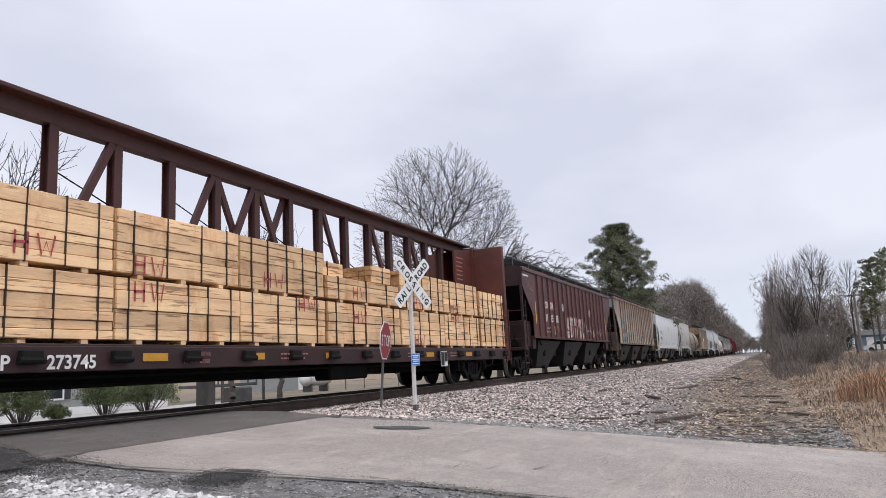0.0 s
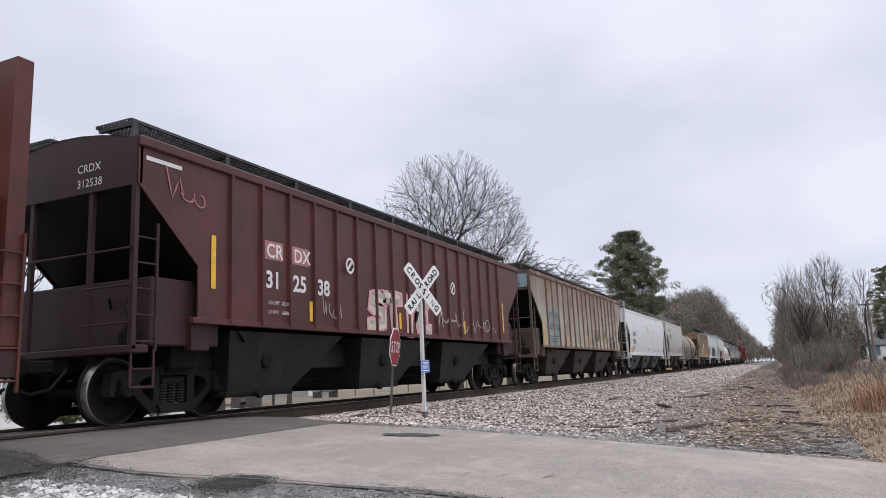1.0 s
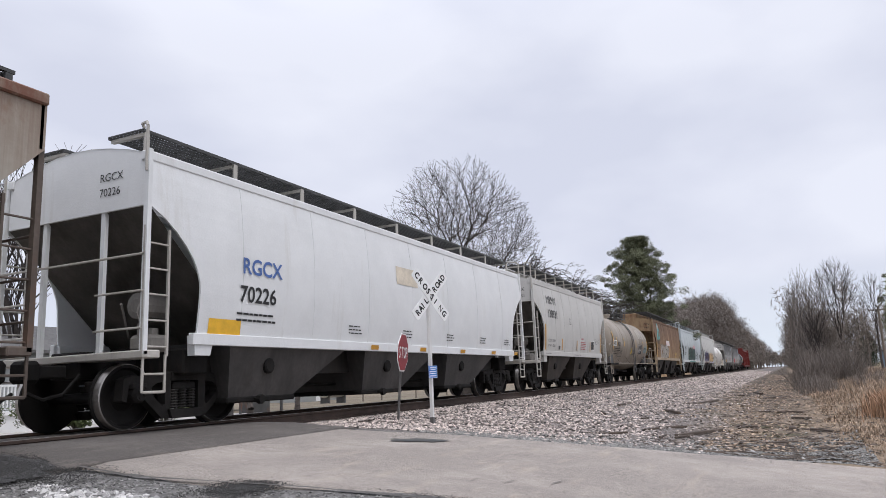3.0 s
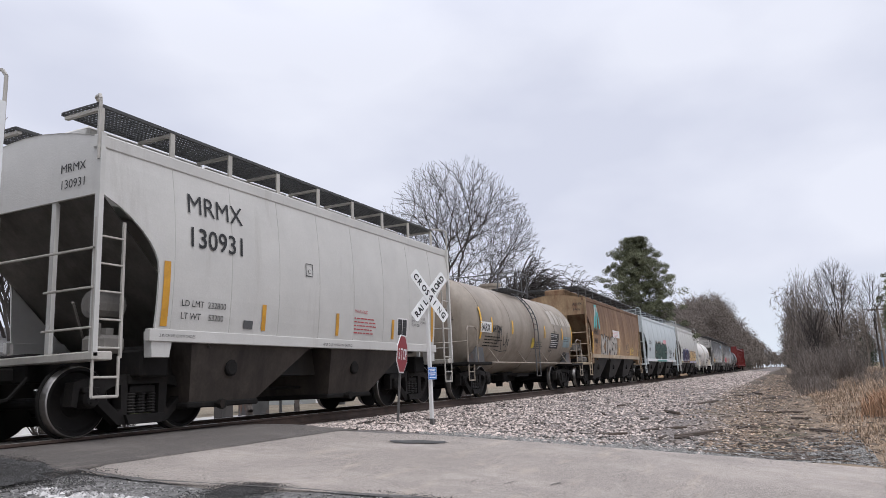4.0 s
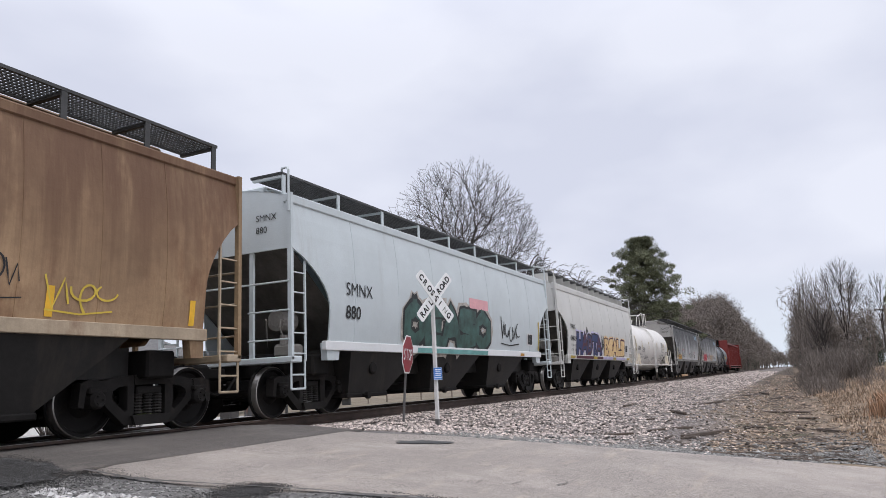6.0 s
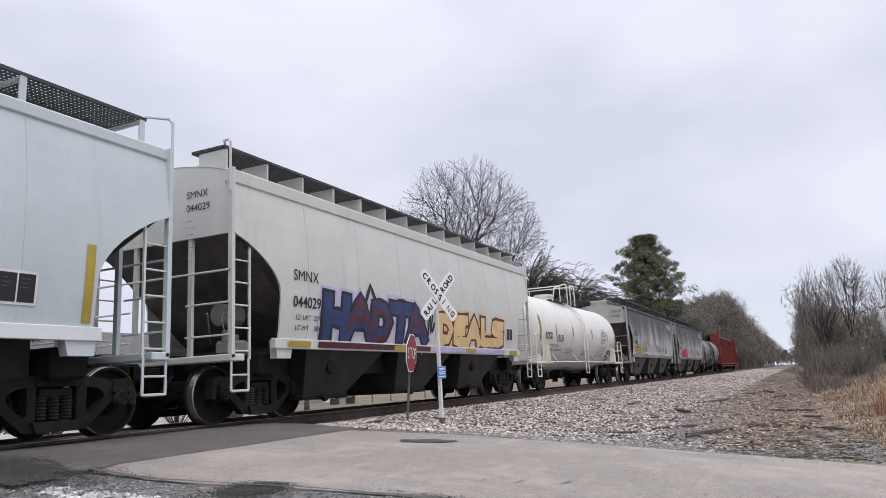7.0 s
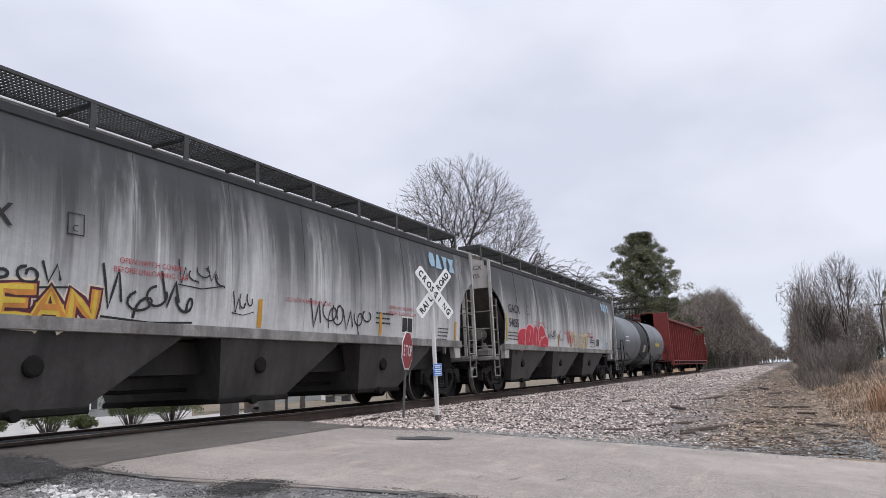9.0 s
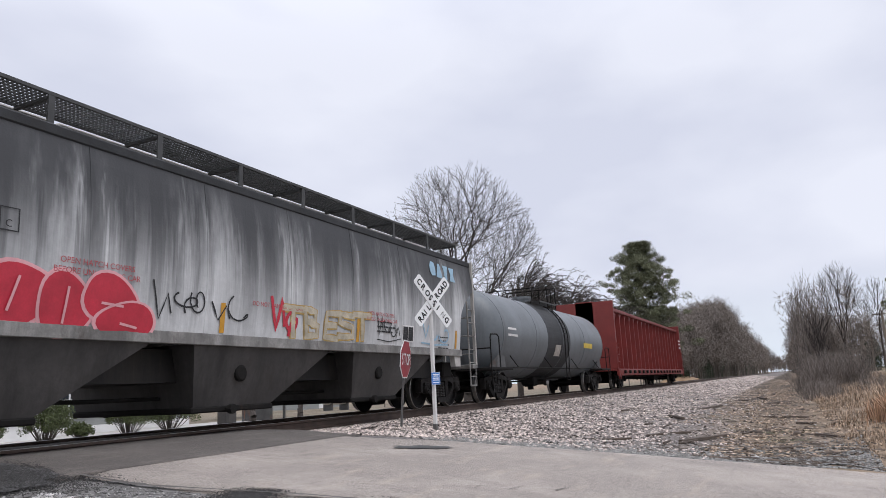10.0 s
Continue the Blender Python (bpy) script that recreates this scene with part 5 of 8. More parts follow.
    bars(c, 1.8, 1.66, 1.0, 0.2, 2, p, "black")
    patch(c, 6.9, 7.9, 2.65, 3.05, p, "g_cream", "tan_patch", 0.008)
    patch(c, 1.2, 1.9, 1.32, 1.55, p, "yellow", "worn_stencil", 0.008)
    for x in (5.0, 7.2, 9.5, 11.7, 13.6):
        bars(c, x, 1.62, 0.45, 0.2, 3, p, "black")
        patch(c, x + 0.8, x + 1.1, 1.18, 1.27, p, "amber", "reflector_strip", 0.06)

    # short cement-grey hopper
    c, p = hopper("light grey two-bay covered hopper car with black lettering", 75.72, 10.55, "cement", "cement", "cement", 2, "bay_brown",
                  ribs=[1.25 + 1.17 * k for k in range(8)], ze=3.72, z_sill=1.33, z_cut=(3.08, 2.15), cut=0.98, walk_z=4.42, walk_posts=8, detail="slope_grey", ladder_paint="ladder_grey", eave=0.16)
    end_words(c, -0.75, 3.45, ("MRMX", "130931"), 0.17, "black")
    reporting(c, p, 1.46, 3.10, "MRMX", "130931", 0.42, "black", 2.60, 0.004)
    lettering("LD LMT  232800", 0.13, c, "black", lambda u, v: p(1.40 + u, 1.72 + v, 0.014), "load_lettering")
    lettering("LT WT    53200", 0.13, c, "black", lambda u, v: p(1.40 + u, 1.54 + v, 0.014), "load_lettering")
    lettering("VENT CAR WHEN UNLOADING", 0.07, c, "black", lambda u, v: p(4.85 + u, 1.25 + v, 0.06), "sill_lettering")
    lettering("2 INCH HF COMP SHOES", 0.06, c, "black", lambda u, v: p(1.02 + u, 1.27 + v, 0.06), "sill_lettering")
    reflectors(c, p, [(1.05, 1.42)], "amber", 0.12, 0.9)
    reflectors(c, p, [(3.15, 1.45), (5.3, 1.45), (7.45, 1.45)], "amber", 0.10, 0.42)
    reflectors(c, p, [(9.35, 1.45)], "amber", 0.12, 0.85)
    lettering("WARNING", 0.10, c, "red_mark", lambda u, v: p(5.95 + u, 1.92 + v, 0.014), "warning_heading")
    bars(c, 5.95, 1.82, 0.8, 0.36, 5, p, "red_mark")
    data_panel(c, 7.72, 1.55, 0.40, 0.35, p)
    patch(c, 2.72, 2.94, 1.46, 1.59, p, "machine", "stencil_plate", 0.012)
    for w, x, z in (("EW 10-1", 8.36, 1.96), ("EXW 10-8", 8.36, 1.87), ("CU FT 3286", 8.36, 1.78), ("H 13-0", 8.80, 1.94), ("EXW H 8-8", 8.80, 1.85)):
        lettering(w, 0.085, c, "black", lambda u, v, x=x, z=z: p(x + u * 0.9, z + v, 0.014), "dimension_lettering")
    bm = bmesh.new()
    strokes(bm, [(4.32, 2.48), (4.52, 2.48), (4.52, 2.70), (4.32, 2.70), (4.32, 2.48)], 0.02, p, 0.012)
    part("inspection_stencil", bm, "black", c)
    lettering("C", 0.12, c, "black", lambda u, v: p(4.37 + u, 2.52 + v, 0.014), "stencil_letter")

    # dusty tan tank car
    c, p = tank_car("dusty tan tank car with yellow reflective strips", 87.45, 12.1, "tank_tan", rail_paint="tank_tan", centers=(1.45, None), platform=0.469, ladder_at=0.06)
    patch(c, 1.12, 1.98, 1.86, 2.16, p, "white_mark", "mark_panel", 0.012, "white panel with reporting mark")
    lettering("IARX", 0.30, c, "black", lambda u, v: p(1.17 + u, 1.90 + v, 0.018), "reporting_mark", bold=0.006)
    lettering("64724", 0.28, c, "black", lambda u, v: p(2.05 + u, 1.90 + v, 0.018), "car_number", bold=0.006)
    curved_strip(c, 0.55 + 0.55, 0.66 + 0.55, -0.32, 0.32, 1.43, 2.12, "yellow")
    for x in (1.95, 3.75, 7.15, 9.4):
        curved_strip(c, x, x + 0.10, -0.16, 0.14, 1.43, 2.12, "yellow")
    curved_strip(c, 10.78, 10.88, -0.32, 0.32, 1.43, 2.12, "yellow")
    patch(c, 7.95, 8.95, 1.55, 2.10, p, "black", "hazard_panel", 0.012, "black panel filled with white print")
    bars(c, 8.0, 2.04, 0.85, 0.48, 7, p, "white_mark")
    bars(c, 6.1, 1.72, 0.9, 0.28, 4, p, "black")
    for i, (w_, h_) in enumerate(((0.36, 0.52), (0.24, 0.56), (0.11, 0.44), (0.28, 0.36), (0.11, 0.56), (0.28, 0.36))):
        w_ *= 1.35
        x_ = 8.2 + (0.0, 0.44, 0.76, 0.95, 1.31, 1.50)[i] * 1.5
        patch(c, x_, x_ + w_, 2.44, 2.44 + h_, p, "faded_mark", "faded_emblem", 0.012, "faded pale painted emblem block")
    patch(c, 5.8, 6.1, 1.52, 1.70, p, "g_gold", "warning_placard", 0.012)
    patch(c, 5.78, 6.06, 1.70, 1.84, p, "ochre", "warning_placard", 0.012)
    patch(c, 9.62, 10.5, 1.62, 2.02, p, "blue_patch", "repaint_patch", 0.010, "pale blue repainted patch")
    bars(c, 9.7, 1.92, 0.6, 0.14, 2, p, "black")
    patch(c, 10.0, 10.32, 1.20, 1.44, p, "machine", "data_plate", 0.012)
    lettering("FRA AIP", 0.10, c, "black", lambda u, v: p(7.95 + u, 1.42 + v, 0.014), "stencil_lettering")
    lettering("BAD ORDERED", 0.07, c, "black", lambda u, v: p(8.2 + u, 2.14 + v, 0.014), "stencil_lettering")
    bars(c, 1.5, 1.75, 1.4, 0.35, 4, p, "under")
    scribble(c, 2.5, 3.6, 1.35, 1.95, p, "black", 31, 4, 0.03)
    end_words(c, -0.4, 2.4, ("IARX", "64724"), 0.16, "black", 0.66)

    # rusted brown hopper
    c, p = hopper("rust-brown covered hopper car with silver block graffiti", 100.57, 12.45, "rusty", "rusty_end", "rusty", 3, "bay_dark",
                  ribs=[1.5 + 1.05 * k for k in range(10)], ze=3.78, z_sill=1.37, z_cut=(3.15, 1.95), cut=0.75, walk_z=4.44, walk_posts=9, detail="rusty_end", ladder_paint="tan_sill", sill_paint="tan_sill")
    end_words(c, -0.95, 3.55, ("ASHX", "1466"), 0.17, "black")
    for pts in ([(1.2, 2.66), (1.78, 3.60), (2.02, 3.60)], [(1.50, 2.66), (1.86, 3.30), (2.10, 3.56), (2.12, 2.66)]):
        bm = bmesh.new()
        strokes(bm, pts, 0.19, p, 0.012)
        part("company_emblem", bm, "cyan", c, "teal letter-shaped emblem")
        bm = bmesh.new()
        (ax, az_), (bx, bz) = pts[-3], pts[-2]
        strokes(bm, [(ax + (bx - ax) * 0.55, az_ + (bz - az_) * 0.55), (ax + (bx - ax) * 0.9, az_ + (bz - az_) * 0.9)], 0.17, p, 0.015, 0.5)
        part("faded_paint", bm, "g_silver", c)
    reporting(c, p, 0.98, 2.30, "ASHX", "1466", 0.34, "black", 1.90, 0.005)
    lettering("LD LMT", 0.12, c, "black", lambda u, v: p(1.0 + u, 1.72 + v, 0.014), "load_lettering")
    lettering("LT WT", 0.12, c, "black", lambda u, v: p(1.0 + u, 1.56 + v, 0.014), "load_lettering")
    reflectors(c, p, [(0.66, 1.45)], "yellow", 0.12, 0.95)
    reflectors(c, p, [(3.4, 1.45), (6.2, 1.42), (9.2, 1.45), (11.4, 1.45)], "yellow", 0.10, 0.36)
    mural(c, "KIMSO", 2.38, 5.75, 1.34, 2.24, p, ["g_silver", "g_silver"], "black", None, 0.40, label="silver block graffiti with black edges", lean=0.12)
    patch(c, 4.92, 6.45, 2.28, 2.64, p, "white_mark", "notice_sheet", 0.012, "white notice sheet with red print")
    bars(c, 5.0, 2.56, 1.3, 0.28, 4, lambda x, z, l=0: p(x, z, l + 0.006), "g_pink")
    scribble(c, 1.95, 2.4, 1.72, 2.0, p, "black", 41, 3, 0.018)
    scribble(c, 8.0, 8.9, 1.6, 2.1, p, "black", 42, 4, 0.022)
    scribble(c, 9.2, 10.1, 1.5, 1.9, p, "g_gold", 43, 3, 0.03)

    # cool white hopper with green mural
    c, p = hopper("cool white covered hopper car with green graffiti mural", 114.3, 14.63, "cool_white", "cool_white", "cool_white", 3, "bay_dark",
                  ribs=[2.0 + 1.75 * k for k in range(7)], ze=3.80, z_sill=1.30, z_cut=(2.95, 1.9), cut=1.15, walk_z=4.42, detail="slope_grey", eave=0.14, sill_paint="white")
    end_words(c, -0.75, 3.5, ("SMNX", "880"), 0.17, "black")
    reporting(c, p, 1.65, 2.25, "SMNX", "880", 0.36, "black", 1.80, 0.005)
    mural(c, "OEASO", 4.0, 9.0, 1.34, 2.30, p, ["g_green", "g_green"], "black", "g_silver", 0.36, label="green and teal graffiti letters")
    patch(c, 4.6, 8.8, 1.19, 1.30, p, "g_teal", "sill_overspray", 0.062)
    patch(c, 7.6, 8.9, 2.42, 2.70, p, "g_pink", "notice_sheet", 0.012)
    scribble(c, 9.9, 11.4, 1.5, 2.15, p, "black", 51, 5, 0.05)
    reflectors(c, p, [(13.3, 1.40)], "ochre", 0.12, 0.95)
    patch(c, 11.5, 11.85, 1.20, 1.28, p, "amber", "caution_label", 0.062)
    data_panel(c, 12.25, 1.58, 0.42, 0.32, p)
    bars(c, 5.0, 1.62, 0.6, 0.3, 3, p, "black")

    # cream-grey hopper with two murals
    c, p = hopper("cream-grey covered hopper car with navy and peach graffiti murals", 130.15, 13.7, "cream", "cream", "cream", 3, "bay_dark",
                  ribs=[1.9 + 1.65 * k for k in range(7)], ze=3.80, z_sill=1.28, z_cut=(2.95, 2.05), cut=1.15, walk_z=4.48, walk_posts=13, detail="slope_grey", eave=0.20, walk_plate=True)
    end_words(c, -0.55, 3.62, ("SMNX", "044029"), 0.17, "black")
    for i in range(7):
        lettering("- - - - -" if i % 2 else "--- ---", 0.09, c, "black", lambda u, v, i=i: (0.018, -0.55 - u * 0.8, 3.22 - 0.11 * i + v), "end_print")
    reporting(c, p, 1.46, 2.34, "SMNX", "044029", 0.27, "black", 1.88, 0.004)
    lettering("LD LMT  227900", 0.13, c, "black", lambda u, v: p(1.55 + u, 1.66 + v, 0.012), "load_lettering")
    lettering("LT WT    58100", 0.13, c, "black", lambda u, v: p(1.55 + u, 1.48 + v, 0.012), "load_lettering")
    mural(c, "HADTA", 2.35, 6.4, 1.40, 2.16, p, ["g_navy", "g_navy", "g_plum"], "black", "g_lilac", 0.36, label="navy and plum graffiti letters")
    bm = bmesh.new()
    strokes(bm, [(3.75, 2.1), (3.95, 2.48), (4.2, 2.1)], 0.10, p, 0.013)
    part("spray_mural", bm, "black", c)
    mural(c, "DEALS", 7.0, 11.3, 1.40, 2.10, p, ["g_peach", "g_peach"], "g_plum", "g_peach", 0.33, label="peach graffiti letters with plum edges")
    scribble(c, 6.45, 7.0, 1.4, 2.2, p, "black", 61, 3, 0.06)
    patch(c, 2.2, 6.6, 1.19, 1.30, p, "g_plum", "sill_overspray", 0.062)
    patch(c, 6.7, 11.4, 1.19, 1.30, p, "g_lilac", "sill_overspray", 0.062)
    for x in (1.35, 4.9, 8.6, 11.75):
        patch(c, x, x + 0.62, 1.19, 1.29, p, "ochre", "reflector_strip", 0.068)
    data_panel(c, 11.6, 1.6, 0.42, 0.33, p)

    # white tank car
    c, p = tank_car("clean white tank car with black lettering", 144.6, 13.0, "tank_white", rail_paint="tank_white", centers=(1.3, None), platform=0.4413, frame_paint="tank_white", inset=(0.18, 0.40))
    lettering("ICKX", 0.34, c, "black", lambda u, v: p(1.30 + u, 1.80 + v, 0.016), "reporting_mark", bold=0.004)
    lettering("15133", 0.34, c, "black", lambda u, v: p(2.62 + u, 1.74 + v, 0.016), "car_number", bold=0.004)
    lettering("LD LMT  222700LB  101000KG", 0.11, c, "black", lambda u, v: p(1.52 + u, 1.55 + v, 0.016), "load_lettering")
    lettering("LT WT     63300LB   28700KG NEW 10-80", 0.11, c, "black", lambda u, v: p(1.52 + u, 1.40 + v, 0.016), "load_lettering")
    curved_strip(c, 0.72, 0.82, -0.26, 0.34, 1.43, 2.12, "ochre")
    for x in (2.50, 4.70, 7.6, 10.35):
        curved_strip(c, x, x + 0.10, -0.12, 0.16, 1.43, 2.12, "ochre")
    curved_strip(c, 11.84, 11.94, -0.30, 0.30, 1.43, 2.12, "ochre")
    bars(c, 4.0, 1.50, 1.1, 0.22, 3, p, "black")
    lettering("CAUTION: THIS CAR IS SPECIALLY LINED", 0.085, c, "black", lambda u, v: p(8.8 + u * 0.9, 1.60 + v, 0.016), "caution_lettering")
    for i, w in enumerate(("DO NOT USE STEAM, BOILING WATER", "OR SHARP OBJECTS TO CLEAN CAR", "ENTER CAR WITH RUBBER SOLED", "SHOES ONLY")):
        lettering(w, 0.085, c, "black", lambda u, v, i=i: p(8.8 + u * 0.9, 1.48 - 0.11 * i + v, 0.016), "caution_lettering")
    bm = bmesh.new()
    strokes(bm, [(9.22, 1.82), (10.18, 1.82), (10.18, 2.32), (9.22, 2.32), (9.22, 1.82)], 0.014, p, 0.012)
    part("table_frame", bm, "black", c)
    bars(c, 9.27, 2.27, 0.86, 0.44, 7, p, "machine")
    bars(c, 9.46, 2.40, 0.45, 0.09, 1, p, "black")
    lettering("NOT FOR FLAMMABLE", 0.08, c, "black", lambda u, v: p(10.9 + u * 0.85, 1.80 + v, 0.016), "notice_lettering")
    lettering("OR POISONOUS LIQUIDS", 0.08, c, "black", lambda u, v: p(10.9 + u * 0.85, 1.70 + v, 0.016), "notice_lettering")
    data_panel(c, 10.62, 1.26, 0.42, 0.28, p)
    end_words(c, 0.15, 2.55, ("ICKX 15133",), 0.17, "black", 0.66)
    bars(c, 6.4, 1.45, 0.8, 0.2, 3, p, "black")
    for x in (1.15, 11.2):
        bm = prism(bmesh.new(), [(x - 0.18, 0.98), (x + 0.30, 0.98), (x + 0.20, 1.55), (x - 0.05, 1.60)], -1.50, -1.34)
        part("placard_holder", bm, "g_cream", c)
    part("valve_box", box(B(0.35, 0.62, -1.42, -1.16, 1.0, 1.22, 0.02), 0.68, 0.95, -1.42, -1.2, 1.0, 1.16, 0.02), "g_cream", c)

    # two soot-streaked grey hoppers
    for k, (s0, L, num) in enumerate(((159.24, 15.27, "54064"), (175.83, 16.2, "54055"))):
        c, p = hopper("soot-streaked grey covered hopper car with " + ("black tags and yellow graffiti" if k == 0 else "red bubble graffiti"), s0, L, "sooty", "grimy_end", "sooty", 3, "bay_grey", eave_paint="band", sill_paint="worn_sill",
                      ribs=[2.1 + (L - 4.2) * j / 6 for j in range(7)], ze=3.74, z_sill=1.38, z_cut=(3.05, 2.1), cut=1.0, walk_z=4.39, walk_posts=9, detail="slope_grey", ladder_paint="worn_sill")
        end_words(c, -0.75, 3.6, ("GACX", num), 0.19, "black")
        reporting(c, p, 1.25, 2.40, "GACX", num, 0.36, "black", 1.96, 0.005)
        bars(c, 1.2, 1.78, 0.9, 0.3, 3, p, "black")
        reflectors(c, p, [(1.02, 1.50)], "ochre", 0.11, 0.85)
        reflectors(c, p, [(6.4, 1.45), (10.2, 1.45), (L - 1.35, 1.45)], "amber", 0.10, 0.45)
        bm = bmesh.new()
        strokes(bm, [(2.95, 2.42), (3.17, 2.42), (3.17, 2.68), (2.95, 2.68), (2.95, 2.42)], 0.02, p, 0.012)
        part("inspection_stencil", bm, "black", c)
        lettering("C", 0.12, c, "black", lambda u, v: p(3.01 + u, 2.46 + v, 0.014), "stencil_letter")
        x = L - 2.62
        emblem = ([(0.05, 0.3), (0.3, 0.0), (0.9, 0.05), (1.0, 0.5), (0.85, 0.95), (0.3, 1.0), (0.05, 0.7)], [(-0.05, 0), (1.0, 0), (0.66, 1), (0.34, 1)], [(0.28, 0), (0.72, 0), (0.8, 0.7), (1.0, 1), (0, 1), (0.2, 0.7)], [(0, 0), (1, 0), (0.75, 0.5), (1, 1), (0, 1), (0.25, 0.5)])
        for i, shape in enumerate(emblem):
            bm = bmesh.new()
            bm.faces.new([bm.verts.new(p(x + 0.37 * i + 0.33 * a, 3.20 + 0.36 * b - 0.012 * i, 0.013)) for a, b in shape])
            part("company_emblem", bm, "sky_mark", c, "pale blue painted emblem block")
        for x, z, w in ((3.7, 2.16, "OPEN HATCH COVERS"), (3.62, 2.04, "BEFORE UNLOADING CAR"), (7.1, 1.92, "DO NOT HAMMER ON CAR"), (10.6, 2.02, "OPEN HATCH COVERS"), (10.55, 1.90, "BEFORE UNLOADING CAR")):
            lettering(w, 0.105, c, "red_mark", lambda u, v, x=x, z=z: p(x + u, z + v, 0.014), "notice_lettering", bold=0.002)
        bars(c, L - 5.2, 1.9, 0.7, 0.3, 3, p, "black")
        bars(c, L - 2.3, 1.7, 0.6, 0.35, 4, p, "black")
        data_panel(c, L - 4.1, 1.55, 0.46, 0.31, p)
        if k == 0:
            mural(c, "BEAN", 1.75, 3.45, 1.34, 1.74, p, ["g_gold", "g_orange"], "g_plum", "g_cream", 0.34, label="small yellow and orange graffiti letters")
            scribble(c, 1.75, 3.0, 1.72, 2.0, p, "black", 71, 4, 0.035)
            scribble(c, 3.5, 5.0, 1.42, 2.0, p, "black", 72, 5, 0.04)
            scribble(c, 4.7, 5.6, 1.95, 2.3, p, "black", 73, 5, 0.025)
            scribble(c, 5.8, 6.3, 1.62, 1.95, p, "black", 74, 3, 0.02)
            scribble(c, 7.8, 9.9, 1.42, 1.95, p, "black", 75, 6, 0.035)
        else:
            for n, (cx, cz, rx, rz, lean) in enumerate(((2.50, 1.62, 0.46, 0.33, 0.0), (3.18, 1.70, 0.42, 0.40, 0.25), (3.82, 1.66, 0.36, 0.36, 0.0), (4.45, 1.78, 0.40, 0.30, -0.3), (4.72, 1.52, 0.42, 0.24, 0.2))):
                for m_, kx, lift in (("g_pink", 1.12, 0.008 + 0.003 * n), ("g_red", 1.0, 0.0095 + 0.003 * n)):
                    bm = bmesh.new()
                    ring = []
                    for t in range(28):
                        a = t * math.pi / 14
                        q = kx * (1 + 0.07 * math.sin(3 * a + n) + 0.05 * math.sin(2 * a + 2 * n))
                        ring.append(bm.verts.new(p(cx + rx * q * math.cos(a) + lean * rz * math.sin(a), cz + rz * q * math.sin(a), lift)))
                    bm.faces.new(ring)
                    part("bubble_letter", bm, m_, c, "red bubble graffiti letter with a pink edge")
            for pts in ([(2.60, 1.46), (2.72, 1.62), (2.62, 1.80)], [(3.12, 1.55), (3.22, 1.92)], [(3.80, 1.45), (3.84, 1.86)], [(4.32, 1.72), (4.62, 1.70)], [(4.62, 1.48), (4.86, 1.44)]):
                bm = bmesh.new()
                strokes(bm, pts, 0.032, p, 0.026)
                part("spray_highlight", bm, "g_pink", c)
            scribble(c, 5.1, 6.9, 1.5, 2.05, p, "black", 81, 5, 0.03)
            mural(c, "TBEST", 7.9, 10.7, 1.44, 2.02, p, ["g_sand", "g_sand"], "g_ochre", None, 0.20, label="faded sandy and ochre graffiti letters")
            scribble(c, 7.6, 8.3, 1.45, 2.0, p, "g_red", 85, 2, 0.07)
            scribble(c, 11.0, 12.0, 1.5, 1.95, p, "black", 82, 4, 0.03)
            scribble(c, 13.0, 14.4, 1.5, 1.95, p, "sky_mark", 83, 3, 0.05)

    # blue-grey tank car with a dark band
    c, p = tank_car("blue-grey tank car with a dark stained middle band", 193.3, 15.2, "tank_grey", R=1.45, zc=2.10, band=(5.7, 8.6), rail_paint="under", centers=(1.5, None))
    patch(c, 6.6, 7.3, 1.45, 1.85, p, "g_silver", "hazard_panel", 0.014)
    patch(c, 10.6, 12.0, 1.85, 2.05, p, "g_gold", "yellow_print", 0.014)
    bars(c, 1.6, 2.2, 0.9, 0.4, 2, p, "white_mark")

    # red centre-beam car at the end, with ribbed sides
    c, p = centerbeam("bright red bulkhead flat car at the end of the train", 210.2, 24.0, "red", "red", ribs=True, cap_hi=4.35)
    for k in range(18):
        x = 1.2 + 21.6 * k / 17
        bm = prism(bmesh.new(), [(x - 0.06, 1.0), (x + 0.06, 1.0), (x + 0.04, 4.0), (x - 0.04, 4.0)], -1.25, -0.9)
        part("side_rib", bm, "red", c)
        bm = prism(bmesh.new(), [(x - 0.06, 1.0), (x + 0.06, 1.0), (x + 0.04, 4.0), (x - 0.04, 4.0)], 0.9, 1.25)
        part("side_rib", bm, "red", c)
        if k < 17:
            bm = prism(bmesh.new(), [(x + 0.05, 3.2), (x + 0.15, 3.2), (x + 1.2, 3.95), (x + 1.05, 3.95)], -1.1, -1.0)
            part("side_brace", bm, "red", c)
    for y0 in (-1.30, 1.12):
        part("side_rail", B(0.2, 23.8, y0, y0 + 0.18, 3.95, 4.12, 0.02), "red", c)
    bars(c, 22.6, 3.2, 0.9, 0.8, 3, lambda x, z, l=0: (x, -1.50 - l, z), "white_mark")


build_train()

# ---- ground, track and road ----
def bank(y):
    """Height of the open ground across the line, from the near field to the far yard."""
    pts = [(-200, 1.5), (-30, -0.2), (-12, -0.35), (-5, -0.42), (-2.5, -0.62), (-0.6, -0.86), (0.6, -0.88), (2.6, -0.66), (5.2, -0.40), (6.6, -0.27), (7.35, -0.20),
           (11.0, -0.20), (12.2, -0.50), (14.0, -0.72), (24, -0.85), (60, -0.9), (300, 1.0)]
    for (a, za), (b, zb) in zip(pts, pts[1:]):
        if a <= y <= b:
            return za + (zb - za) * (y - a) / (b - a)
    return -0.5


def road_z(y):
    if y > 10.8:
        return max(-0.85, -0.05 - 0.09 * (y - 10.8))
    return max(-1.05, -0.05 - 0.098 * max(0.0, 7.6 - y))


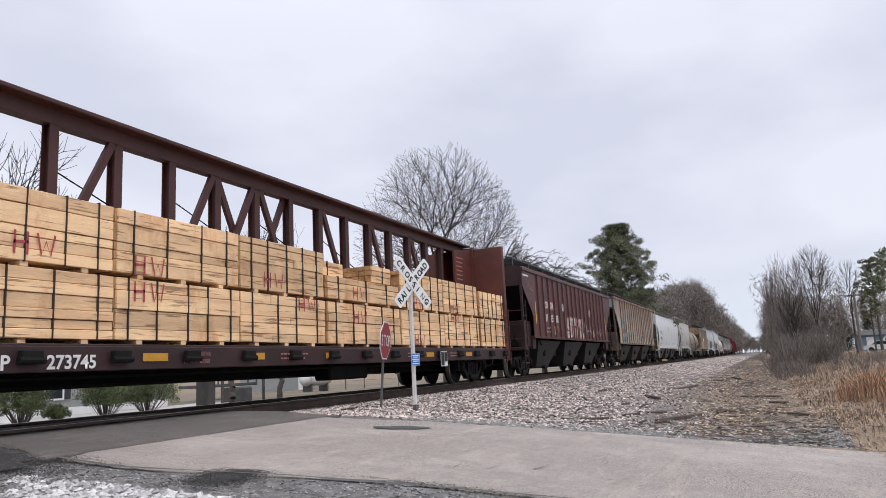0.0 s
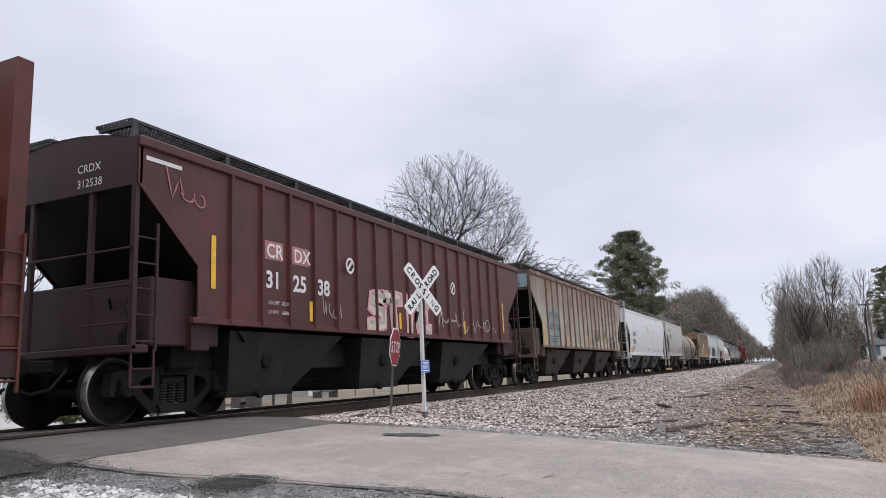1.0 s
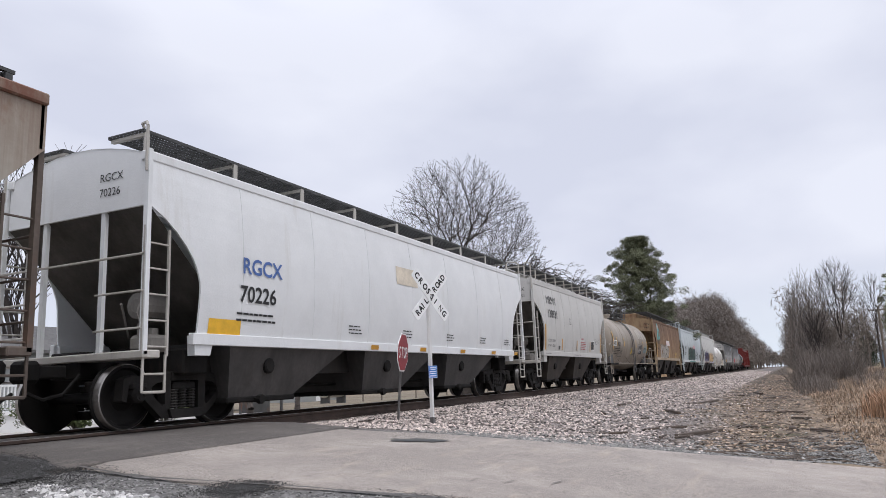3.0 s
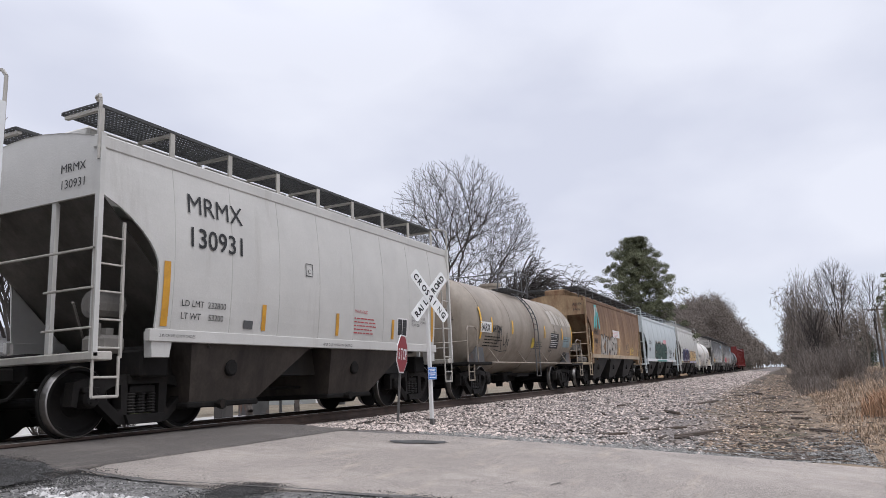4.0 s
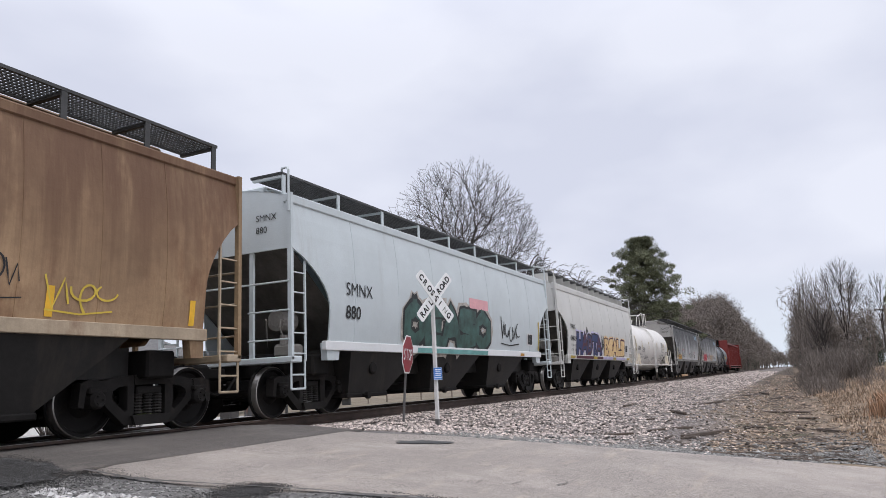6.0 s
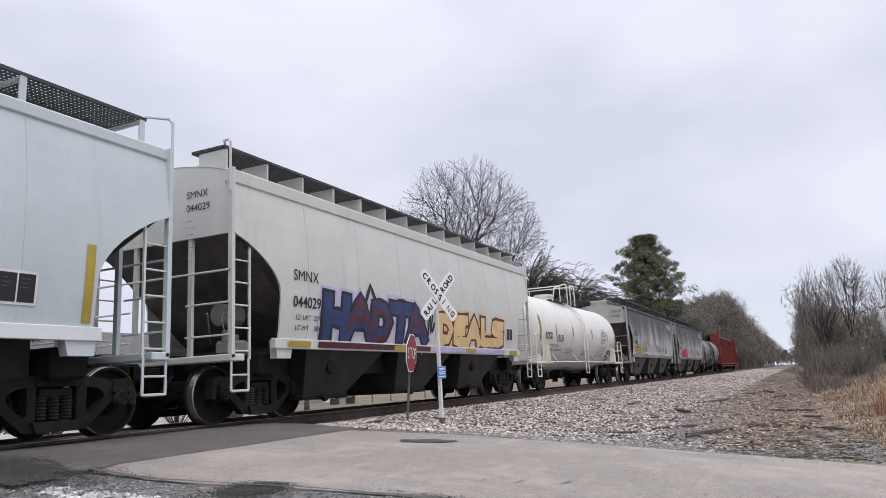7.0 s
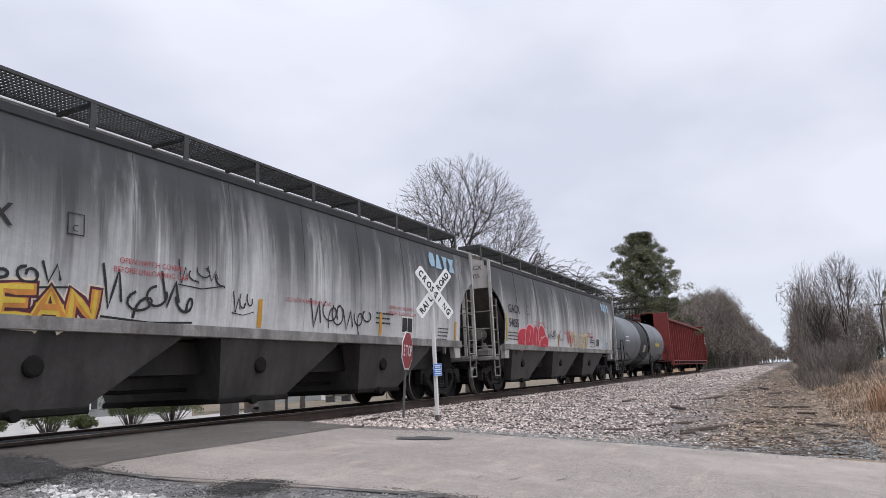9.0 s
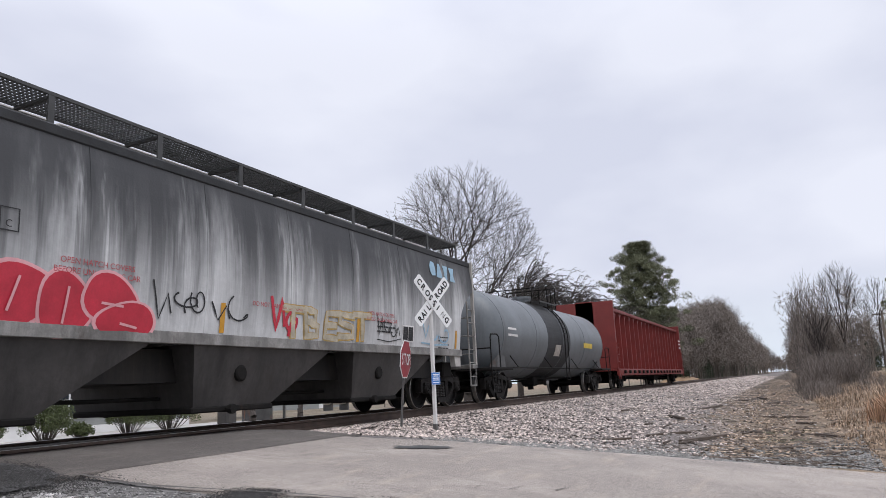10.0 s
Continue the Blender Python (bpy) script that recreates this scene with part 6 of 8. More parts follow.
def blend(a, b, k):
    k = max(0.0, min(1.0, k))
    k = k * k * (3 - 2 * k)
    return a + (b - a) * k


def ground_z(x, y):
    z = bank(y)
    r = road_z(y) - 0.035
    k = (x - 9.9 - 0.2 * max(0, min(7.6 - y, 6.5))) / (2.2 if y < 7 else 0.8)
    z = blend(r, z, k)
    if 7.3 < y < 11.05:
        z = min(z, -0.20)
    return z


def axis_steps(spans):
    out = []
    for a, b, d in spans:
        n = max(1, round((b - a) / d))
        out += [a + (b - a) * i / n for i in range(n)]
    return out + [spans[-1][1]]


def ground_material():
    """Bare soil, crushed stone, damp leaf litter in the ditch and dry turf, laid out across the line."""
    m = bpy.data.materials.new("open_ground")
    m.use_nodes = True
    nt = m.node_tree
    N, L = nt.nodes.new, nt.links.new
    bs = nt.nodes["Principled BSDF"]
    bs.inputs["Roughness"].default_value = 0.95
    co = N("ShaderNodeTexCoord").outputs["Object"]
    sep = N("ShaderNodeSeparateXYZ")
    L(co, sep.inputs[0])

    def noi(sc, d=5, r=0.6):
        n = N("ShaderNodeTexNoise")
        n.inputs["Scale"].default_value, n.inputs["Detail"].default_value, n.inputs["Roughness"].default_value = sc, d, r
        L(co, n.inputs["Vector"])
        return n.outputs["Fac"]

    def rng(s, a, b, c=0.0, d=1.0):
        r = N("ShaderNodeMapRange")
        for k, v in zip(("From Min", "From Max", "To Min", "To Max"), (a, b, c, d)):
            r.inputs[k].default_value = v
        L(s, r.inputs["Value"])
        return r.outputs["Result"]

    def op(o, a, b):
        k = N("ShaderNodeMath")
        k.operation = o
        for s, v in zip(k.inputs, (a, b)):
            if isinstance(v, (int, float)):
                s.default_value = v
            else:
                L(v, s)
        return k.outputs[0]

    def mix(f, a, b):
        x = N("ShaderNodeMix")
        x.data_type = "RGBA"
        L(f, x.inputs["Factor"])
        for s, v in ((x.inputs["A"], a), (x.inputs["B"], b)):
            if isinstance(v, tuple):
                s.default_value = (*v, 1)
            else:
                L(v, s)
        return x.outputs["Result"]
    wob = op("MULTIPLY", op("SUBTRACT", noi(0.35), 0.5), 3.0)
    y = op("ADD", sep.outputs["Y"], wob)
    vor = N("ShaderNodeTexVoronoi")
    vor.inputs["Scale"].default_value = 17
    L(co, vor.inputs["Vector"])
    gravel = mix(rng(vor.outputs["Distance"], 0.0, 0.55), (0.45, 0.405, 0.375), (0.12, 0.105, 0.098))
    gravel = mix(rng(noi(0.6), 0.35, 0.75, 0.0, 0.45), gravel, (0.15, 0.12, 0.10))
    litter = mix(rng(noi(5), 0.3, 0.7), (0.10, 0.076, 0.056), (0.31, 0.24, 0.18))
    litter = mix(rng(noi(0.9, 3), 0.54, 0.66), litter, (0.085, 0.075, 0.04))
    mould = mix(rng(noi(2.2), 0.35, 0.7), (0.035, 0.026, 0.018), (0.13, 0.095, 0.065))
    litter = mix(rng(sep.outputs["X"], 20, 36), litter, mould)
    turf = mix(rng(noi(3), 0.3, 0.7), (0.16, 0.115, 0.075), (0.30, 0.22, 0.15))
    turf = mix(op("MULTIPLY", rng(noi(0.12, 3), 0.5, 0.62), rng(sep.outputs["Y"], -7, -12)), turf, (0.17, 0.16, 0.07))
    yard = mix(rng(noi(0.3), 0.35, 0.7), (0.13, 0.105, 0.07), (0.23, 0.19, 0.135))
    c = mix(rng(y, -0.9, 0.3), turf, litter)
    along = rng(sep.outputs["X"], 14, 34, 0.0, 1.1)
    c = mix(rng(op("SUBTRACT", y, along), 1.1, 2.3), c, gravel)
    c = mix(rng(y, 12.5, 14.5), c, yard)
    c = mix(rng(sep.outputs["Y"], 40, 60), c, turf)
    near = mix(rng(noi(7), 0.35, 0.7), (0.07, 0.066, 0.062), (0.23, 0.22, 0.21))
    c = mix(op("MULTIPLY", rng(sep.outputs["X"], 10.4, 9.4), rng(sep.outputs["Y"], 12.5, 11.0)), c, near)
    L(c, bs.inputs["Base Color"])
    b = N("ShaderNodeBump")
    b.inputs["Strength"].default_value, b.inputs["Distance"].default_value = 0.7, 0.05
    L(op("ADD", noi(14), vor.outputs["Distance"]), b.inputs["Height"])
    L(b.outputs["Normal"], bs.inputs["Normal"])
    return m


def build_ground():
    xs = axis_steps([(-1500, -60, 240), (-60, -6, 6), (-6, 30, 0.3), (30, 70, 1.0), (70, 200, 5), (200, 3000, 200)])
    ys = axis_steps([(-1500, -60, 180), (-60, -12, 4), (-12, 14, 0.3), (14, 40, 2), (40, 1500, 120)])
    verts, faces = [], []
    for x in xs:
        for y in ys:
            z = ground_z(x, y)
            if abs(y) < 60 and -6 < x < 200 and not (7.2 < y < 11.1):
                z += 0.05 * noise.noise((x * 0.8, y * 0.8, 0)) + (0.06 * noise.noise((x * 2.3, y * 2.3, 4)) if x > 11.5 else 0)
                if x < 10.9 and y < 8:
                    z = min(z, road_z(y) - 0.012)
            verts.append((x, y, z))
    n = len(ys)
    for i in range(len(xs) - 1):
        for j in range(n - 1):
            a = i * n + j
            faces.append((a, a + n, a + n + 1, a + 1))
    me = bpy.data.meshes.new("ground")
    me.from_pydata(verts, [], faces)
    me.materials.append(ground_material())
    me.polygons.foreach_set("use_smooth", [True] * len(faces))
    tagged(new("ground", me), "gravel, litter and dry grass ground beside the track", "ground", kind="structure")


build_ground()


def sheet(name, outline_l, outline_r, ys, material, parent=None, lift=0.0, thick=0.05, nx=16):
    """Road surface between a left and a right edge, following the fall of the road."""
    verts, faces = [], []

    def at(pts, y):
        for (ax, ay), (bx, by) in zip(pts, pts[1:]):
            if min(ay, by) <= y <= max(ay, by):
                return ax + (bx - ax) * ((y - ay) / (by - ay) if by != ay else 0)
        return pts[-1][0] if abs(y - pts[-1][1]) < abs(y - pts[0][1]) else pts[0][0]
    for y in ys:
        a, b = at(outline_l, y), at(outline_r, y)
        wa, wb = 0.10 * noise.noise((y * 1.7, 3, 1)), 0.07 * noise.noise((y * 1.3, 7, 2))
        for i in range(nx + 1):
            x = a + wa + (b + wb - a - wa) * i / nx
            edge = 0.03 if i in (0, nx) else 0.0
            verts.append((x, y, road_z(y) + lift - edge + 0.006 * noise.noise((x * 0.9, y * 0.9, 9))))
    m = nx + 1
    for j in range(len(ys) - 1):
        for i in range(nx):
            a = j * m + i
            faces.append((a, a + 1, a + m + 1, a + m))
    me = bpy.data.meshes.new(name)
    me.from_pydata(verts, [], faces)
    bm = bmesh.new()
    bm.from_mesh(me)
    bmesh.ops.solidify(bm, geom=bm.faces[:], thickness=thick)
    for f in bm.faces:
        f.smooth = True
    return part(name, bm, material, parent)


def build_road():
    right = [(12.2, -40), (11.55, -1.3), (11.25, 0.6), (10.87, 2.9), (10.5, 4.7), (9.75, 6.4), (9.75, 7.95)]
    left = [(6.6, -40), (6.2, 0.5), (5.8, 2.57), (5.47, 4.02), (5.12, 4.86), (4.9, 5.5), (4.95, 6.45)]
    ys = [-40, -30, -20, -12, -8] + [-5 + 0.4 * i for i in range(29)]
    road = sheet("road", left, right, ys + [6.45], "asphalt")
    tagged(road, "pale worn asphalt road climbing to the crossing", "road", kind="structure")
    ap = sheet("road_apron", [(4.6, 6.3), (4.85, 6.9), (5.02, 7.5), (4.3, 8.36)], [(10.0, 6.3), (9.75, 8.36)], [6.3, 6.6, 7.0, 7.4, 7.8, 8.1, 8.36], "asphalt_dark", lift=0.006)
    tagged(ap, "darker asphalt approach beside the rail", "road", kind="structure")
    md = sheet("crossing_panel", [(3.4, 8.53), (3.4, 9.83)], [(9.75, 8.53), (9.75, 9.83)], [8.53, 8.9, 9.4, 9.83], "asphalt_dark", lift=0.01)
    tagged(md, "dark asphalt panel between the rails", "road", kind="structure")
    far = sheet("road_beyond", [(3.4, 10.0), (2.6, 45)], [(9.75, 10.0), (10.5, 45)], [10.0, 10.4, 11, 12, 14, 17, 21, 27, 35, 45], "asphalt", lift=0.01)
    tagged(far, "asphalt road falling away beyond the track", "road", kind="structure")
    # stains and cracks with their own outline
    rng = random.Random(4)

    def blot(name, cx, cy, rx, ry, material, label, turn=0.0, lift=0.010):
        bm = bmesh.new()
        c = bm.verts.new((cx, cy, road_z(cy) + lift))
        ring = []
        for k in range(40):
            t = k * math.pi / 20
            q = 1 + 0.5 * noise.noise((math.cos(t) * 1.6 + cx, math.sin(t) * 1.6, cy)) + 0.16 * rng.uniform(-1, 1)
            u, v = rx * q * math.cos(t), ry * q * math.sin(t)
            x, y = cx + u * math.cos(turn) - v * math.sin(turn), cy + u * math.sin(turn) + v * math.cos(turn)
            ring.append(bm.verts.new((x, y, road_z(y) + lift)))
        for k in range(40):
            bm.faces.new((c, ring[k], ring[(k + 1) % 40]))
        return tagged(part(name, bm, material), label, "stain", kind="structure")
    blot("tar_patch", 9.16, 4.77, 0.36, 0.16, "stain", "dark oval tar patch on the asphalt", -0.85)
    blot("asphalt_break", 4.25, 7.0, 0.72, 0.95, "stain", "black crumbled asphalt at the edge of the approach", 0.0, -0.006)
    for k in range(14):
        x, y = rng.uniform(6.8, 10.3), rng.uniform(1.2, 6.2)
        bm = bmesh.new()
        strokes(bm, [(x, y), (x + rng.uniform(0.05, 0.22), y - rng.uniform(-0.05, 0.06))], rng.uniform(0.006, 0.018), lambda a, b, l: (a, b, road_z(b) + l), 0.009, 0.6)
        if k == 0:
            marks = tagged(part("road_scuff", bm, "crack"), "short dark scuffs scattered on the asphalt", "stain", kind="structure")
        else:
            part("scuff", bm, "crack", marks)
    bm = bmesh.new()
    pts = [(4.95, 6.3), (4.9, 5.5), (5.14, 4.86), (5.48, 4.02), (5.82, 2.57), (6.1, 1.2)]
    strokes(bm, [(x + 0.03 * rng.uniform(-1, 1), y) for x, y in pts], 0.05, lambda a, b, l: (a, b, road_z(b) + l), 0.004, 0.9)
    tagged(part("road_edge_crack", bm, "crack"), "dark crack along the broken road edge", "stain", kind="structure")


build_road()


def rail_mesh(x0, x1):
    bm = bmesh.new()
    prof = [(-0.075, -0.17), (0.075, -0.17), (0.07, -0.155), (0.012, -0.13), (0.010, -0.045), (0.036, -0.035), (0.036, -0.006), (0.028, 0.0), (-0.028, 0.0), (-0.036, -0.006), (-0.036, -0.035), (-0.010, -0.045), (-0.012, -0.13), (-0.07, -0.155)]
    a = [bm.verts.new((x0, y, z)) for y, z in prof]
    b = [bm.verts.new((x1, y, z)) for y, z in prof]
    n = len(prof)
    for i in range(n):
        bm.faces.new((a[i], a[(i + 1) % n], b[(i + 1) % n], b[i]))
    bm.faces.new(a)
    bm.faces.new(b[::-1])
    return bm


def build_track():
    tr = tagged(new("railway_track"), "single railway track of rusty rails on dark wooden ties", "track", kind="structure")
    for s in (-1, 1):
        r = part("rail", rail_mesh(-120, 900), "rail", tr)
        r.location = (0, TRACK + s * 0.755, 0)
        h = part("rail_head", B(-120, 900, -0.026, 0.026, -0.002, 0.003), "rail_top", r)
    return tr


TRACK_OB = build_track()


# ---- crossing signs ----
def build_signs():
    # crossbuck on a square post
    base = Vector((12.25, 6.09, -0.30))
    az = radians(252)                         # the way the sign faces
    n = Vector((math.cos(az), math.sin(az), 0))
    r = Vector((-n.y, n.x, 0))                # to the reader's right
    cb = thing("crossbuck_sign", "white railroad crossing crossbuck with black letters on a white post", "road sign")
    bm = box(bmesh.new(), base.x - 0.032, base.x + 0.032, base.y - 0.032, base.y + 0.032, -0.45, 2.2, 0.006)
    part("post", bm, "post_white", cb)
    part("post_foot", B(base.x - 0.037, base.x + 0.037, base.y - 0.037, base.y + 0.037, -0.45, -0.17, 0.006), "post_steel", cb)
    c0 = Vector((base.x, base.y, 2.12))

    def on(u, v, d):
        return c0 + r * u + Vector((0, 0, v)) + n * d
    for k, (ang, d, words) in enumerate(((45, 0.07, "RAIL   ROAD"), (-45, 0.085, "CROSSING"))):
        e = Vector((math.cos(radians(ang)), math.sin(radians(ang))))
        f = Vector((-e.y, e.x))
        bm = bmesh.new()
        L2, H2, ch = 0.61, 0.115, 0.03
        out = [(-L2 + ch, -H2), (L2 - ch, -H2), (L2, -H2 + ch), (L2, H2 - ch), (L2 - ch, H2), (-L2 + ch, H2), (-L2, H2 - ch), (-L2, -H2 + ch)]
        fr = [bm.verts.new(on(*(e * a + f * b), d)) for a, b in out]
        bk = [bm.verts.new(on(*(e * a + f * b), d - 0.008)) for a, b in out]
        bm.faces.new(fr)
        bm.faces.new(bk[::-1])
        for i in range(8):
            bm.faces.new((fr[i], fr[(i + 1) % 8], bk[(i + 1) % 8], bk[i]))
        bl = part("blade", bm, "sign_white", cb)
        groups = (("RAIL", -0.545), ("ROAD", 0.115)) if k == 0 else (("CROSSING", -0.555),)
        for w, u0 in groups:
            adv = 0.0
            step = 0.112 if k == 0 else 0.142
            for i, chh in enumerate(w):
                lettering(chh, 0.165, bl, "black", lambda a, b, i=i, u0=u0: on(*(e * (u0 + step * i + a * 0.92) + f * (b - 0.058)), d + 0.004), "letter", bold=0.006)
    for u, v in ((0.0, 0.0), (0.0, -0.10)):
        bm = rod(bmesh.new(), on(u, v, 0.08), on(u, v, 0.10), 0.014, 8)
        part("bolt", bm, "post_steel", cb)
    blue = B(-0.115, 0.115, -0.004, 0.004, -0.115, 0.115, 0.003)
    bo = part("notice_plate", blue, "sign_blue", cb, "small blue notice plate with white print")
    m = Matrix.Translation((base.x, base.y, 0.66)) @ Matrix.Rotation(az + math.pi / 2, 4, "Z") @ Matrix.Translation((0, -0.06, 0))
    bo.matrix_basis = m
    bm = bmesh.new()
    for i, (w, z) in enumerate(((0.16, 0.075), (0.13, 0.045), (0.17, 0.005), (0.15, -0.03), (0.17, -0.075))):
        box(bm, -w / 2, w / 2, -0.007, -0.004, z - 0.008, z + 0.008)
    for x in (-0.108, 0.104):
        box(bm, x, x + 0.004, -0.006, -0.004, -0.11, 0.11)
    for z in (-0.110, 0.106):
        box(bm, -0.108, 0.108, -0.006, -0.004, z, z + 0.004)
    part("notice_print", bm, "sign_white", bo)
    # stop sign, leaning
    sb = Vector((12.1, 6.75, -0.36))
    st = thing("stop_sign", "red octagonal stop sign on a leaning steel post", "road sign")
    lean = Matrix.Translation(sb) @ Matrix.Rotation(radians(4.5), 4, Vector((0.91, 0.42, 0))) @ Matrix.Rotation(radians(13), 4, "Z")
    bm = box(bmesh.new(), -0.028, 0.028, -0.018, 0.018, -0.15, 1.72, 0.004)
    p = part("post", bm, "post_steel", st)
    R = 0.36
    bm = bmesh.new()
    for rr, y0, y1 in ((R, -0.032, -0.022),):
        prism(bm, [(rr / math.cos(math.pi / 8) * math.cos(radians(22.5 + 45 * i)), 1.42 + rr / math.cos(math.pi / 8) * math.sin(radians(22.5 + 45 * i))) for i in range(8)], y0, y1)
    part("sign_face_edge", bm, "sign_white", st)
    bm = prism(bmesh.new(), [(0.335 / math.cos(math.pi / 8) * math.cos(radians(22.5 + 45 * i)), 1.42 + 0.335 / math.cos(math.pi / 8) * math.sin(radians(22.5 + 45 * i))) for i in range(8)], -0.037, -0.03)
    face = part("sign_face", bm, "sign_red", st)
    for i, ch in enumerate("STOP"):
        lettering(ch, 0.30, face, "sign_white", lambda u, v, i=i: (-0.295 + 0.152 * i + u * 0.72, -0.042, 1.315 + v), "letter", bold=0.004)
    st.matrix_basis = lean


build_signs()


# ---- loose stone, timber scraps and grass ----
def scatter_mesh(name, items, material, label, category, shape):
    verts, faces = [], []
    for it in items:
        i = len(verts)
        v, f = shape(*it)
        verts.extend(v)
        faces.extend(tuple(a + i for a in q) for q in f)
    me = bpy.data.meshes.new(name)
    me.from_pydata(verts, [], faces)
    me.materials.append(M[material])
    return tagged(new(name, me), label, category, kind="stuff")


STONE_F = [(0, 1, 2), (0, 2, 3), (0, 3, 4), (0, 4, 1), (5, 2, 1), (5, 3, 2), (5, 4, 3), (5, 1, 4)]


def stone(x, y, z, s, rng):
    a = rng.uniform(0, 6.28)
    v = [(x + rng.uniform(-0.2, 0.2) * s, y + rng.uniform(-0.2, 0.2) * s, z + s * rng.uniform(0.3, 0.55))]
    for k in range(4):
        t = a + k * 1.57 + rng.uniform(-0.4, 0.4)
        q = s * rng.uniform(0.4, 0.72)
        v.append((x + q * math.cos(t), y + q * math.sin(t), z + s * rng.uniform(-0.05, 0.25)))
    v.append((x, y, z - s * 0.35))
    return v, STONE_F


def top_z(x, y):
    return ground_z(x, y) + 0.05 * noise.noise((x * 0.8, y * 0.8, 0)) + (0.06 * noise.noise((x * 2.3, y * 2.3, 4)) if x > 11.5 else 0)


def build_loose():
    rng = random.Random(12)
    lay = []
    while len(lay) < 42000:
        x = 10.0 + 48 * rng.random() ** 1.9
        y = 1.0 + 7.1 * rng.random() ** 0.75
        if x < 9.85 + 0.26 * (7.3 - y) - 0.02 * max(0, 4.7 - y) * 4 or (y < 2.6 and rng.random() < (0.5 if x < 20 else 0.75)) or (y < 5.0 and x < 11.0 + 0.18 * (4.7 - y) and rng.random() < 0.85):
            continue
        lay.append((x, y, top_z(x, y) if y < 7.3 else -0.19, rng.choice((0.04, 0.05, 0.06, 0.075)), rng))
    scatter_mesh("ballast_stones", lay, "stone", "loose grey and pinkish ballast stones beside the track", "stones", stone)
    lay = []
    while len(lay) < 16000:        # the shoulder further down the line
        x, y = 42 + 130 * rng.random() ** 1.5, 2.8 + 5.0 * rng.random() ** 0.8
        lay.append((x, y, top_z(x, y), rng.uniform(0.07, 0.12) * (1 + (x - 42) / 90), rng))
    scatter_mesh("far_ballast", lay, "stone", "pale ballast shoulder running down the line", "stones", stone)
    lay = []
    for _ in range(5200):          # between and beyond the rails
        x, y = 10.2 + 50 * rng.random() ** 1.6, rng.uniform(7.9, 11.2)
        lay.append((x, y, -0.20, rng.choice((0.05, 0.065)), rng))
    scatter_mesh("track_ballast", lay, "stone", "ballast stones packed between the ties", "stones", stone)
    lay = []
    while len(lay) < 22000:         # band of grey chips by the road edge
        y = rng.uniform(-1.0, 5.4)
        x = 10.42 + 0.18 * (4.7 - y) + abs(rng.gauss(0, 0.65 + 0.22 * max(0.0, 4.5 - y)))
        lay.append((x, y, top_z(x, y), rng.uniform(0.025, 0.05), rng))
    scatter_mesh("road_edge_chips", lay, "grey_stone", "band of small grey chips along the asphalt edge", "stones", stone)
    lay = []
    while len(lay) < 6500:         # pale limestone at the near verge
        x, y = rng.uniform(2.2, 5.2), rng.uniform(2.0, 5.9)
        if x > 4.5 - 0.12 * (y - 4.6) or noise.noise((x * 2.2, y * 2.2, 5)) < rng.uniform(-0.35, 0.3):
            continue
        lay.append((x, y, top_z(x, y), rng.uniform(0.02, 0.07), rng))
    scatter_mesh("limestone_chips", lay, "white_stone", "white limestone chips on the verge by the road", "stones", stone)
    lay = []
    while len(lay) < 9000:
        x, y = rng.uniform(2.2, 7.2), rng.uniform(1.0, 6.9)
        if x < 5.9 - 0.36 * (y - 2.6):
            lay.append((x, y, top_z(x, y), rng.uniform(0.012, 0.035), rng))
    scatter_mesh("verge_grit", lay, "grey_stone", "dark grit and small stones on the road verge", "stones", stone)
    lay = []
    for cx, cy, rx, ry, n in ((5.15, 4.45, 0.36, 0.22, 5200), (4.45, 6.8, 0.5, 0.85, 15000), (5.9, 2.6, 0.12, 1.4, 900)):
        for _ in range(n):             # broken black asphalt at the road edge
            x, y = rng.gauss(cx, rx * 0.6), rng.gauss(cy, ry * 0.6)
            lay.append((x, y, max(road_z(y), top_z(x, y)) - 0.006, rng.uniform(0.005, 0.013), rng))
    scatter_mesh("broken_asphalt", lay, "dark_stone", "black broken asphalt crumbs at the road edge", "stones", stone)
    lay = []
    for _ in range(150):           # pale stones lying in the ditch
        x, y = 11.5 + 30 * rng.random() ** 1.5, rng.gauss(0.8, 1.0)
        lay.append((x, y, top_z(x, y), rng.uniform(0.03, 0.08), rng))
    scatter_mesh("ditch_stones", lay, "white_stone", "pale stones lying in the ditch litter", "stones", stone)

    # old ties and timber scraps in the ditch
    def scrap(x, y, l, w, h, a, pitch=0.0):
        w, h = w * 0.6, h * 0.7
        bm = box(bmesh.new(), -l / 2, l / 2, -w / 2, w / 2, 0, h, 0.012)
        for v in bm.verts:
            v.co += Vector((0, 0.03 * noise.noise(v.co * 3), 0.02 * noise.noise(v.co * 4)))
        o = part("timber_scrap", bm, "wood_debris")
        tagged(o, "dark weathered timber scrap lying on the ballast", "timber", "timber scraps beside the track")
        o.matrix_basis = pose(x, y, top_z(x, y) - 0.01, 0, pitch, a)
    for x, y, l, w, h, a in ((26.5, 2.7, 3.4, 0.16, 0.12, -10), (20.2, 2.9, 1.6, 0.14, 0.1, 20), (15.2, 1.7, 1.5, 0.16, 0.1, -28), (13.4, 3.0, 0.6, 0.16, 0.08, -45), (16.6, -0.6, 1.1, 0.11, 0.08, 35),
                             (30.5, 3.2, 1.6, 0.15, 0.1, 5), (34, 0.9, 2.2, 0.2, 0.12, -15), (38, 1.4, 2.4, 0.2, 0.12, 10), (46, 1.0, 2.5, 0.2, 0.14, 0), (24, 0.4, 1.6, 0.15, 0.1, 60), (18.0, 4.2, 1.0, 0.1, 0.07, 15), (22.5, 4.6, 1.3, 0.12, 0.08, -5)):
        scrap(x, y, l, w, h, a)
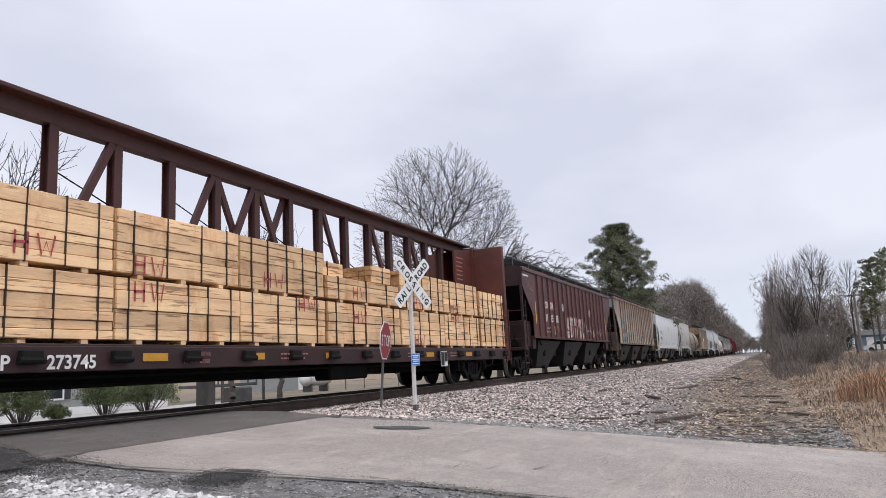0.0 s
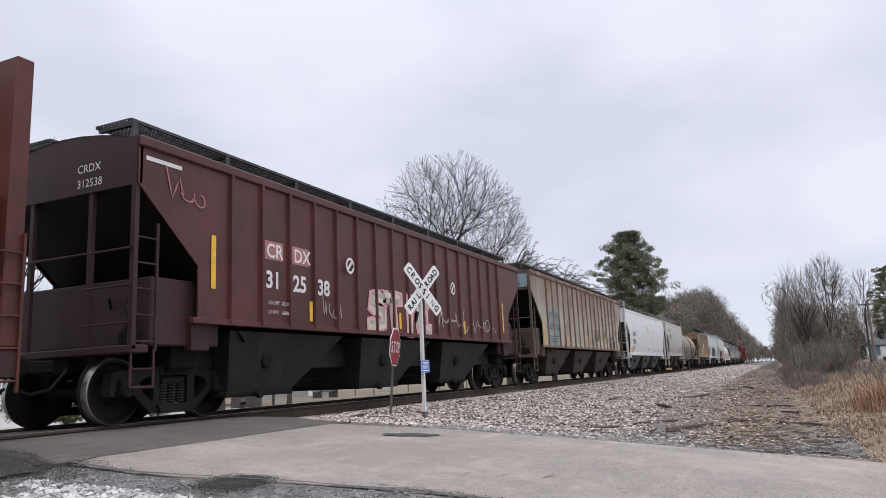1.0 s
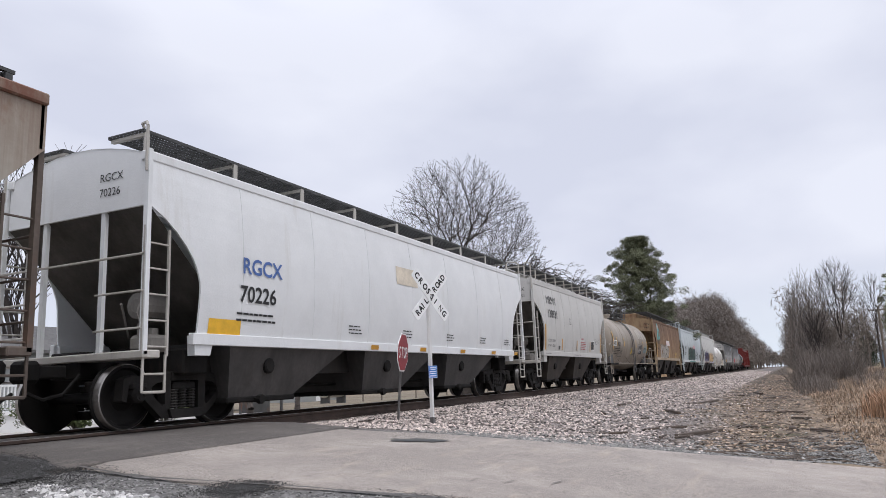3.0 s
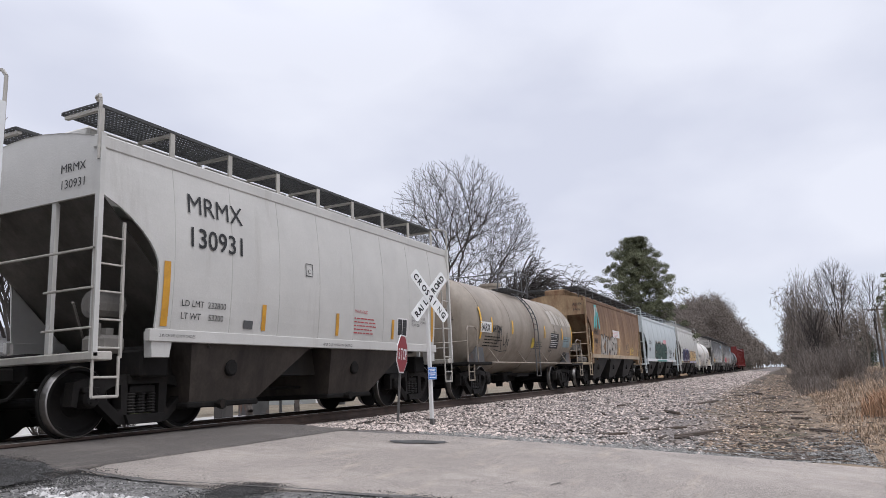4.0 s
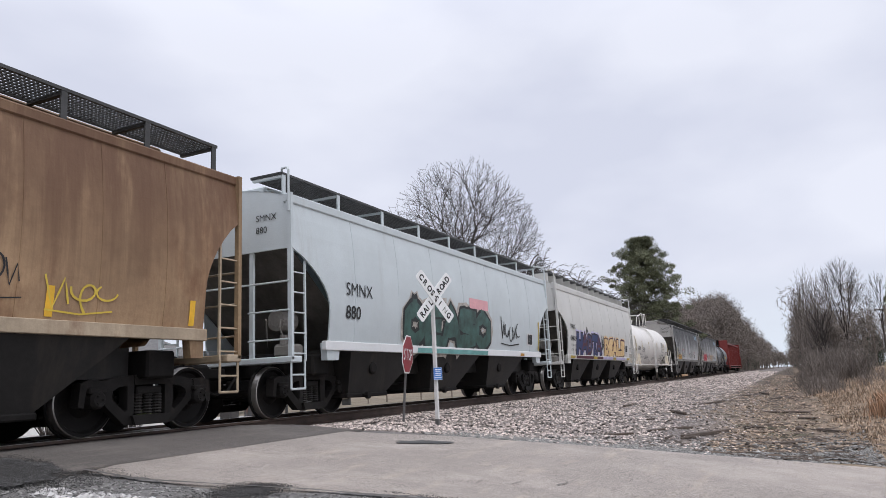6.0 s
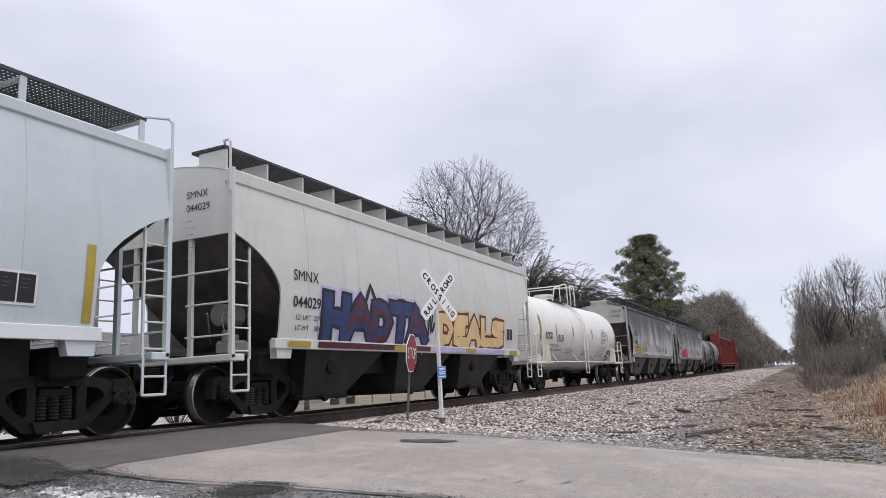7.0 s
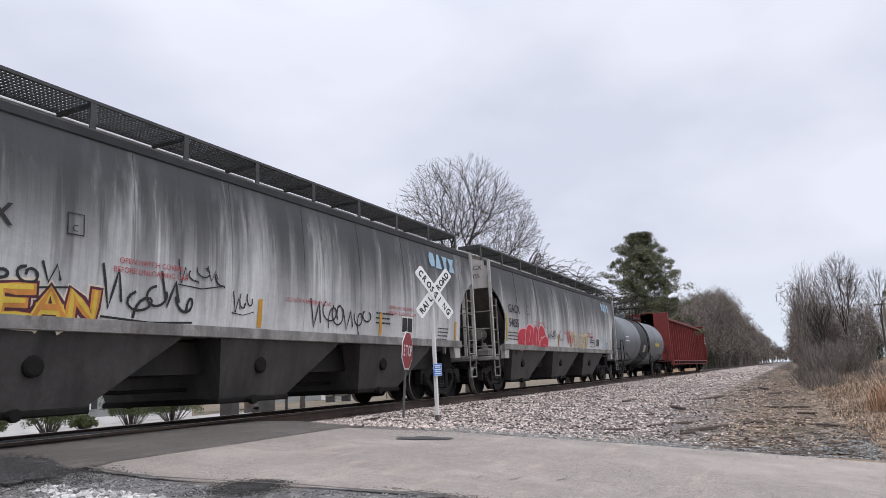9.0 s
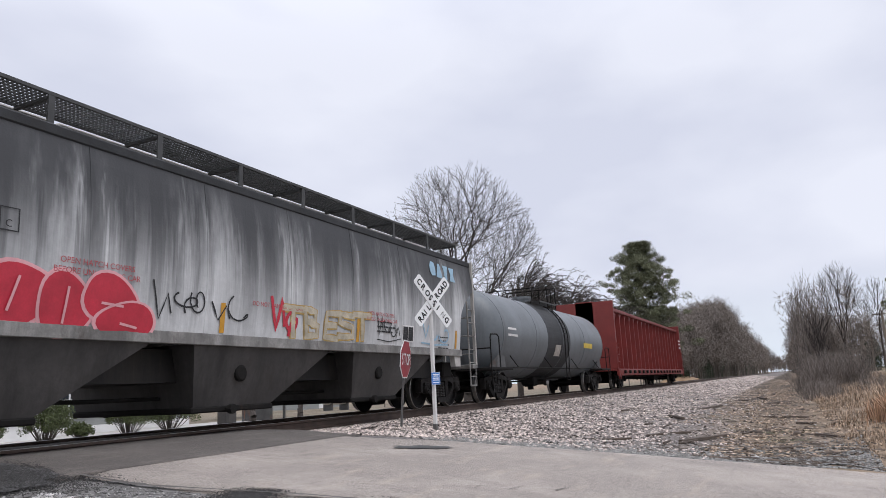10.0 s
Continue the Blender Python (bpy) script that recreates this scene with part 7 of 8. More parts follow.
    for _ in range(22):
        x = 14 + 26 * rng.random() ** 1.3
        scrap(x, rng.uniform(-0.2, 4.2), rng.uniform(0.25, 0.9), rng.uniform(0.05, 0.12), rng.uniform(0.04, 0.08), rng.uniform(-50, 50))
    bm = bmesh.new()
    bmesh.ops.create_icosphere(bm, subdivisions=3, radius=0.10)
    for v in bm.verts:
        v.co = Vector((v.co.x * 1.3, v.co.y * 0.9, v.co.z * 0.6)) * (1 + 0.45 * noise.noise(v.co * 4))
    o = tagged(part("dark_clod", bm, "wood_debris"), "black lump of rotten wood in the ditch", "debris")
    o.location = (17.4, 0.03, top_z(17.4, 0.03) + 0.02)
    # dry twigs and litter
    lay = []
    for _ in range(2600):
        x, y = 11.4 + 40 * rng.random() ** 1.4, rng.gauss(0.2, 1.3)
        lay.append((x, y, top_z(x, y) + 0.015, rng))

    def stick(x, y, z, r_):
        a, l, w = r_.uniform(0, 3.14), r_.uniform(0.06, 0.35), r_.uniform(0.006, 0.02)
        dx, dy = l * math.cos(a) / 2, l * math.sin(a) / 2
        nx, ny = -math.sin(a) * w, math.cos(a) * w
        v = [(x - dx - nx, y - dy - ny, z), (x + dx - nx, y + dy - ny, z + 0.02), (x + dx + nx, y + dy + ny, z + 0.02), (x - dx + nx, y - dy + ny, z), (x, y, z + w * 1.6)]
        return v, [(0, 1, 4), (1, 2, 4), (2, 3, 4), (3, 0, 4), (3, 2, 1, 0)]
    scatter_mesh("ditch_litter", lay, "wood_debris", "dead twigs and leaf litter along the ditch", "litter", stick)

    lay = []
    while len(lay) < 6500:          # fallen leaves and bark
        x, y = 11.3 + 42 * rng.random() ** 1.5, rng.gauss(0.8, 1.0)
        if x < 12.6 - 0.35 * y or (x < 19 and y > 1.5) or noise.noise((x * 0.7, y * 0.9, 3)) < rng.uniform(-0.5, 0.25):
            continue
        lay.append((x, y, top_z(x, y) + 0.012, rng))

    for _ in range(3000):
        x, y = 40 + 80 * rng.random() ** 1.3, rng.gauss(0.9, 1.1)
        lay.append((x, y, top_z(x, y) + 0.02, rng))

    def leaf(x, y, z, r_):
        g = 1 + max(0.0, x - 40) / 40
        a, l, w = r_.uniform(0, 6.28), g * r_.uniform(0.02, 0.06), g * r_.uniform(0.012, 0.03)
        ca, sa = math.cos(a), math.sin(a)
        v = [(x + ca * l, y + sa * l, z + r_.uniform(0, 0.03)), (x - sa * w, y + ca * w, z + r_.uniform(0, 0.03)), (x - ca * l, y - sa * l, z + r_.uniform(0, 0.02)), (x + sa * w, y - ca * w, z), (x, y, z + 0.018)]
        return v, [(0, 1, 4), (1, 2, 4), (2, 3, 4), (3, 0, 4)]
    scatter_mesh("fallen_leaves", lay, "leaf_litter", "brown fallen leaves and bark scraps in the ditch", "litter", leaf)

    # grass
    def blade(x, y, z, h, r_):
        a, l = r_.uniform(0, 6.28), r_.uniform(0.1, 0.6) * h
        w = 0.006 + 0.006 * r_.random()
        nx, ny = -math.sin(a) * w, math.cos(a) * w
        mx, my = x + math.cos(a) * l * 0.35, y + math.sin(a) * l * 0.35
        v = [(x - nx, y - ny, z), (x + nx, y + ny, z), (mx + nx, my + ny, z + h * 0.62), (mx - nx, my - ny, z + h * 0.62), (x + math.cos(a) * l, y + math.sin(a) * l, z + h)]
        return v, [(0, 1, 2, 3), (3, 2, 4)]
    lay = []
    while len(lay) < 60000:
        x = 10.8 + 75 * rng.random() ** 1.8
        y = -0.5 - 11 * rng.random() ** 1.5
        dens = 0.55 + 0.9 * noise.noise((x * 0.35, y * 0.5, 2))
        if rng.random() > dens or y > -0.75 - 0.5 * noise.noise((x * 0.6, 1, 1)) - 0.05 * max(0.0, 18 - x):
            continue
        h = rng.uniform(0.08, 0.26) * (0.5 + min(1.5, -0.3 * (y + 0.2))) * (1 + 0.5 * noise.noise((x * 0.5, y * 0.5, 7)))
        lay.append((x, y, top_z(x, y) - 0.02, max(0.05, h * min(1.0, 0.35 + 0.032 * (x - 10))), rng))
    scatter_mesh("dry_grass", lay, "dry_grass", "tall dry tan grass on the bank", "grass", blade)
    lay = []
    for _ in range(2600):
        x, y = rng.gauss(19.5, 0.9), rng.gauss(-2.2, 0.28)
        lay.append((x, y, top_z(x, y) - 0.02, rng.uniform(0.25, 0.62), rng))
    scatter_mesh("rust_grass", lay, "rust_grass", "clump of rust-coloured broom grass on the bank", "grass", blade)


build_loose()


# ---- trees ----
def tubes(name, segs, material, sides=4):
    """Tapered limbs as one mesh; segs hold (start, end, start radius, end radius)."""
    P = np.array([s[0] for s in segs], float)
    Q = np.array([s[1] for s in segs], float)
    r0 = np.array([s[2] for s in segs])[:, None]
    r1 = np.array([s[3] for s in segs])[:, None]
    d = Q - P
    d /= np.linalg.norm(d, axis=1)[:, None] + 1e-9
    up = np.where(np.abs(d[:, 2:3]) > 0.9, np.array([[1.0, 0, 0]]), np.array([[0, 0, 1.0]]))
    u = np.cross(d, up)
    u /= np.linalg.norm(u, axis=1)[:, None] + 1e-9
    v = np.cross(d, u)
    n = len(segs)
    V = np.zeros((n, 2 * sides, 3))
    for k in range(sides):
        c, s = math.cos(2 * math.pi * k / sides), math.sin(2 * math.pi * k / sides)
        V[:, k] = P + (u * c + v * s) * r0
        V[:, sides + k] = Q + (u * c + v * s) * r1
    base = np.arange(n)[:, None] * 2 * sides
    F = []
    for k in range(sides):
        j = (k + 1) % sides
        F.append(np.concatenate([base + k, base + j, base + sides + j, base + sides + k], axis=1))
    F = np.concatenate(F)
    me = bpy.data.meshes.new(name)
    me.from_pydata(V.reshape(-1, 3).tolist(), [], F.tolist())
    me.materials.append(M[material])
    return me


def grow(rng, p, d, length, r, depth, out, spread=0.5, up=0.12, kids=(2, 3), shrink=0.74, wob=0.12, droop=0.0):
    """Adds a limb and, further out, its branches."""
    steps = 3 if depth > 1 else 2
    q = p.copy()
    dd = d.copy()
    for i in range(steps):
        dd = (dd + Vector((rng.gauss(0, wob), rng.gauss(0, wob), rng.gauss(0, wob) + up * 0.4 - droop))).normalized()
        nq = q + dd * (length / steps)
        ra, rb = r * (1 - 0.35 * i / steps), r * (1 - 0.35 * (i + 1) / steps)
        out.append((tuple(q), tuple(nq), ra, rb))
        if depth > 0 and i < steps - 1 and rng.random() < 0.75:
            side = (dd + Vector((rng.gauss(0, spread), rng.gauss(0, spread), rng.gauss(0.05, spread * 0.6)))).normalized()
            grow(rng, nq, side, length * shrink * rng.uniform(0.6, 0.95), rb * 0.62, depth - 1, out, spread, up, kids, shrink, wob, droop)
        q = nq
    if depth > 0:
        for _ in range(rng.randint(*kids)):
            nd = (dd + Vector((rng.gauss(0, spread), rng.gauss(0, spread), rng.gauss(up, spread * 0.55) - droop))).normalized()
            grow(rng, q, nd, length * shrink * rng.uniform(0.75, 1.1), r * 0.60, depth - 1, out, spread, up, kids, shrink, wob, droop)


def bare_tree(x, y, z, height, seed, label, stems=6, spread=0.42, depth=4, lean=(0, 0), droop=0.0, flare=0.42, thick=1.0, dome=None, rise=0.16, wob=0.10):
    rng = random.Random(seed)
    t = thing("bare_tree", label, "tree")
    trunk, crown = [], []
    hb = height * 0.13
    pieces = 6
    last = Vector((x, y, z - 0.2))
    for i in range(pieces):
        nxt = Vector((x + rng.gauss(0, 0.05), y + rng.gauss(0, 0.05), z - 0.2 + (hb + 0.2) * (i + 1) / pieces))
        trunk.append((tuple(last), tuple(nxt), thick * 0.028 * height * (1 - 0.05 * i), thick * 0.028 * height * (1 - 0.05 * (i + 1))))
        last = nxt
    for k in range(stems):
        a = 6.283 * k / stems + rng.uniform(-0.3, 0.3)
        f = flare * rng.uniform(0.15, 1.3)
        d = Vector((math.cos(a) * f + lean[0], math.sin(a) * f + lean[1], 1)).normalized()
        grow(rng, last, d, height * 0.27 * rng.uniform(0.9, 1.15), thick * 0.0115 * height, depth, crown, spread, rise, (2, 3), 0.74, wob, droop)
    part("trunk", tubes("trunk", trunk, "bark", 8), "", t)
    if dome:
        cz, rx, rz = dome
        crown = [s for s in crown if ((s[1][0] - x) ** 2 + (s[1][1] - y) ** 2) / rx ** 2 + (s[1][2] - cz) ** 2 / rz ** 2 < 1 + 0.12 * noise.noise((s[1][0] * 0.7, s[1][1] * 0.7, s[1][2] * 0.7))]
    crown = [(a, b, max(r0, 0.0085), max(r1, 0.006)) for a, b, r0, r1 in crown]
    part("crown", tubes("crown", crown, "twig", 3), "", t)
    return t


def fan_tree(x, y, z, seed, label, crown, tips=1600, fork=1.6, trunk=0.22, gain=0.42, twig_r=0.006, lean=(0.0, 0.0), inner=0.5, kink=0.05, low_forks=0, bark="twig", skirt=-0.45):
    """Bare tree whose limbs fork again and again towards an even crown of fine twigs.
    crown: centre height over the base, half width, half height."""
    rng = random.Random(seed)
    t = thing("bare_tree", label, "tree")
    cz, rx, rz = crown
    pts = []
    while len(pts) < tips:
        v = Vector((rng.gauss(0, 1), rng.gauss(0, 1), rng.gauss(0, 1))).normalized()
        if v.z < skirt:
            continue
        r = (inner + (1 - inner) * rng.random() ** 0.6) * (1 + 0.13 * noise.noise(v * 2.2 + Vector((seed, 0, 0))))
        q = Vector((x + lean[0] + v.x * rx * r, y + lean[1] + v.y * rx * r, z + cz + v.z * rz * r))
        if q.z > z + fork:
            pts.append(q)
    segs = []

    def limb(p, e, n0, n1, parts):
        a = p
        for i in range(parts):
            k = (i + 1) / parts
            b = p.lerp(e, k)
            if i < parts - 1:
                l = (e - p).length * kink
                b += Vector((rng.gauss(0, l), rng.gauss(0, l), rng.gauss(0, l * 0.7)))
            ra, rb = (max(twig_r, trunk * ((n0 + (n1 - n0) * kk) / tips) ** gain * 0.75) for kk in (i / parts, k))
            segs.append((tuple(a), tuple(b), ra, rb))
            a = b

    def spread(p, group, level=0):
        if len(group) == 1:
            limb(p, group[0], 1, 0.6, 2)
            return
        c = sum(group, Vector()) / len(group)
        ax = Vector((rng.gauss(0, 1), rng.gauss(0, 1), rng.gauss(0, 0.6)))
        for _ in range(3):
            n = Vector()
            for q in group[:60]:
                d = q - c
                n += d * d.dot(ax)
            ax = n.normalized() if n.length > 1e-6 else ax
        group.sort(key=lambda q: (q - c).dot(ax))
        cut = max(1, min(len(group) - 1, round(len(group) * rng.uniform(0.34, 0.66))))
        for half in (group[:cut], group[cut:]):
            m = sum(half, Vector()) / len(half)
            f = rng.uniform(0.22, 0.36) if len(half) > 3 else rng.uniform(0.4, 0.6)
            if level < low_forks:
                f = rng.uniform(0.05, 0.14)
            e = p.lerp(m, f)
            limb(p, e, len(half), len(half) * 0.8, 2)
            spread(e, half, level + 1)
    top = Vector((x + 0.1 * lean[0], y + 0.1 * lean[1], z + fork))
    bole = []
    last = Vector((x, y, z - 0.2))
    for i in range(5):
        nxt = Vector((x, y, z - 0.2)).lerp(top, (i + 1) / 5) + Vector((rng.gauss(0, 0.02), rng.gauss(0, 0.02), 0))
        bole.append((tuple(last), tuple(nxt), trunk * (1.25 - 0.06 * i), trunk * (1.19 - 0.06 * i)))
        last = nxt
    spread(last, pts)
    part("trunk", tubes("trunk", bole, "bark", 8), "", t)
    part("crown", tubes("crown", segs, bark, 3), "", t)
    return t


def arching_tree(x, y, z, seed, label, height, reach, limbs=110):
    """Bare tree whose limbs climb, bend over and droop, each with rows of fine side twigs."""
    rng = random.Random(seed)
    t = thing("bare_tree", label, "tree")
    segs, bole = [], []
    top = Vector((x, y, z + height * 0.46))
    for i in range(4):
        a, b = Vector((x, y, z - 0.2)).lerp(top, i / 4), Vector((x, y, z - 0.2)).lerp(top, (i + 1) / 4)
        bole.append((tuple(a), tuple(b), 0.24 - 0.02 * i, 0.22 - 0.02 * i))

    def arc(p, a, out, rise, sag, r, steps, level):
        last = p
        bend = rng.uniform(-0.5, 0.5)
        for i in range(steps):
            k = (i + 1) / steps
            aa = a + bend * k
            q = p + Vector((math.cos(aa) * out * k, math.sin(aa) * out * k, rise * math.sin(k * 1.75) - sag * k ** 2.6))
            q += Vector((rng.gauss(0, 0.05), rng.gauss(0, 0.05), rng.gauss(0, 0.05))) * out * 0.3
            ra, rb = r * (1 - 0.8 * i / steps), r * (1 - 0.8 * k)
            segs.append((tuple(last), tuple(q), max(ra, 0.013), max(rb, 0.011)))
            if level and k > 0.25:
                for _ in range(2 if level > 1 else 1):
                    arc(q, aa + rng.choice((-1, 1)) * rng.uniform(0.3, 1.1), out * rng.uniform(0.16, 0.34), rise * rng.uniform(-0.05, 0.2), sag * rng.uniform(0.1, 0.5), rb * 0.6, max(3, steps - 3), level - 1)
            last = q
    for n in range(limbs):
        k = (n + 0.5) / limbs
        arc(top - Vector((0, 0, height * 0.12 * rng.random())), -1.1 + rng.gauss(0, 0.8), reach * (0.30 + 0.70 * k) * rng.uniform(0.7, 1.1), height * (0.54 - 0.20 * k) * rng.uniform(0.45, 1.05), height * 0.20 * k, 0.10, 8, 2)
    part("trunk", tubes("trunk", bole, "bark", 8), "", t)
    part("crown", tubes("crown", segs, "twig", 3), "", t)
    return t


def leaf_cloud(name, centres, n, size, material, rng, flat=0.7, slim=0.45, rise=0.0):
    """Foliage as many small tilted leaves gathered round clump centres."""
    c = np.array([q[:3] for q in centres])
    rad = np.array([q[3] for q in centres])
    pick = rng.integers(0, len(c), n)
    off = rng.normal(0, 1, (n, 3))
    off /= np.linalg.norm(off, axis=1)[:, None]
    off *= (rng.random((n, 1)) ** 0.45) * rad[pick][:, None]
    off[:, 2] *= flat
    p = c[pick] + off
    a = rng.normal(0, 1, (n, 3)) + np.array([0, 0, rise])
    a /= np.linalg.norm(a, axis=1)[:, None]
    b = np.cross(a, rng.normal(0, 1, (n, 3)))
    b /= np.linalg.norm(b, axis=1)[:, None]
    s = size * (0.6 + 0.8 * rng.random((n, 1)))
    V = np.stack([p - a * s, p + b * s * slim, p + a * s, p - b * s * slim], axis=1).reshape(-1, 3)
    F = np.arange(4 * n).reshape(-1, 4)
    me = bpy.data.meshes.new(name)
    me.from_pydata(V.tolist(), [], F.tolist())
    me.materials.append(M[material])
    return me


def pine(x, y, z, height, width, seed, label="tall green pine with clumped needles", bare=0.3, leaves=15000, leaf=0.2, levels=13, clump=0.075, arms=9, dome=False):
    rng, rn = random.Random(seed), np.random.default_rng(seed)
    t = thing("pine_tree", label, "tree")
    limbs, clumps = [], []
    px, py = x, y
    for i in range(10):
        k0, k1 = i / 10, (i + 1) / 10
        limbs.append(((x, y, z - 0.2 + height * k0), (x, y, z + height * 0.97 * k1), 0.016 * height * (1 - 0.85 * k0), 0.016 * height * (1 - 0.85 * k1)))
    trunk = limbs
    limbs = []
    for i in range(levels):
        k = bare + (1 - bare) * i / levels
        kk = i / levels
        w = width / 2 * min(1.0, 0.72 + 1.6 * kk) * (1 - kk) ** 0.6 * (0.92 + 0.14 * math.sin(i * 2.4 + seed) + rng.uniform(-0.12, 0.1)) + 0.25
        if dome:
            w = width / 2 * (1 - math.exp(-(1 - k) * height / 3.6)) * (0.95 + 0.16 * math.sin(i * 2.4 + seed)) * (1 - math.exp(-(1 - k) * height / 0.8)) + 0.1
        for j in range(arms):
            a = 6.283 / arms * j + 1.7 * i + rng.uniform(-0.3, 0.3)
            l = w * (rng.uniform(0.55, 1.0) if dome else rng.uniform(0.72, 1.08))
            p0 = Vector((x, y, z + height * k))
            p1 = p0 + Vector((math.cos(a) * l, math.sin(a) * l, l * rng.uniform(-0.05, 0.28)))
            limbs.append((tuple(p0), tuple(p1), 0.03 * (1.2 - k) * height / 12, 0.012))
            for q in (0.35, 0.6, 0.82, 1.0):
                c = p0.lerp(p1, q)
                clumps.append((c.x + rng.gauss(0, 0.04 * width), c.y + rng.gauss(0, 0.04 * width), c.z + 0.1, clump * width * rng.uniform(0.55, 1.15)))
    clumps.append((x, y, z + height * 0.97, width * 0.08))
    part("trunk", tubes("trunk", trunk, "bark", 8), "", t)
    part("limbs", tubes("limbs", limbs, "bark", 4), "", t)
    part("crown", leaf_cloud("crown", clumps, leaves, leaf, "needles", rn, 0.62, 0.22, 0.5), "", t)
    return t


def woodland(name, spots, seed, label, detail=150, leaf_frac=0.0, fuzz=0, twig=0.3):
    """A stand of bare winter trees as one mass of stems and twigs."""
    rng, rn = random.Random(seed), np.random.default_rng(seed)
    segs, clumps = [], []
    for x, y, h in spots:
        z = bank(y) - 0.2
        top = Vector((x + rng.gauss(0, 0.06 * h), y + rng.gauss(0, 0.06 * h), z + h))
        p0 = Vector((x, y, z))
        segs.append((tuple(p0), tuple(p0.lerp(top, 0.5)), 0.012 * h, 0.008 * h))
        segs.append((tuple(p0.lerp(top, 0.5)), tuple(top), 0.008 * h, 0.01))
        for _ in range(detail):
            k = rng.uniform(0.12, 1.0) ** 0.8
            b = p0.lerp(top, k)
            a = rng.uniform(0, 6.283)
            l = h * rng.uniform(0.05, 0.24) * (1.15 - k * 0.7)
            e = b + Vector((math.cos(a) * l * 0.7, math.sin(a) * l * 0.7, l * rng.uniform(0.3, 1.0)))
            segs.append((tuple(b), tuple(e), 0.0035 * h * rng.uniform(0.6, 1.2), 0.006))
            for _ in range(2):
                f = b.lerp(e, rng.uniform(0.4, 1.0))
                g = f + Vector((rng.gauss(0, 0.4), rng.gauss(0, 0.4), rng.uniform(0.1, 0.8))) * l * 0.6
                segs.append((tuple(f), tuple(g), 0.0016 * h, 0.005))
        if rng.random() < leaf_frac:
            for q in range(7):
                k = 0.15 + 0.75 * q / 7
                clumps.append((x, y, z + h * k * 0.62, h * 0.13 * (1.15 - k)))
    haze = [(x + rng.gauss(0, 0.07 * h), y + rng.gauss(0, 0.07 * h), bank(y) + h * rng.uniform(0.3, 0.93), h * rng.uniform(0.09, 0.17)) for x, y, h in spots for _ in range(6)]
    if fuzz:
        tagged(new("fine_twigs", leaf_cloud("fine_twigs", haze, fuzz * len(spots), twig, "wood_mass", rn, 1.3, 0.07, 0.8)), "haze of fine winter twigs in the woods", "trees", kind="stuff")
    o = tagged(new(name, tubes(name, segs, "wood_mass", 3)), label, "trees", kind="stuff")
    if clumps:
        tagged(new("evergreen_understory", leaf_cloud("evergreen_understory", clumps, 800 * len(clumps) // 7 * 3, 0.16, "needles_dark", rn, 1.2, 0.2)), "dark cedar foliage among the bare trees", "trees", kind="stuff")
    return o


def brush(name, spots, label, seed, n=70):
    rng = random.Random(seed)
    segs = []
    for x, y, h in spots:
        z = bank(y) - 0.05
        for _ in range(n):
            a, l = rng.uniform(0, 6.283), rng.uniform(0.15, 0.6) * h
            hh = h * rng.uniform(0.5, 1.1)
            b = Vector((x + rng.gauss(0, 0.25 * h), y + rng.gauss(0, 0.25 * h), z))
            e = b + Vector((math.cos(a) * l, math.sin(a) * l, hh))
            segs.append((tuple(b), tuple(e), 0.012, 0.004))
            for _ in range(3):
                f = b.lerp(e, rng.uniform(0.35, 0.95))
                g = f + Vector((rng.gauss(0, 0.18), rng.gauss(0, 0.18), rng.uniform(0.05, 0.4))) * h * 0.5
                segs.append((tuple(f), tuple(g), 0.006, 0.003))
    return tagged(new(name, tubes(name, segs, "wood_mass", 3)), label, "bushes", kind="stuff")


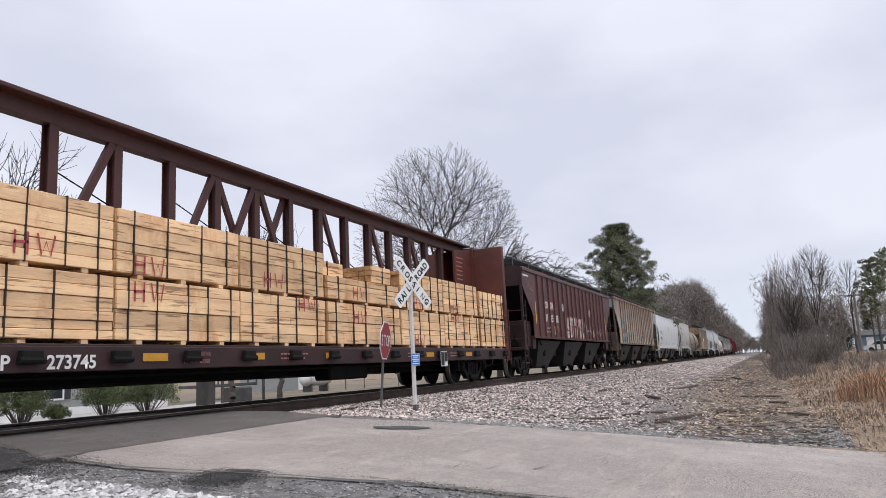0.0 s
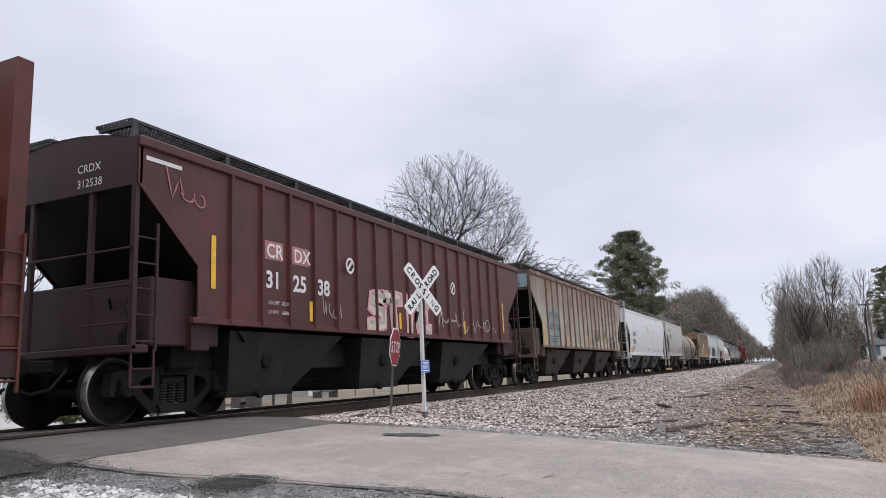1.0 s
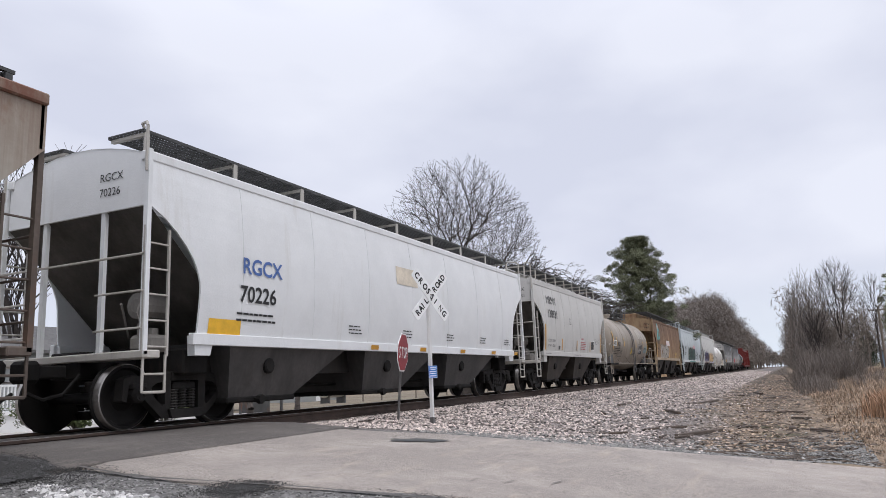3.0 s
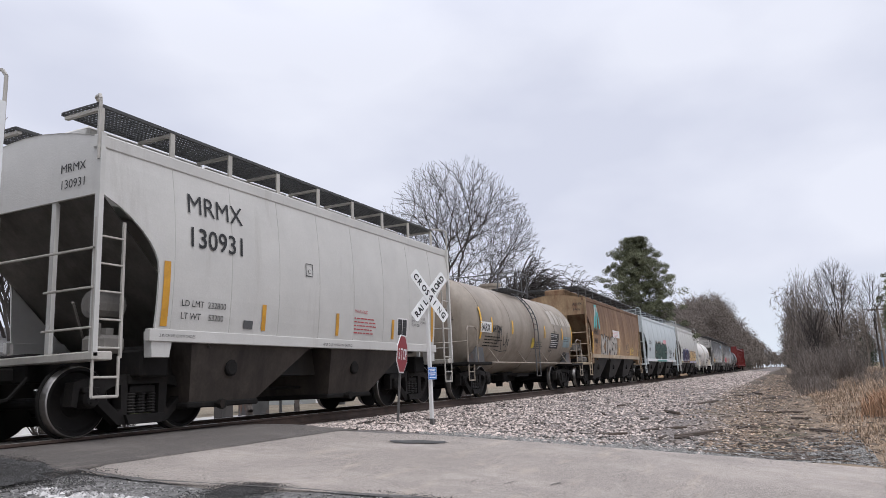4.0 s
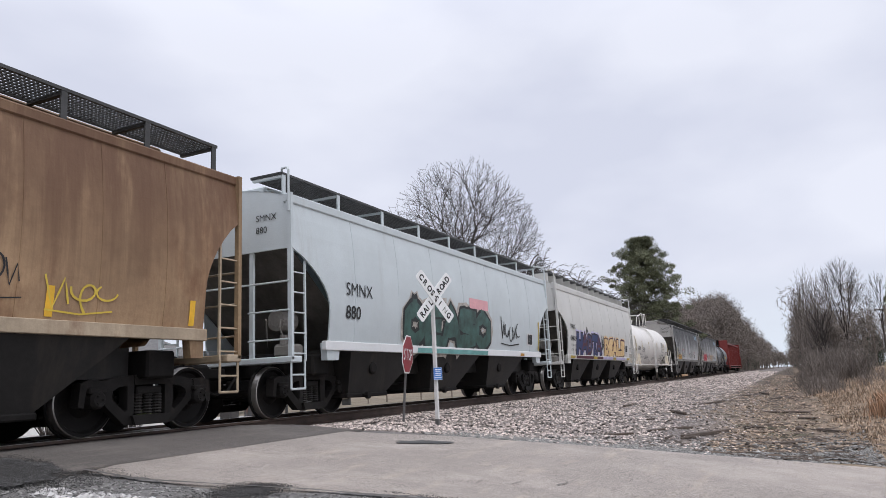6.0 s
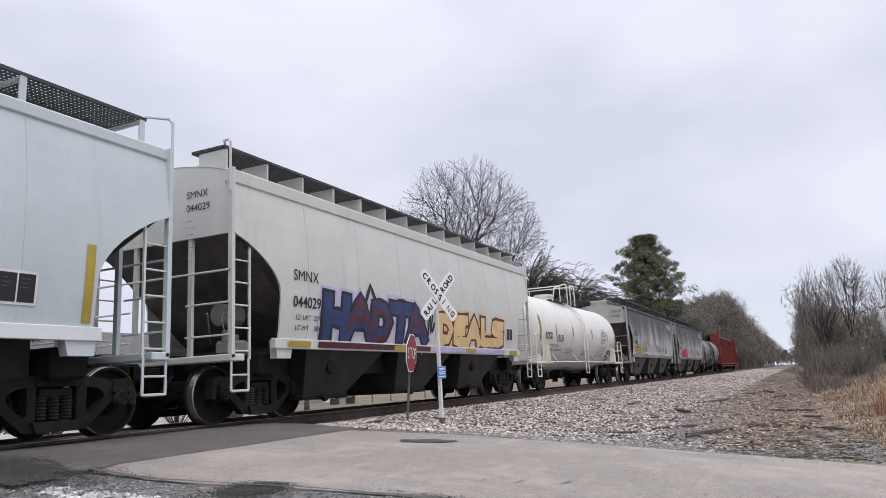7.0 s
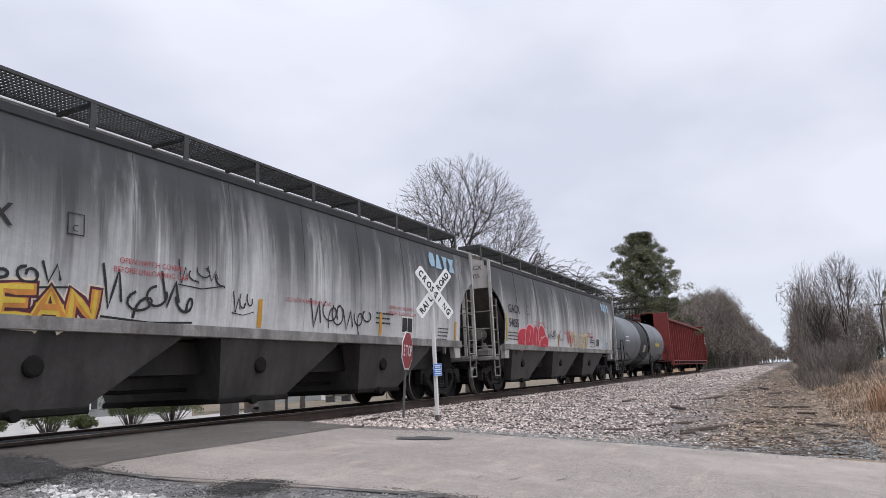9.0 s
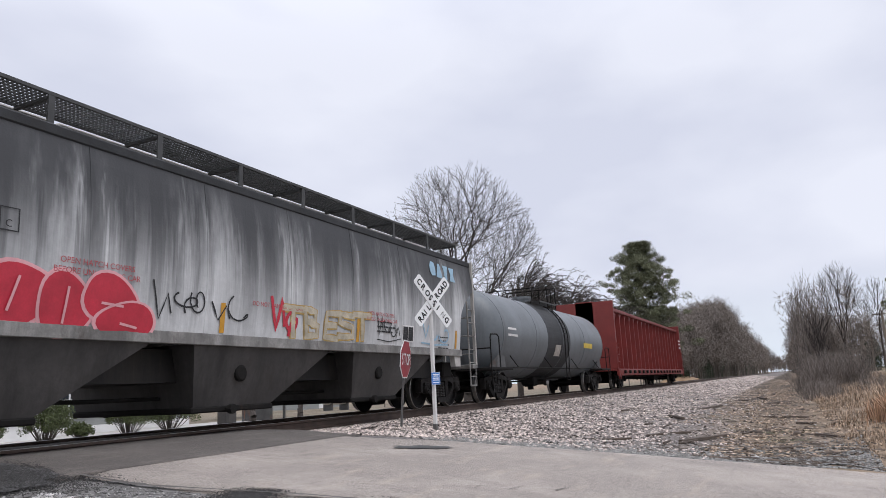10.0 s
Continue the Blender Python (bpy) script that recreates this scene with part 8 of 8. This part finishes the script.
def build_plants():
    rng = random.Random(3)
    fan_tree(41.45, 18.15, -0.85, 5, "large bare winter tree with a rounded crown of fine twigs", (7.9, 5.65, 7.8), 9600, 1.6, 0.32, kink=0.07, twig_r=0.0085, inner=0.36, skirt=-0.62)
    arching_tree(47.4, 16.9, -0.8, 8, "low bare tree with wide arching dark branches", 10.2, 6.6)
    arching_tree(54.0, 15.6, -0.8, 9, "bare tree with drooping side branches", 9.2, 6.2)
    bare_tree(30.0, 25.5, -0.85, 11.0, 14, "slender bare tree beyond the yard", stems=3, spread=0.33, depth=4, flare=0.2, thick=0.6)
    bare_tree(34.0, 25.5, -0.85, 10.6, 15, "slender bare tree beyond the yard", stems=3, spread=0.33, depth=4, flare=0.2, thick=0.6)
    bare_tree(21.0, 31.0, -0.85, 15.0, 16, "bare tree behind the house", stems=5, spread=0.4, depth=4, flare=0.4, thick=0.7)
    pine(71.5, 12.2, -0.75, 14.7, 10.0, 21, leaves=95000, leaf=0.11, levels=18, clump=0.062, bare=0.26, arms=8, dome=True)
    pine(82.0, 14.6, -0.75, 8.5, 6.0, 22, "smaller green pine at the wood's edge", bare=0.12, leaves=7000)
    pine(104.0, -13.4, -0.35, 11.8, 4.6, 23, "tall pine with a high sparse crown", bare=0.62, leaves=1500, leaf=0.3, levels=8, arms=3, clump=0.11)
    pine(108.0, -16.2, -0.35, 13.5, 6.0, 24, "tall pine with a high sparse crown", bare=0.6, leaves=1900, leaf=0.3, levels=8, arms=3, clump=0.11)
    pine(98.0, -12.0, -0.35, 7.6, 3.0, 25, "thin pine with a high sparse crown", bare=0.55, leaves=900, leaf=0.3, levels=6, arms=3, clump=0.11)
    spots = []
    for _ in range(210):
        u = rng.random()
        x = 108 + 150 * u
        spots.append((x, 14.2 + abs(rng.gauss(0, 4.5)), (9.0 + 11.2 * min(1.0, u * 1.6)) * rng.uniform(0.88, 1.03)))
    woodland("woods_beyond_track", spots, 31, "bare grey-brown winter woods beyond the track", 90, 0.12, 1900, 0.36)
    spots = [(255 + 330 * rng.random(), 13.8 + abs(rng.gauss(0, 8)), rng.uniform(17, 20)) for _ in range(150)]
    woodland("distant_woods", spots, 32, "distant winter woods closing the line", 40, 0.1, 700, 0.8)
    spots = [(560 + 380 * rng.random(), rng.uniform(-45, 60), rng.uniform(11, 16)) for _ in range(150)]
    woodland("horizon_woods", spots, 36, "hazy woods where the line vanishes", 30, 0.1, 300, 1.2)
    spots = []
    for _ in range(30):
        x = 66 + 50 * rng.random() ** 1.6
        spots.append((x, -1.9 - abs(rng.gauss(0, 2.3)), rng.choice((3.4, 4.2, 5.0, 5.6, 6.2))))
    woodland("woods_by_ditch", spots, 33, "tangled bare winter trees beside the ditch", 130, 0.4, 1000, 0.22)
    for k, (tx, ty, th, tw) in enumerate(((63.0, -0.75, 7.6, 0.8), (65.0, -1.25, 9.3, 1.0), (67.5, -1.9, 9.9, 1.2), (64.0, -2.4, 8.6, 1.2), (70.0, -3.2, 9.6, 1.3), (78.0, -1.3, 9.4, 1.3), (88.0, -1.2, 9.0, 1.3))):
        fan_tree(tx, ty, -0.6, 61 + k, "slender upright bare tree at the edge of the thicket", (th * 0.62, tw, th * 0.38), 230, th * 0.16, 0.07, twig_r=0.0085, inner=0.2, low_forks=1, bark="wood_mass")
    spots = [(100 + 380 * rng.random(), -1.2 - abs(rng.gauss(0, 5)), rng.uniform(9, 12)) for _ in range(90)]
    woodland("woods_along_line", spots, 34, "bare woods lining the straight track", 60, 0.15, 700, 0.5)
    spots = [(134 + 70 * rng.random(), -13 - 42 * rng.random(), rng.uniform(9.5, 13.5)) for _ in range(90)]
    woodland("woods_behind_house", spots, 35, "bare woods behind the far house", 70, 0.3, 700, 0.35)
    fan_tree(72.0, -4.6, -0.45, 41, "slim bare tree with a fan-shaped crown over the thicket", (7.2, 2.2, 3.2), 900, 3.0, 0.13, twig_r=0.008, low_forks=2)
    fan_tree(74.0, -7.6, -0.4, 42, "slim bare tree standing apart above the thicket", (6.6, 1.4, 2.4), 300, 3.4, 0.09, twig_r=0.007)
    bare_tree(62.0, -2.3, -0.7, 7.0, 43, "pale-stemmed sapling clump by the ditch", stems=6, spread=0.3, depth=3, flare=0.3, thick=0.6)
    spots = [(48 + 16 * rng.random(), -1.4 - 2.2 * rng.random(), rng.uniform(1.3, 2.5)) for _ in range(60)]
    brush("thicket", spots, "leafless brown thicket in front of the trees", 51, 60)
    spots = [(26 + 26 * rng.random(), -2.6 - 5 * rng.random(), rng.uniform(0.3, 0.7)) for _ in range(50)]
    brush("weed_stalks", spots, "dead weed stalks standing in the grass", 52, 26)
    spots = [(34 + 80 * rng.random() ** 1.2, -0.3 - 1.6 * rng.random(), rng.uniform(0.35, 0.9)) for _ in range(90)]
    brush("ditch_brush", spots, "dead stalks and low brush along the ditch edge", 53, 30)
    # shrubs by the far house
    rn = np.random.default_rng(6)
    for k, (x, y, w, h) in enumerate(((18.0, 25.0, 1.9, 1.7), (21.7, 25.0, 2.6, 2.0), (23.9, 25.0, 2.6, 1.95), (19.6, 25.2, 0.9, 0.7), (15.6, 25.0, 1.6, 1.4))):
        t = thing("shrub", "green evergreen shrub with bare lower stems in front of the house", "bush", "shrubs by the house")
        z = -0.84
        segs, cl = [], []
        for _ in range(60):
            a, l = rng.uniform(0, 6.283), rng.uniform(0.05, 0.5) * w
            e = (x + math.cos(a) * l, y + math.sin(a) * l, z + h * rng.uniform(0.55, 0.92) * (1 - 0.25 * (2 * l / w) ** 2))
            segs.append(((x + math.cos(a) * l * 0.2, y + math.sin(a) * l * 0.2, z), e, 0.016, 0.005))
            cl.append((*e, 0.15 * w))
            cl.append((e[0], e[1], z + (e[2] - z) * rng.uniform(0.5, 0.8), 0.10 * w))
        part("stem_clump", tubes("stem_clump", segs, "bark", 4), "", t)
        part("crown", leaf_cloud("crown", cl, int(9000 * w / 2), 0.05, "shrub", rn, 0.8, 0.3), "", t)


build_plants()


# ---- far buildings and yard things ----
def window(parent, x0, x1, z0, z1, y, panes=2, shutters=True):
    """Framed window on a wall that faces the track."""
    fr = bmesh.new()
    for a, b, c, d in ((x0 - 0.06, x1 + 0.06, z1, z1 + 0.08), (x0 - 0.06, x1 + 0.06, z0 - 0.08, z0), (x0 - 0.06, x0, z0, z1), (x1, x1 + 0.06, z0, z1)):
        box(fr, a, b, y - 0.07, y + 0.02, c, d)
    w = part("window", fr, "trim", parent)
    for k in range(panes):
        a, b = x0 + (x1 - x0) * k / panes, x0 + (x1 - x0) * (k + 1) / panes
        part("pane", B(a, b, y - 0.02, y - 0.005, z0, z1), "glass", w)
        if k:
            part("mullion", B(a - 0.03, a + 0.03, y - 0.06, y, z0, z1), "trim", w)
    part("meeting_rail", B(x0, x1, y - 0.05, y - 0.022, (z0 + z1) / 2 - 0.025, (z0 + z1) / 2 + 0.025), "trim", w)
    if shutters:
        for a in (x0 - 0.42, x1 + 0.08):
            part("shutter", B(a, a + 0.34, y - 0.05, y + 0.01, z0 - 0.05, z1 + 0.05, 0.01), "shutter", w)


def build_far():
    h = thing("house", "low grey-sided house with white trim and whitewashed base", "house")
    x0, x1, y0, y1, z = 13.0, 29.6, 29.5, 37.5, -0.87
    part("foundation", B(x0, x1, y0 + 0.02, y1, z - 0.2, z + 0.42), "skirt", h)
    wall = part("wall", B(x0, x1, y0 + 0.03, y1, z + 0.42, z + 3.3), "siding", h)
    lap = bpy.data.meshes.new("siding_board")
    bm = prism(bmesh.new(), [(x0, 0), (x1, 0), (x1, 0.125), (x0, 0.125)], 0.0, 0.018)
    for v in bm.verts:
        if v.co.z > 0.06 and v.co.y < 0.005:
            v.co.y = 0.012
    bmesh.ops.recalc_face_normals(bm, faces=bm.faces)
    bm.to_mesh(lap)
    bm.free()
    lap.materials.append(M["siding"])
    for k in range(22):
        b = part("siding_board", lap, "", wall)
        b.location = (0, y0 + 0.004, z + 0.44 + 0.127 * k)
    for x in (x0, x1 - 0.12):
        part("corner_board", B(x, x + 0.12, y0 - 0.02, y0 + 0.06, z + 0.75, z + 3.3), "trim", h)
    bm = bmesh.new()
    prism(bm, [(x0 - 0.4, z + 3.3), (x1 + 0.4, z + 3.3), (x1 + 0.4, z + 3.42), (x0 - 0.4, z + 3.42)], y0 - 0.5, y1 + 0.5)
    v = [bm.verts.new(q) for q in ((x0 - 0.4, y0 - 0.5, z + 3.42), (x1 + 0.4, y0 - 0.5, z + 3.42), (x1 + 0.4, y1 + 0.5, z + 3.42), (x0 - 0.4, y1 + 0.5, z + 3.42), (x0 - 0.4, 33.5, z + 4.9), (x1 + 0.4, 33.5, z + 4.9))]
    for f in ((0, 1, 5, 4), (2, 3, 4, 5), (0, 4, 3), (1, 2, 5)):
        bm.faces.new([v[i] for i in f])
    part("roof", bm, "roof", h)
    for a, b in ((21.4, 23.2), (26.3, 27.5), (15.0, 16.4)):
        window(h, a, b, z + 0.85, z + 2.35, y0)
    # porch with white railing
    part("porch_deck", B(13.0, 20.4, 27.8, 29.5, z + 0.75, z + 0.90), "skirt", h)
    part("porch_skirt", B(13.0, 20.4, 27.9, 28.0, z - 0.1, z + 0.75), "skirt", h)
    rail = part("porch_railing", box(box(bmesh.new(), 13.0, 20.4, 27.82, 27.88, z + 1.86, z + 1.94), 13.0, 20.4, 27.82, 27.88, z + 0.98, z + 1.04), "trim", h)
    bal = bpy.data.meshes.new("baluster")
    bm = B(-0.025, 0.025, 27.83, 27.87, z + 1.04, z + 1.86)
    bm.to_mesh(bal)
    bm.free()
    bal.materials.append(M["trim"])
    for k in range(49):
        b = part("baluster", bal, "", rail)
        b.location = (13.1 + 0.15 * k, 0, 0)
    for x in (13.05, 16.5, 20.25):
        part("porch_post", B(x, x + 0.12, 27.80, 27.92, z + 0.9, z + 3.3), "trim", h)
    tagged(part("concrete_apron", slab(bmesh.new(), [(11.5, 18.5), (32, 18.5), (32, 29.4), (11.5, 29.4)], -0.98, -0.80), "concrete"), "bright concrete apron in front of the house", "pavement", kind="structure")

    # propane tank on legs
    t = thing("propane_tank", "white horizontal propane tank on short legs", "tank")
    part("shell", lathe(bmesh.new(), [(46.2, 0.03), (46.25, 0.30), (46.45, 0.48), (46.7, 0.52), (49.3, 0.52), (49.55, 0.48), (49.75, 0.30), (49.8, 0.03)], "x", 20, (0, 32.5, 0.10)), "propane", t, smooth=True)
    for x in (46.9, 49.1):
        part("leg", B(x - 0.08, x + 0.08, 32.1, 32.9, -0.9, -0.25), "machine", t)
    part("valve_dome", rod(bmesh.new(), (48, 32.5, 0.6), (48, 32.5, 0.85), 0.16, 10), "propane", t)
    # concrete pier, trailer, fence posts
    t = thing("concrete_pier", "stained grey concrete pier in the yard", "pier")
    part("shaft", B(26.4, 27.1, 24.0, 24.6, -0.9, 2.2, 0.04), "bay_grey", t)
    t = thing("utility_trailer", "dark steel utility trailer parked in the yard", "trailer")
    part("bed", B(36.0, 41.5, 33.0, 35.0, -0.05, 0.15, 0.02), "machine", t)
    for x in (38.3, 39.3):
        part("wheel", lathe(bmesh.new(), [(32.8, 0.1), (32.82, 0.38), (33.0, 0.38), (33.02, 0.1)], "y", 18, (x, 0, -0.5)), "rubber", t)
    for x in (36.1, 37.5, 39.0, 40.5, 41.4):
        part("stake", B(x - 0.04, x + 0.04, 33.0, 33.06, 0.15, 0.95), "machine", t)
    part("side_rail", B(36, 41.5, 33.0, 33.05, 0.85, 0.95), "machine", t)
    t = thing("parts_rack", "dark machinery rack with pipes in the yard", "machinery")
    part("frame", box(box(box(bmesh.new(), 31, 31.12, 27, 27.12, -0.87, 1.5), 34.5, 34.62, 27, 27.12, -0.87, 1.5), 31, 34.6, 27, 27.1, 0.4, 0.5), "machine", t)
    bm = bmesh.new()
    for k in range(5):
        rod(bm, (30.8, 27.3 + 0.12 * k, 0.55), (34.9, 27.3 + 0.12 * k, 0.55), 0.06, 8)
    part("pipe", bm, "machine", t)
    part("engine_block", B(31.6, 33.4, 26.9, 27.7, -0.87, 0.0, 0.08), "machine", t)
    for k in range(9):
        t = thing("fence_post", "weathered wooden fence post in the yard", "post", "fence posts in the yard")
        part("post", rod(bmesh.new(), (50.0 + 2.1 * k, 31.0 - 0.5 * k, -0.95), (50.0 + 2.1 * k, 31.0 - 0.5 * k, 0.35), 0.06, 8, 0.055), "pole", t)
        if k < 8:
            part("wire", rod(rod(bmesh.new(), (50.0 + 2.1 * k, 31.0 - 0.5 * k, 0.25), (52.1 + 2.1 * k, 30.5 - 0.5 * k, 0.25), 0.012, 4), (50.0 + 2.1 * k, 31.0 - 0.5 * k, -0.2), (52.1 + 2.1 * k, 30.5 - 0.5 * k, -0.2), 0.012, 4), "machine", t)
    t = thing("shed", "small pale metal shed in the yard", "shed")
    part("wall", B(54, 60, 40, 45, -0.95, 1.7), "siding", t)
    bm = prism(bmesh.new(), [(53.7, 1.7), (60.3, 1.7), (57, 2.9)], 39.7, 45.3)
    part("roof", bm, "roof", t)
    part("door", B(56.2, 57.8, 39.95, 40.0, -0.9, 1.3), "trim", t)
    # sand heap beside the line
    bm = bmesh.new()
    bmesh.ops.create_uvsphere(bm, u_segments=24, v_segments=10, radius=1)
    for v in bm.verts:
        v.co = Vector((v.co.x * 7, v.co.y * 3.0, max(-0.2, v.co.z) * 1.1)) * (1 + 0.15 * noise.noise(v.co * 2))
    o = tagged(part("sand_heap", bm, "rusty_end"), "low heap of tan sand beyond the track", "sand heap")
    o.location = (112, 14.8, -0.65)

    # far blue-grey house, cars and pole
    h = thing("house", "small blue-grey house with white door and pale roof", "house")
    X, Y, z = 118.0, -16.4, -0.35
    part("wall", B(X, X + 7, Y - 9, Y + 3.6, z - 0.2, z + 2.35), "blue_siding", h)
    bm = bmesh.new()
    v = [bm.verts.new(q) for q in ((X - 0.4, Y - 9.4, z + 2.35), (X - 0.4, Y + 4.0, z + 2.35), (X + 7.4, Y + 4.0, z + 2.35), (X + 7.4, Y - 9.4, z + 2.35), (X + 3.5, Y - 9.4, z + 3.15), (X + 3.5, Y + 4.0, z + 3.15))]
    for f in ((0, 1, 5, 4), (2, 3, 4, 5), (0, 4, 3), (1, 2, 5), (0, 3, 2, 1)):
        bm.faces.new([v[i] for i in f])
    part("roof", bm, "bay_grey", h)
    part("door", B(X - 0.06, X + 0.02, Y + 2.0, Y + 3.0, z, z + 2.1), "trim", h)
    w = part("window", lathe(bmesh.new(), [(X - 0.06, 0.02), (X - 0.06, 1.0), (X + 0.01, 1.0), (X + 0.01, 0.02)], "x", 20, (0, Y, z + 1.35)), "trim", h)
    part("pane", lathe(bmesh.new(), [(X - 0.08, 0.02), (X - 0.08, 0.78), (X - 0.05, 0.78), (X - 0.05, 0.02)], "x", 20, (0, Y, z + 1.35)), "glass", w)
    for k, (cx, cy) in enumerate(((108.0, -14.2), (106.0, -16.9))):
        c = thing("parked_car", "white car parked before the far house", "car", "cars by the far house")
        prof = [(-2.2, 0.35), (-2.25, 0.75), (-1.5, 0.92), (-0.8, 1.42), (0.7, 1.45), (1.5, 0.95), (2.2, 0.85), (2.25, 0.35)]
        bm = bmesh.new()
        prism(bm, prof, -0.85, 0.85)
        b = part("body", bm, "car_white", c)
        part("side_window", prism(bmesh.new(), [(-1.3, 0.95), (-0.75, 1.36), (0.6, 1.38), (1.25, 0.97)], -0.86, 0.86), "glass", c)
        for x in (-1.35, 1.35):
            part("wheel", lathe(bmesh.new(), [(-0.88, 0.05), (-0.88, 0.33), (0.88, 0.33), (0.88, 0.05)], "y", 16, (x, 0, 0.33)), "rubber", c)
        c.matrix_basis = pose(cx, cy, bank(cy), 0, 0, 70)
    p = thing("utility_pole", "leaning wooden utility pole with a crossarm", "pole")
    part("pole", rod(bmesh.new(), (92, -9.85, -0.6), (92, -9.85, 6.6), 0.15, 10, 0.11), "pole", p)
    part("crossarm", B(91.9, 92.1, -10.8, -8.9, 6.1, 6.25), "pole", p)


build_far()


# ---- ties, the nearest as single pieces ----
def build_ties():
    bm = B(-0.115, 0.115, -1.3, 1.3, -0.18, 0.0, 0.012)
    tie = bpy.data.meshes.new("tie")
    bm.to_mesh(tie)
    bm.free()
    tie.materials.append(M["tie"])
    rng = random.Random(9)
    for k in range(150):
        o = part("tie", tie, "", TRACK_OB)
        o.location = (10.1 + 0.53 * k, TRACK + rng.uniform(-0.04, 0.04), -0.172)
        o.rotation_euler = (0, 0, rng.uniform(-0.012, 0.012))


build_ties()


# ---- what moves ----
def motions():
    rows = [0.5 * k for k in range(21)]
    for ob, start in MOVING:
        walk(ob, [(t, pose(start - SPEED * t, TRACK, 0)) for t in rows])
    per = SPEED / FPS / WHEEL_R
    for w in WHEELSETS:
        if w.parent.parent is None:
            continue
        x = w["axle"]
        walk(w, [(k / FPS, Matrix.LocRotScale((x, 0, WHEEL_R), Euler((0, -per * k, 0)), None)) for k in range(301)])


motions()
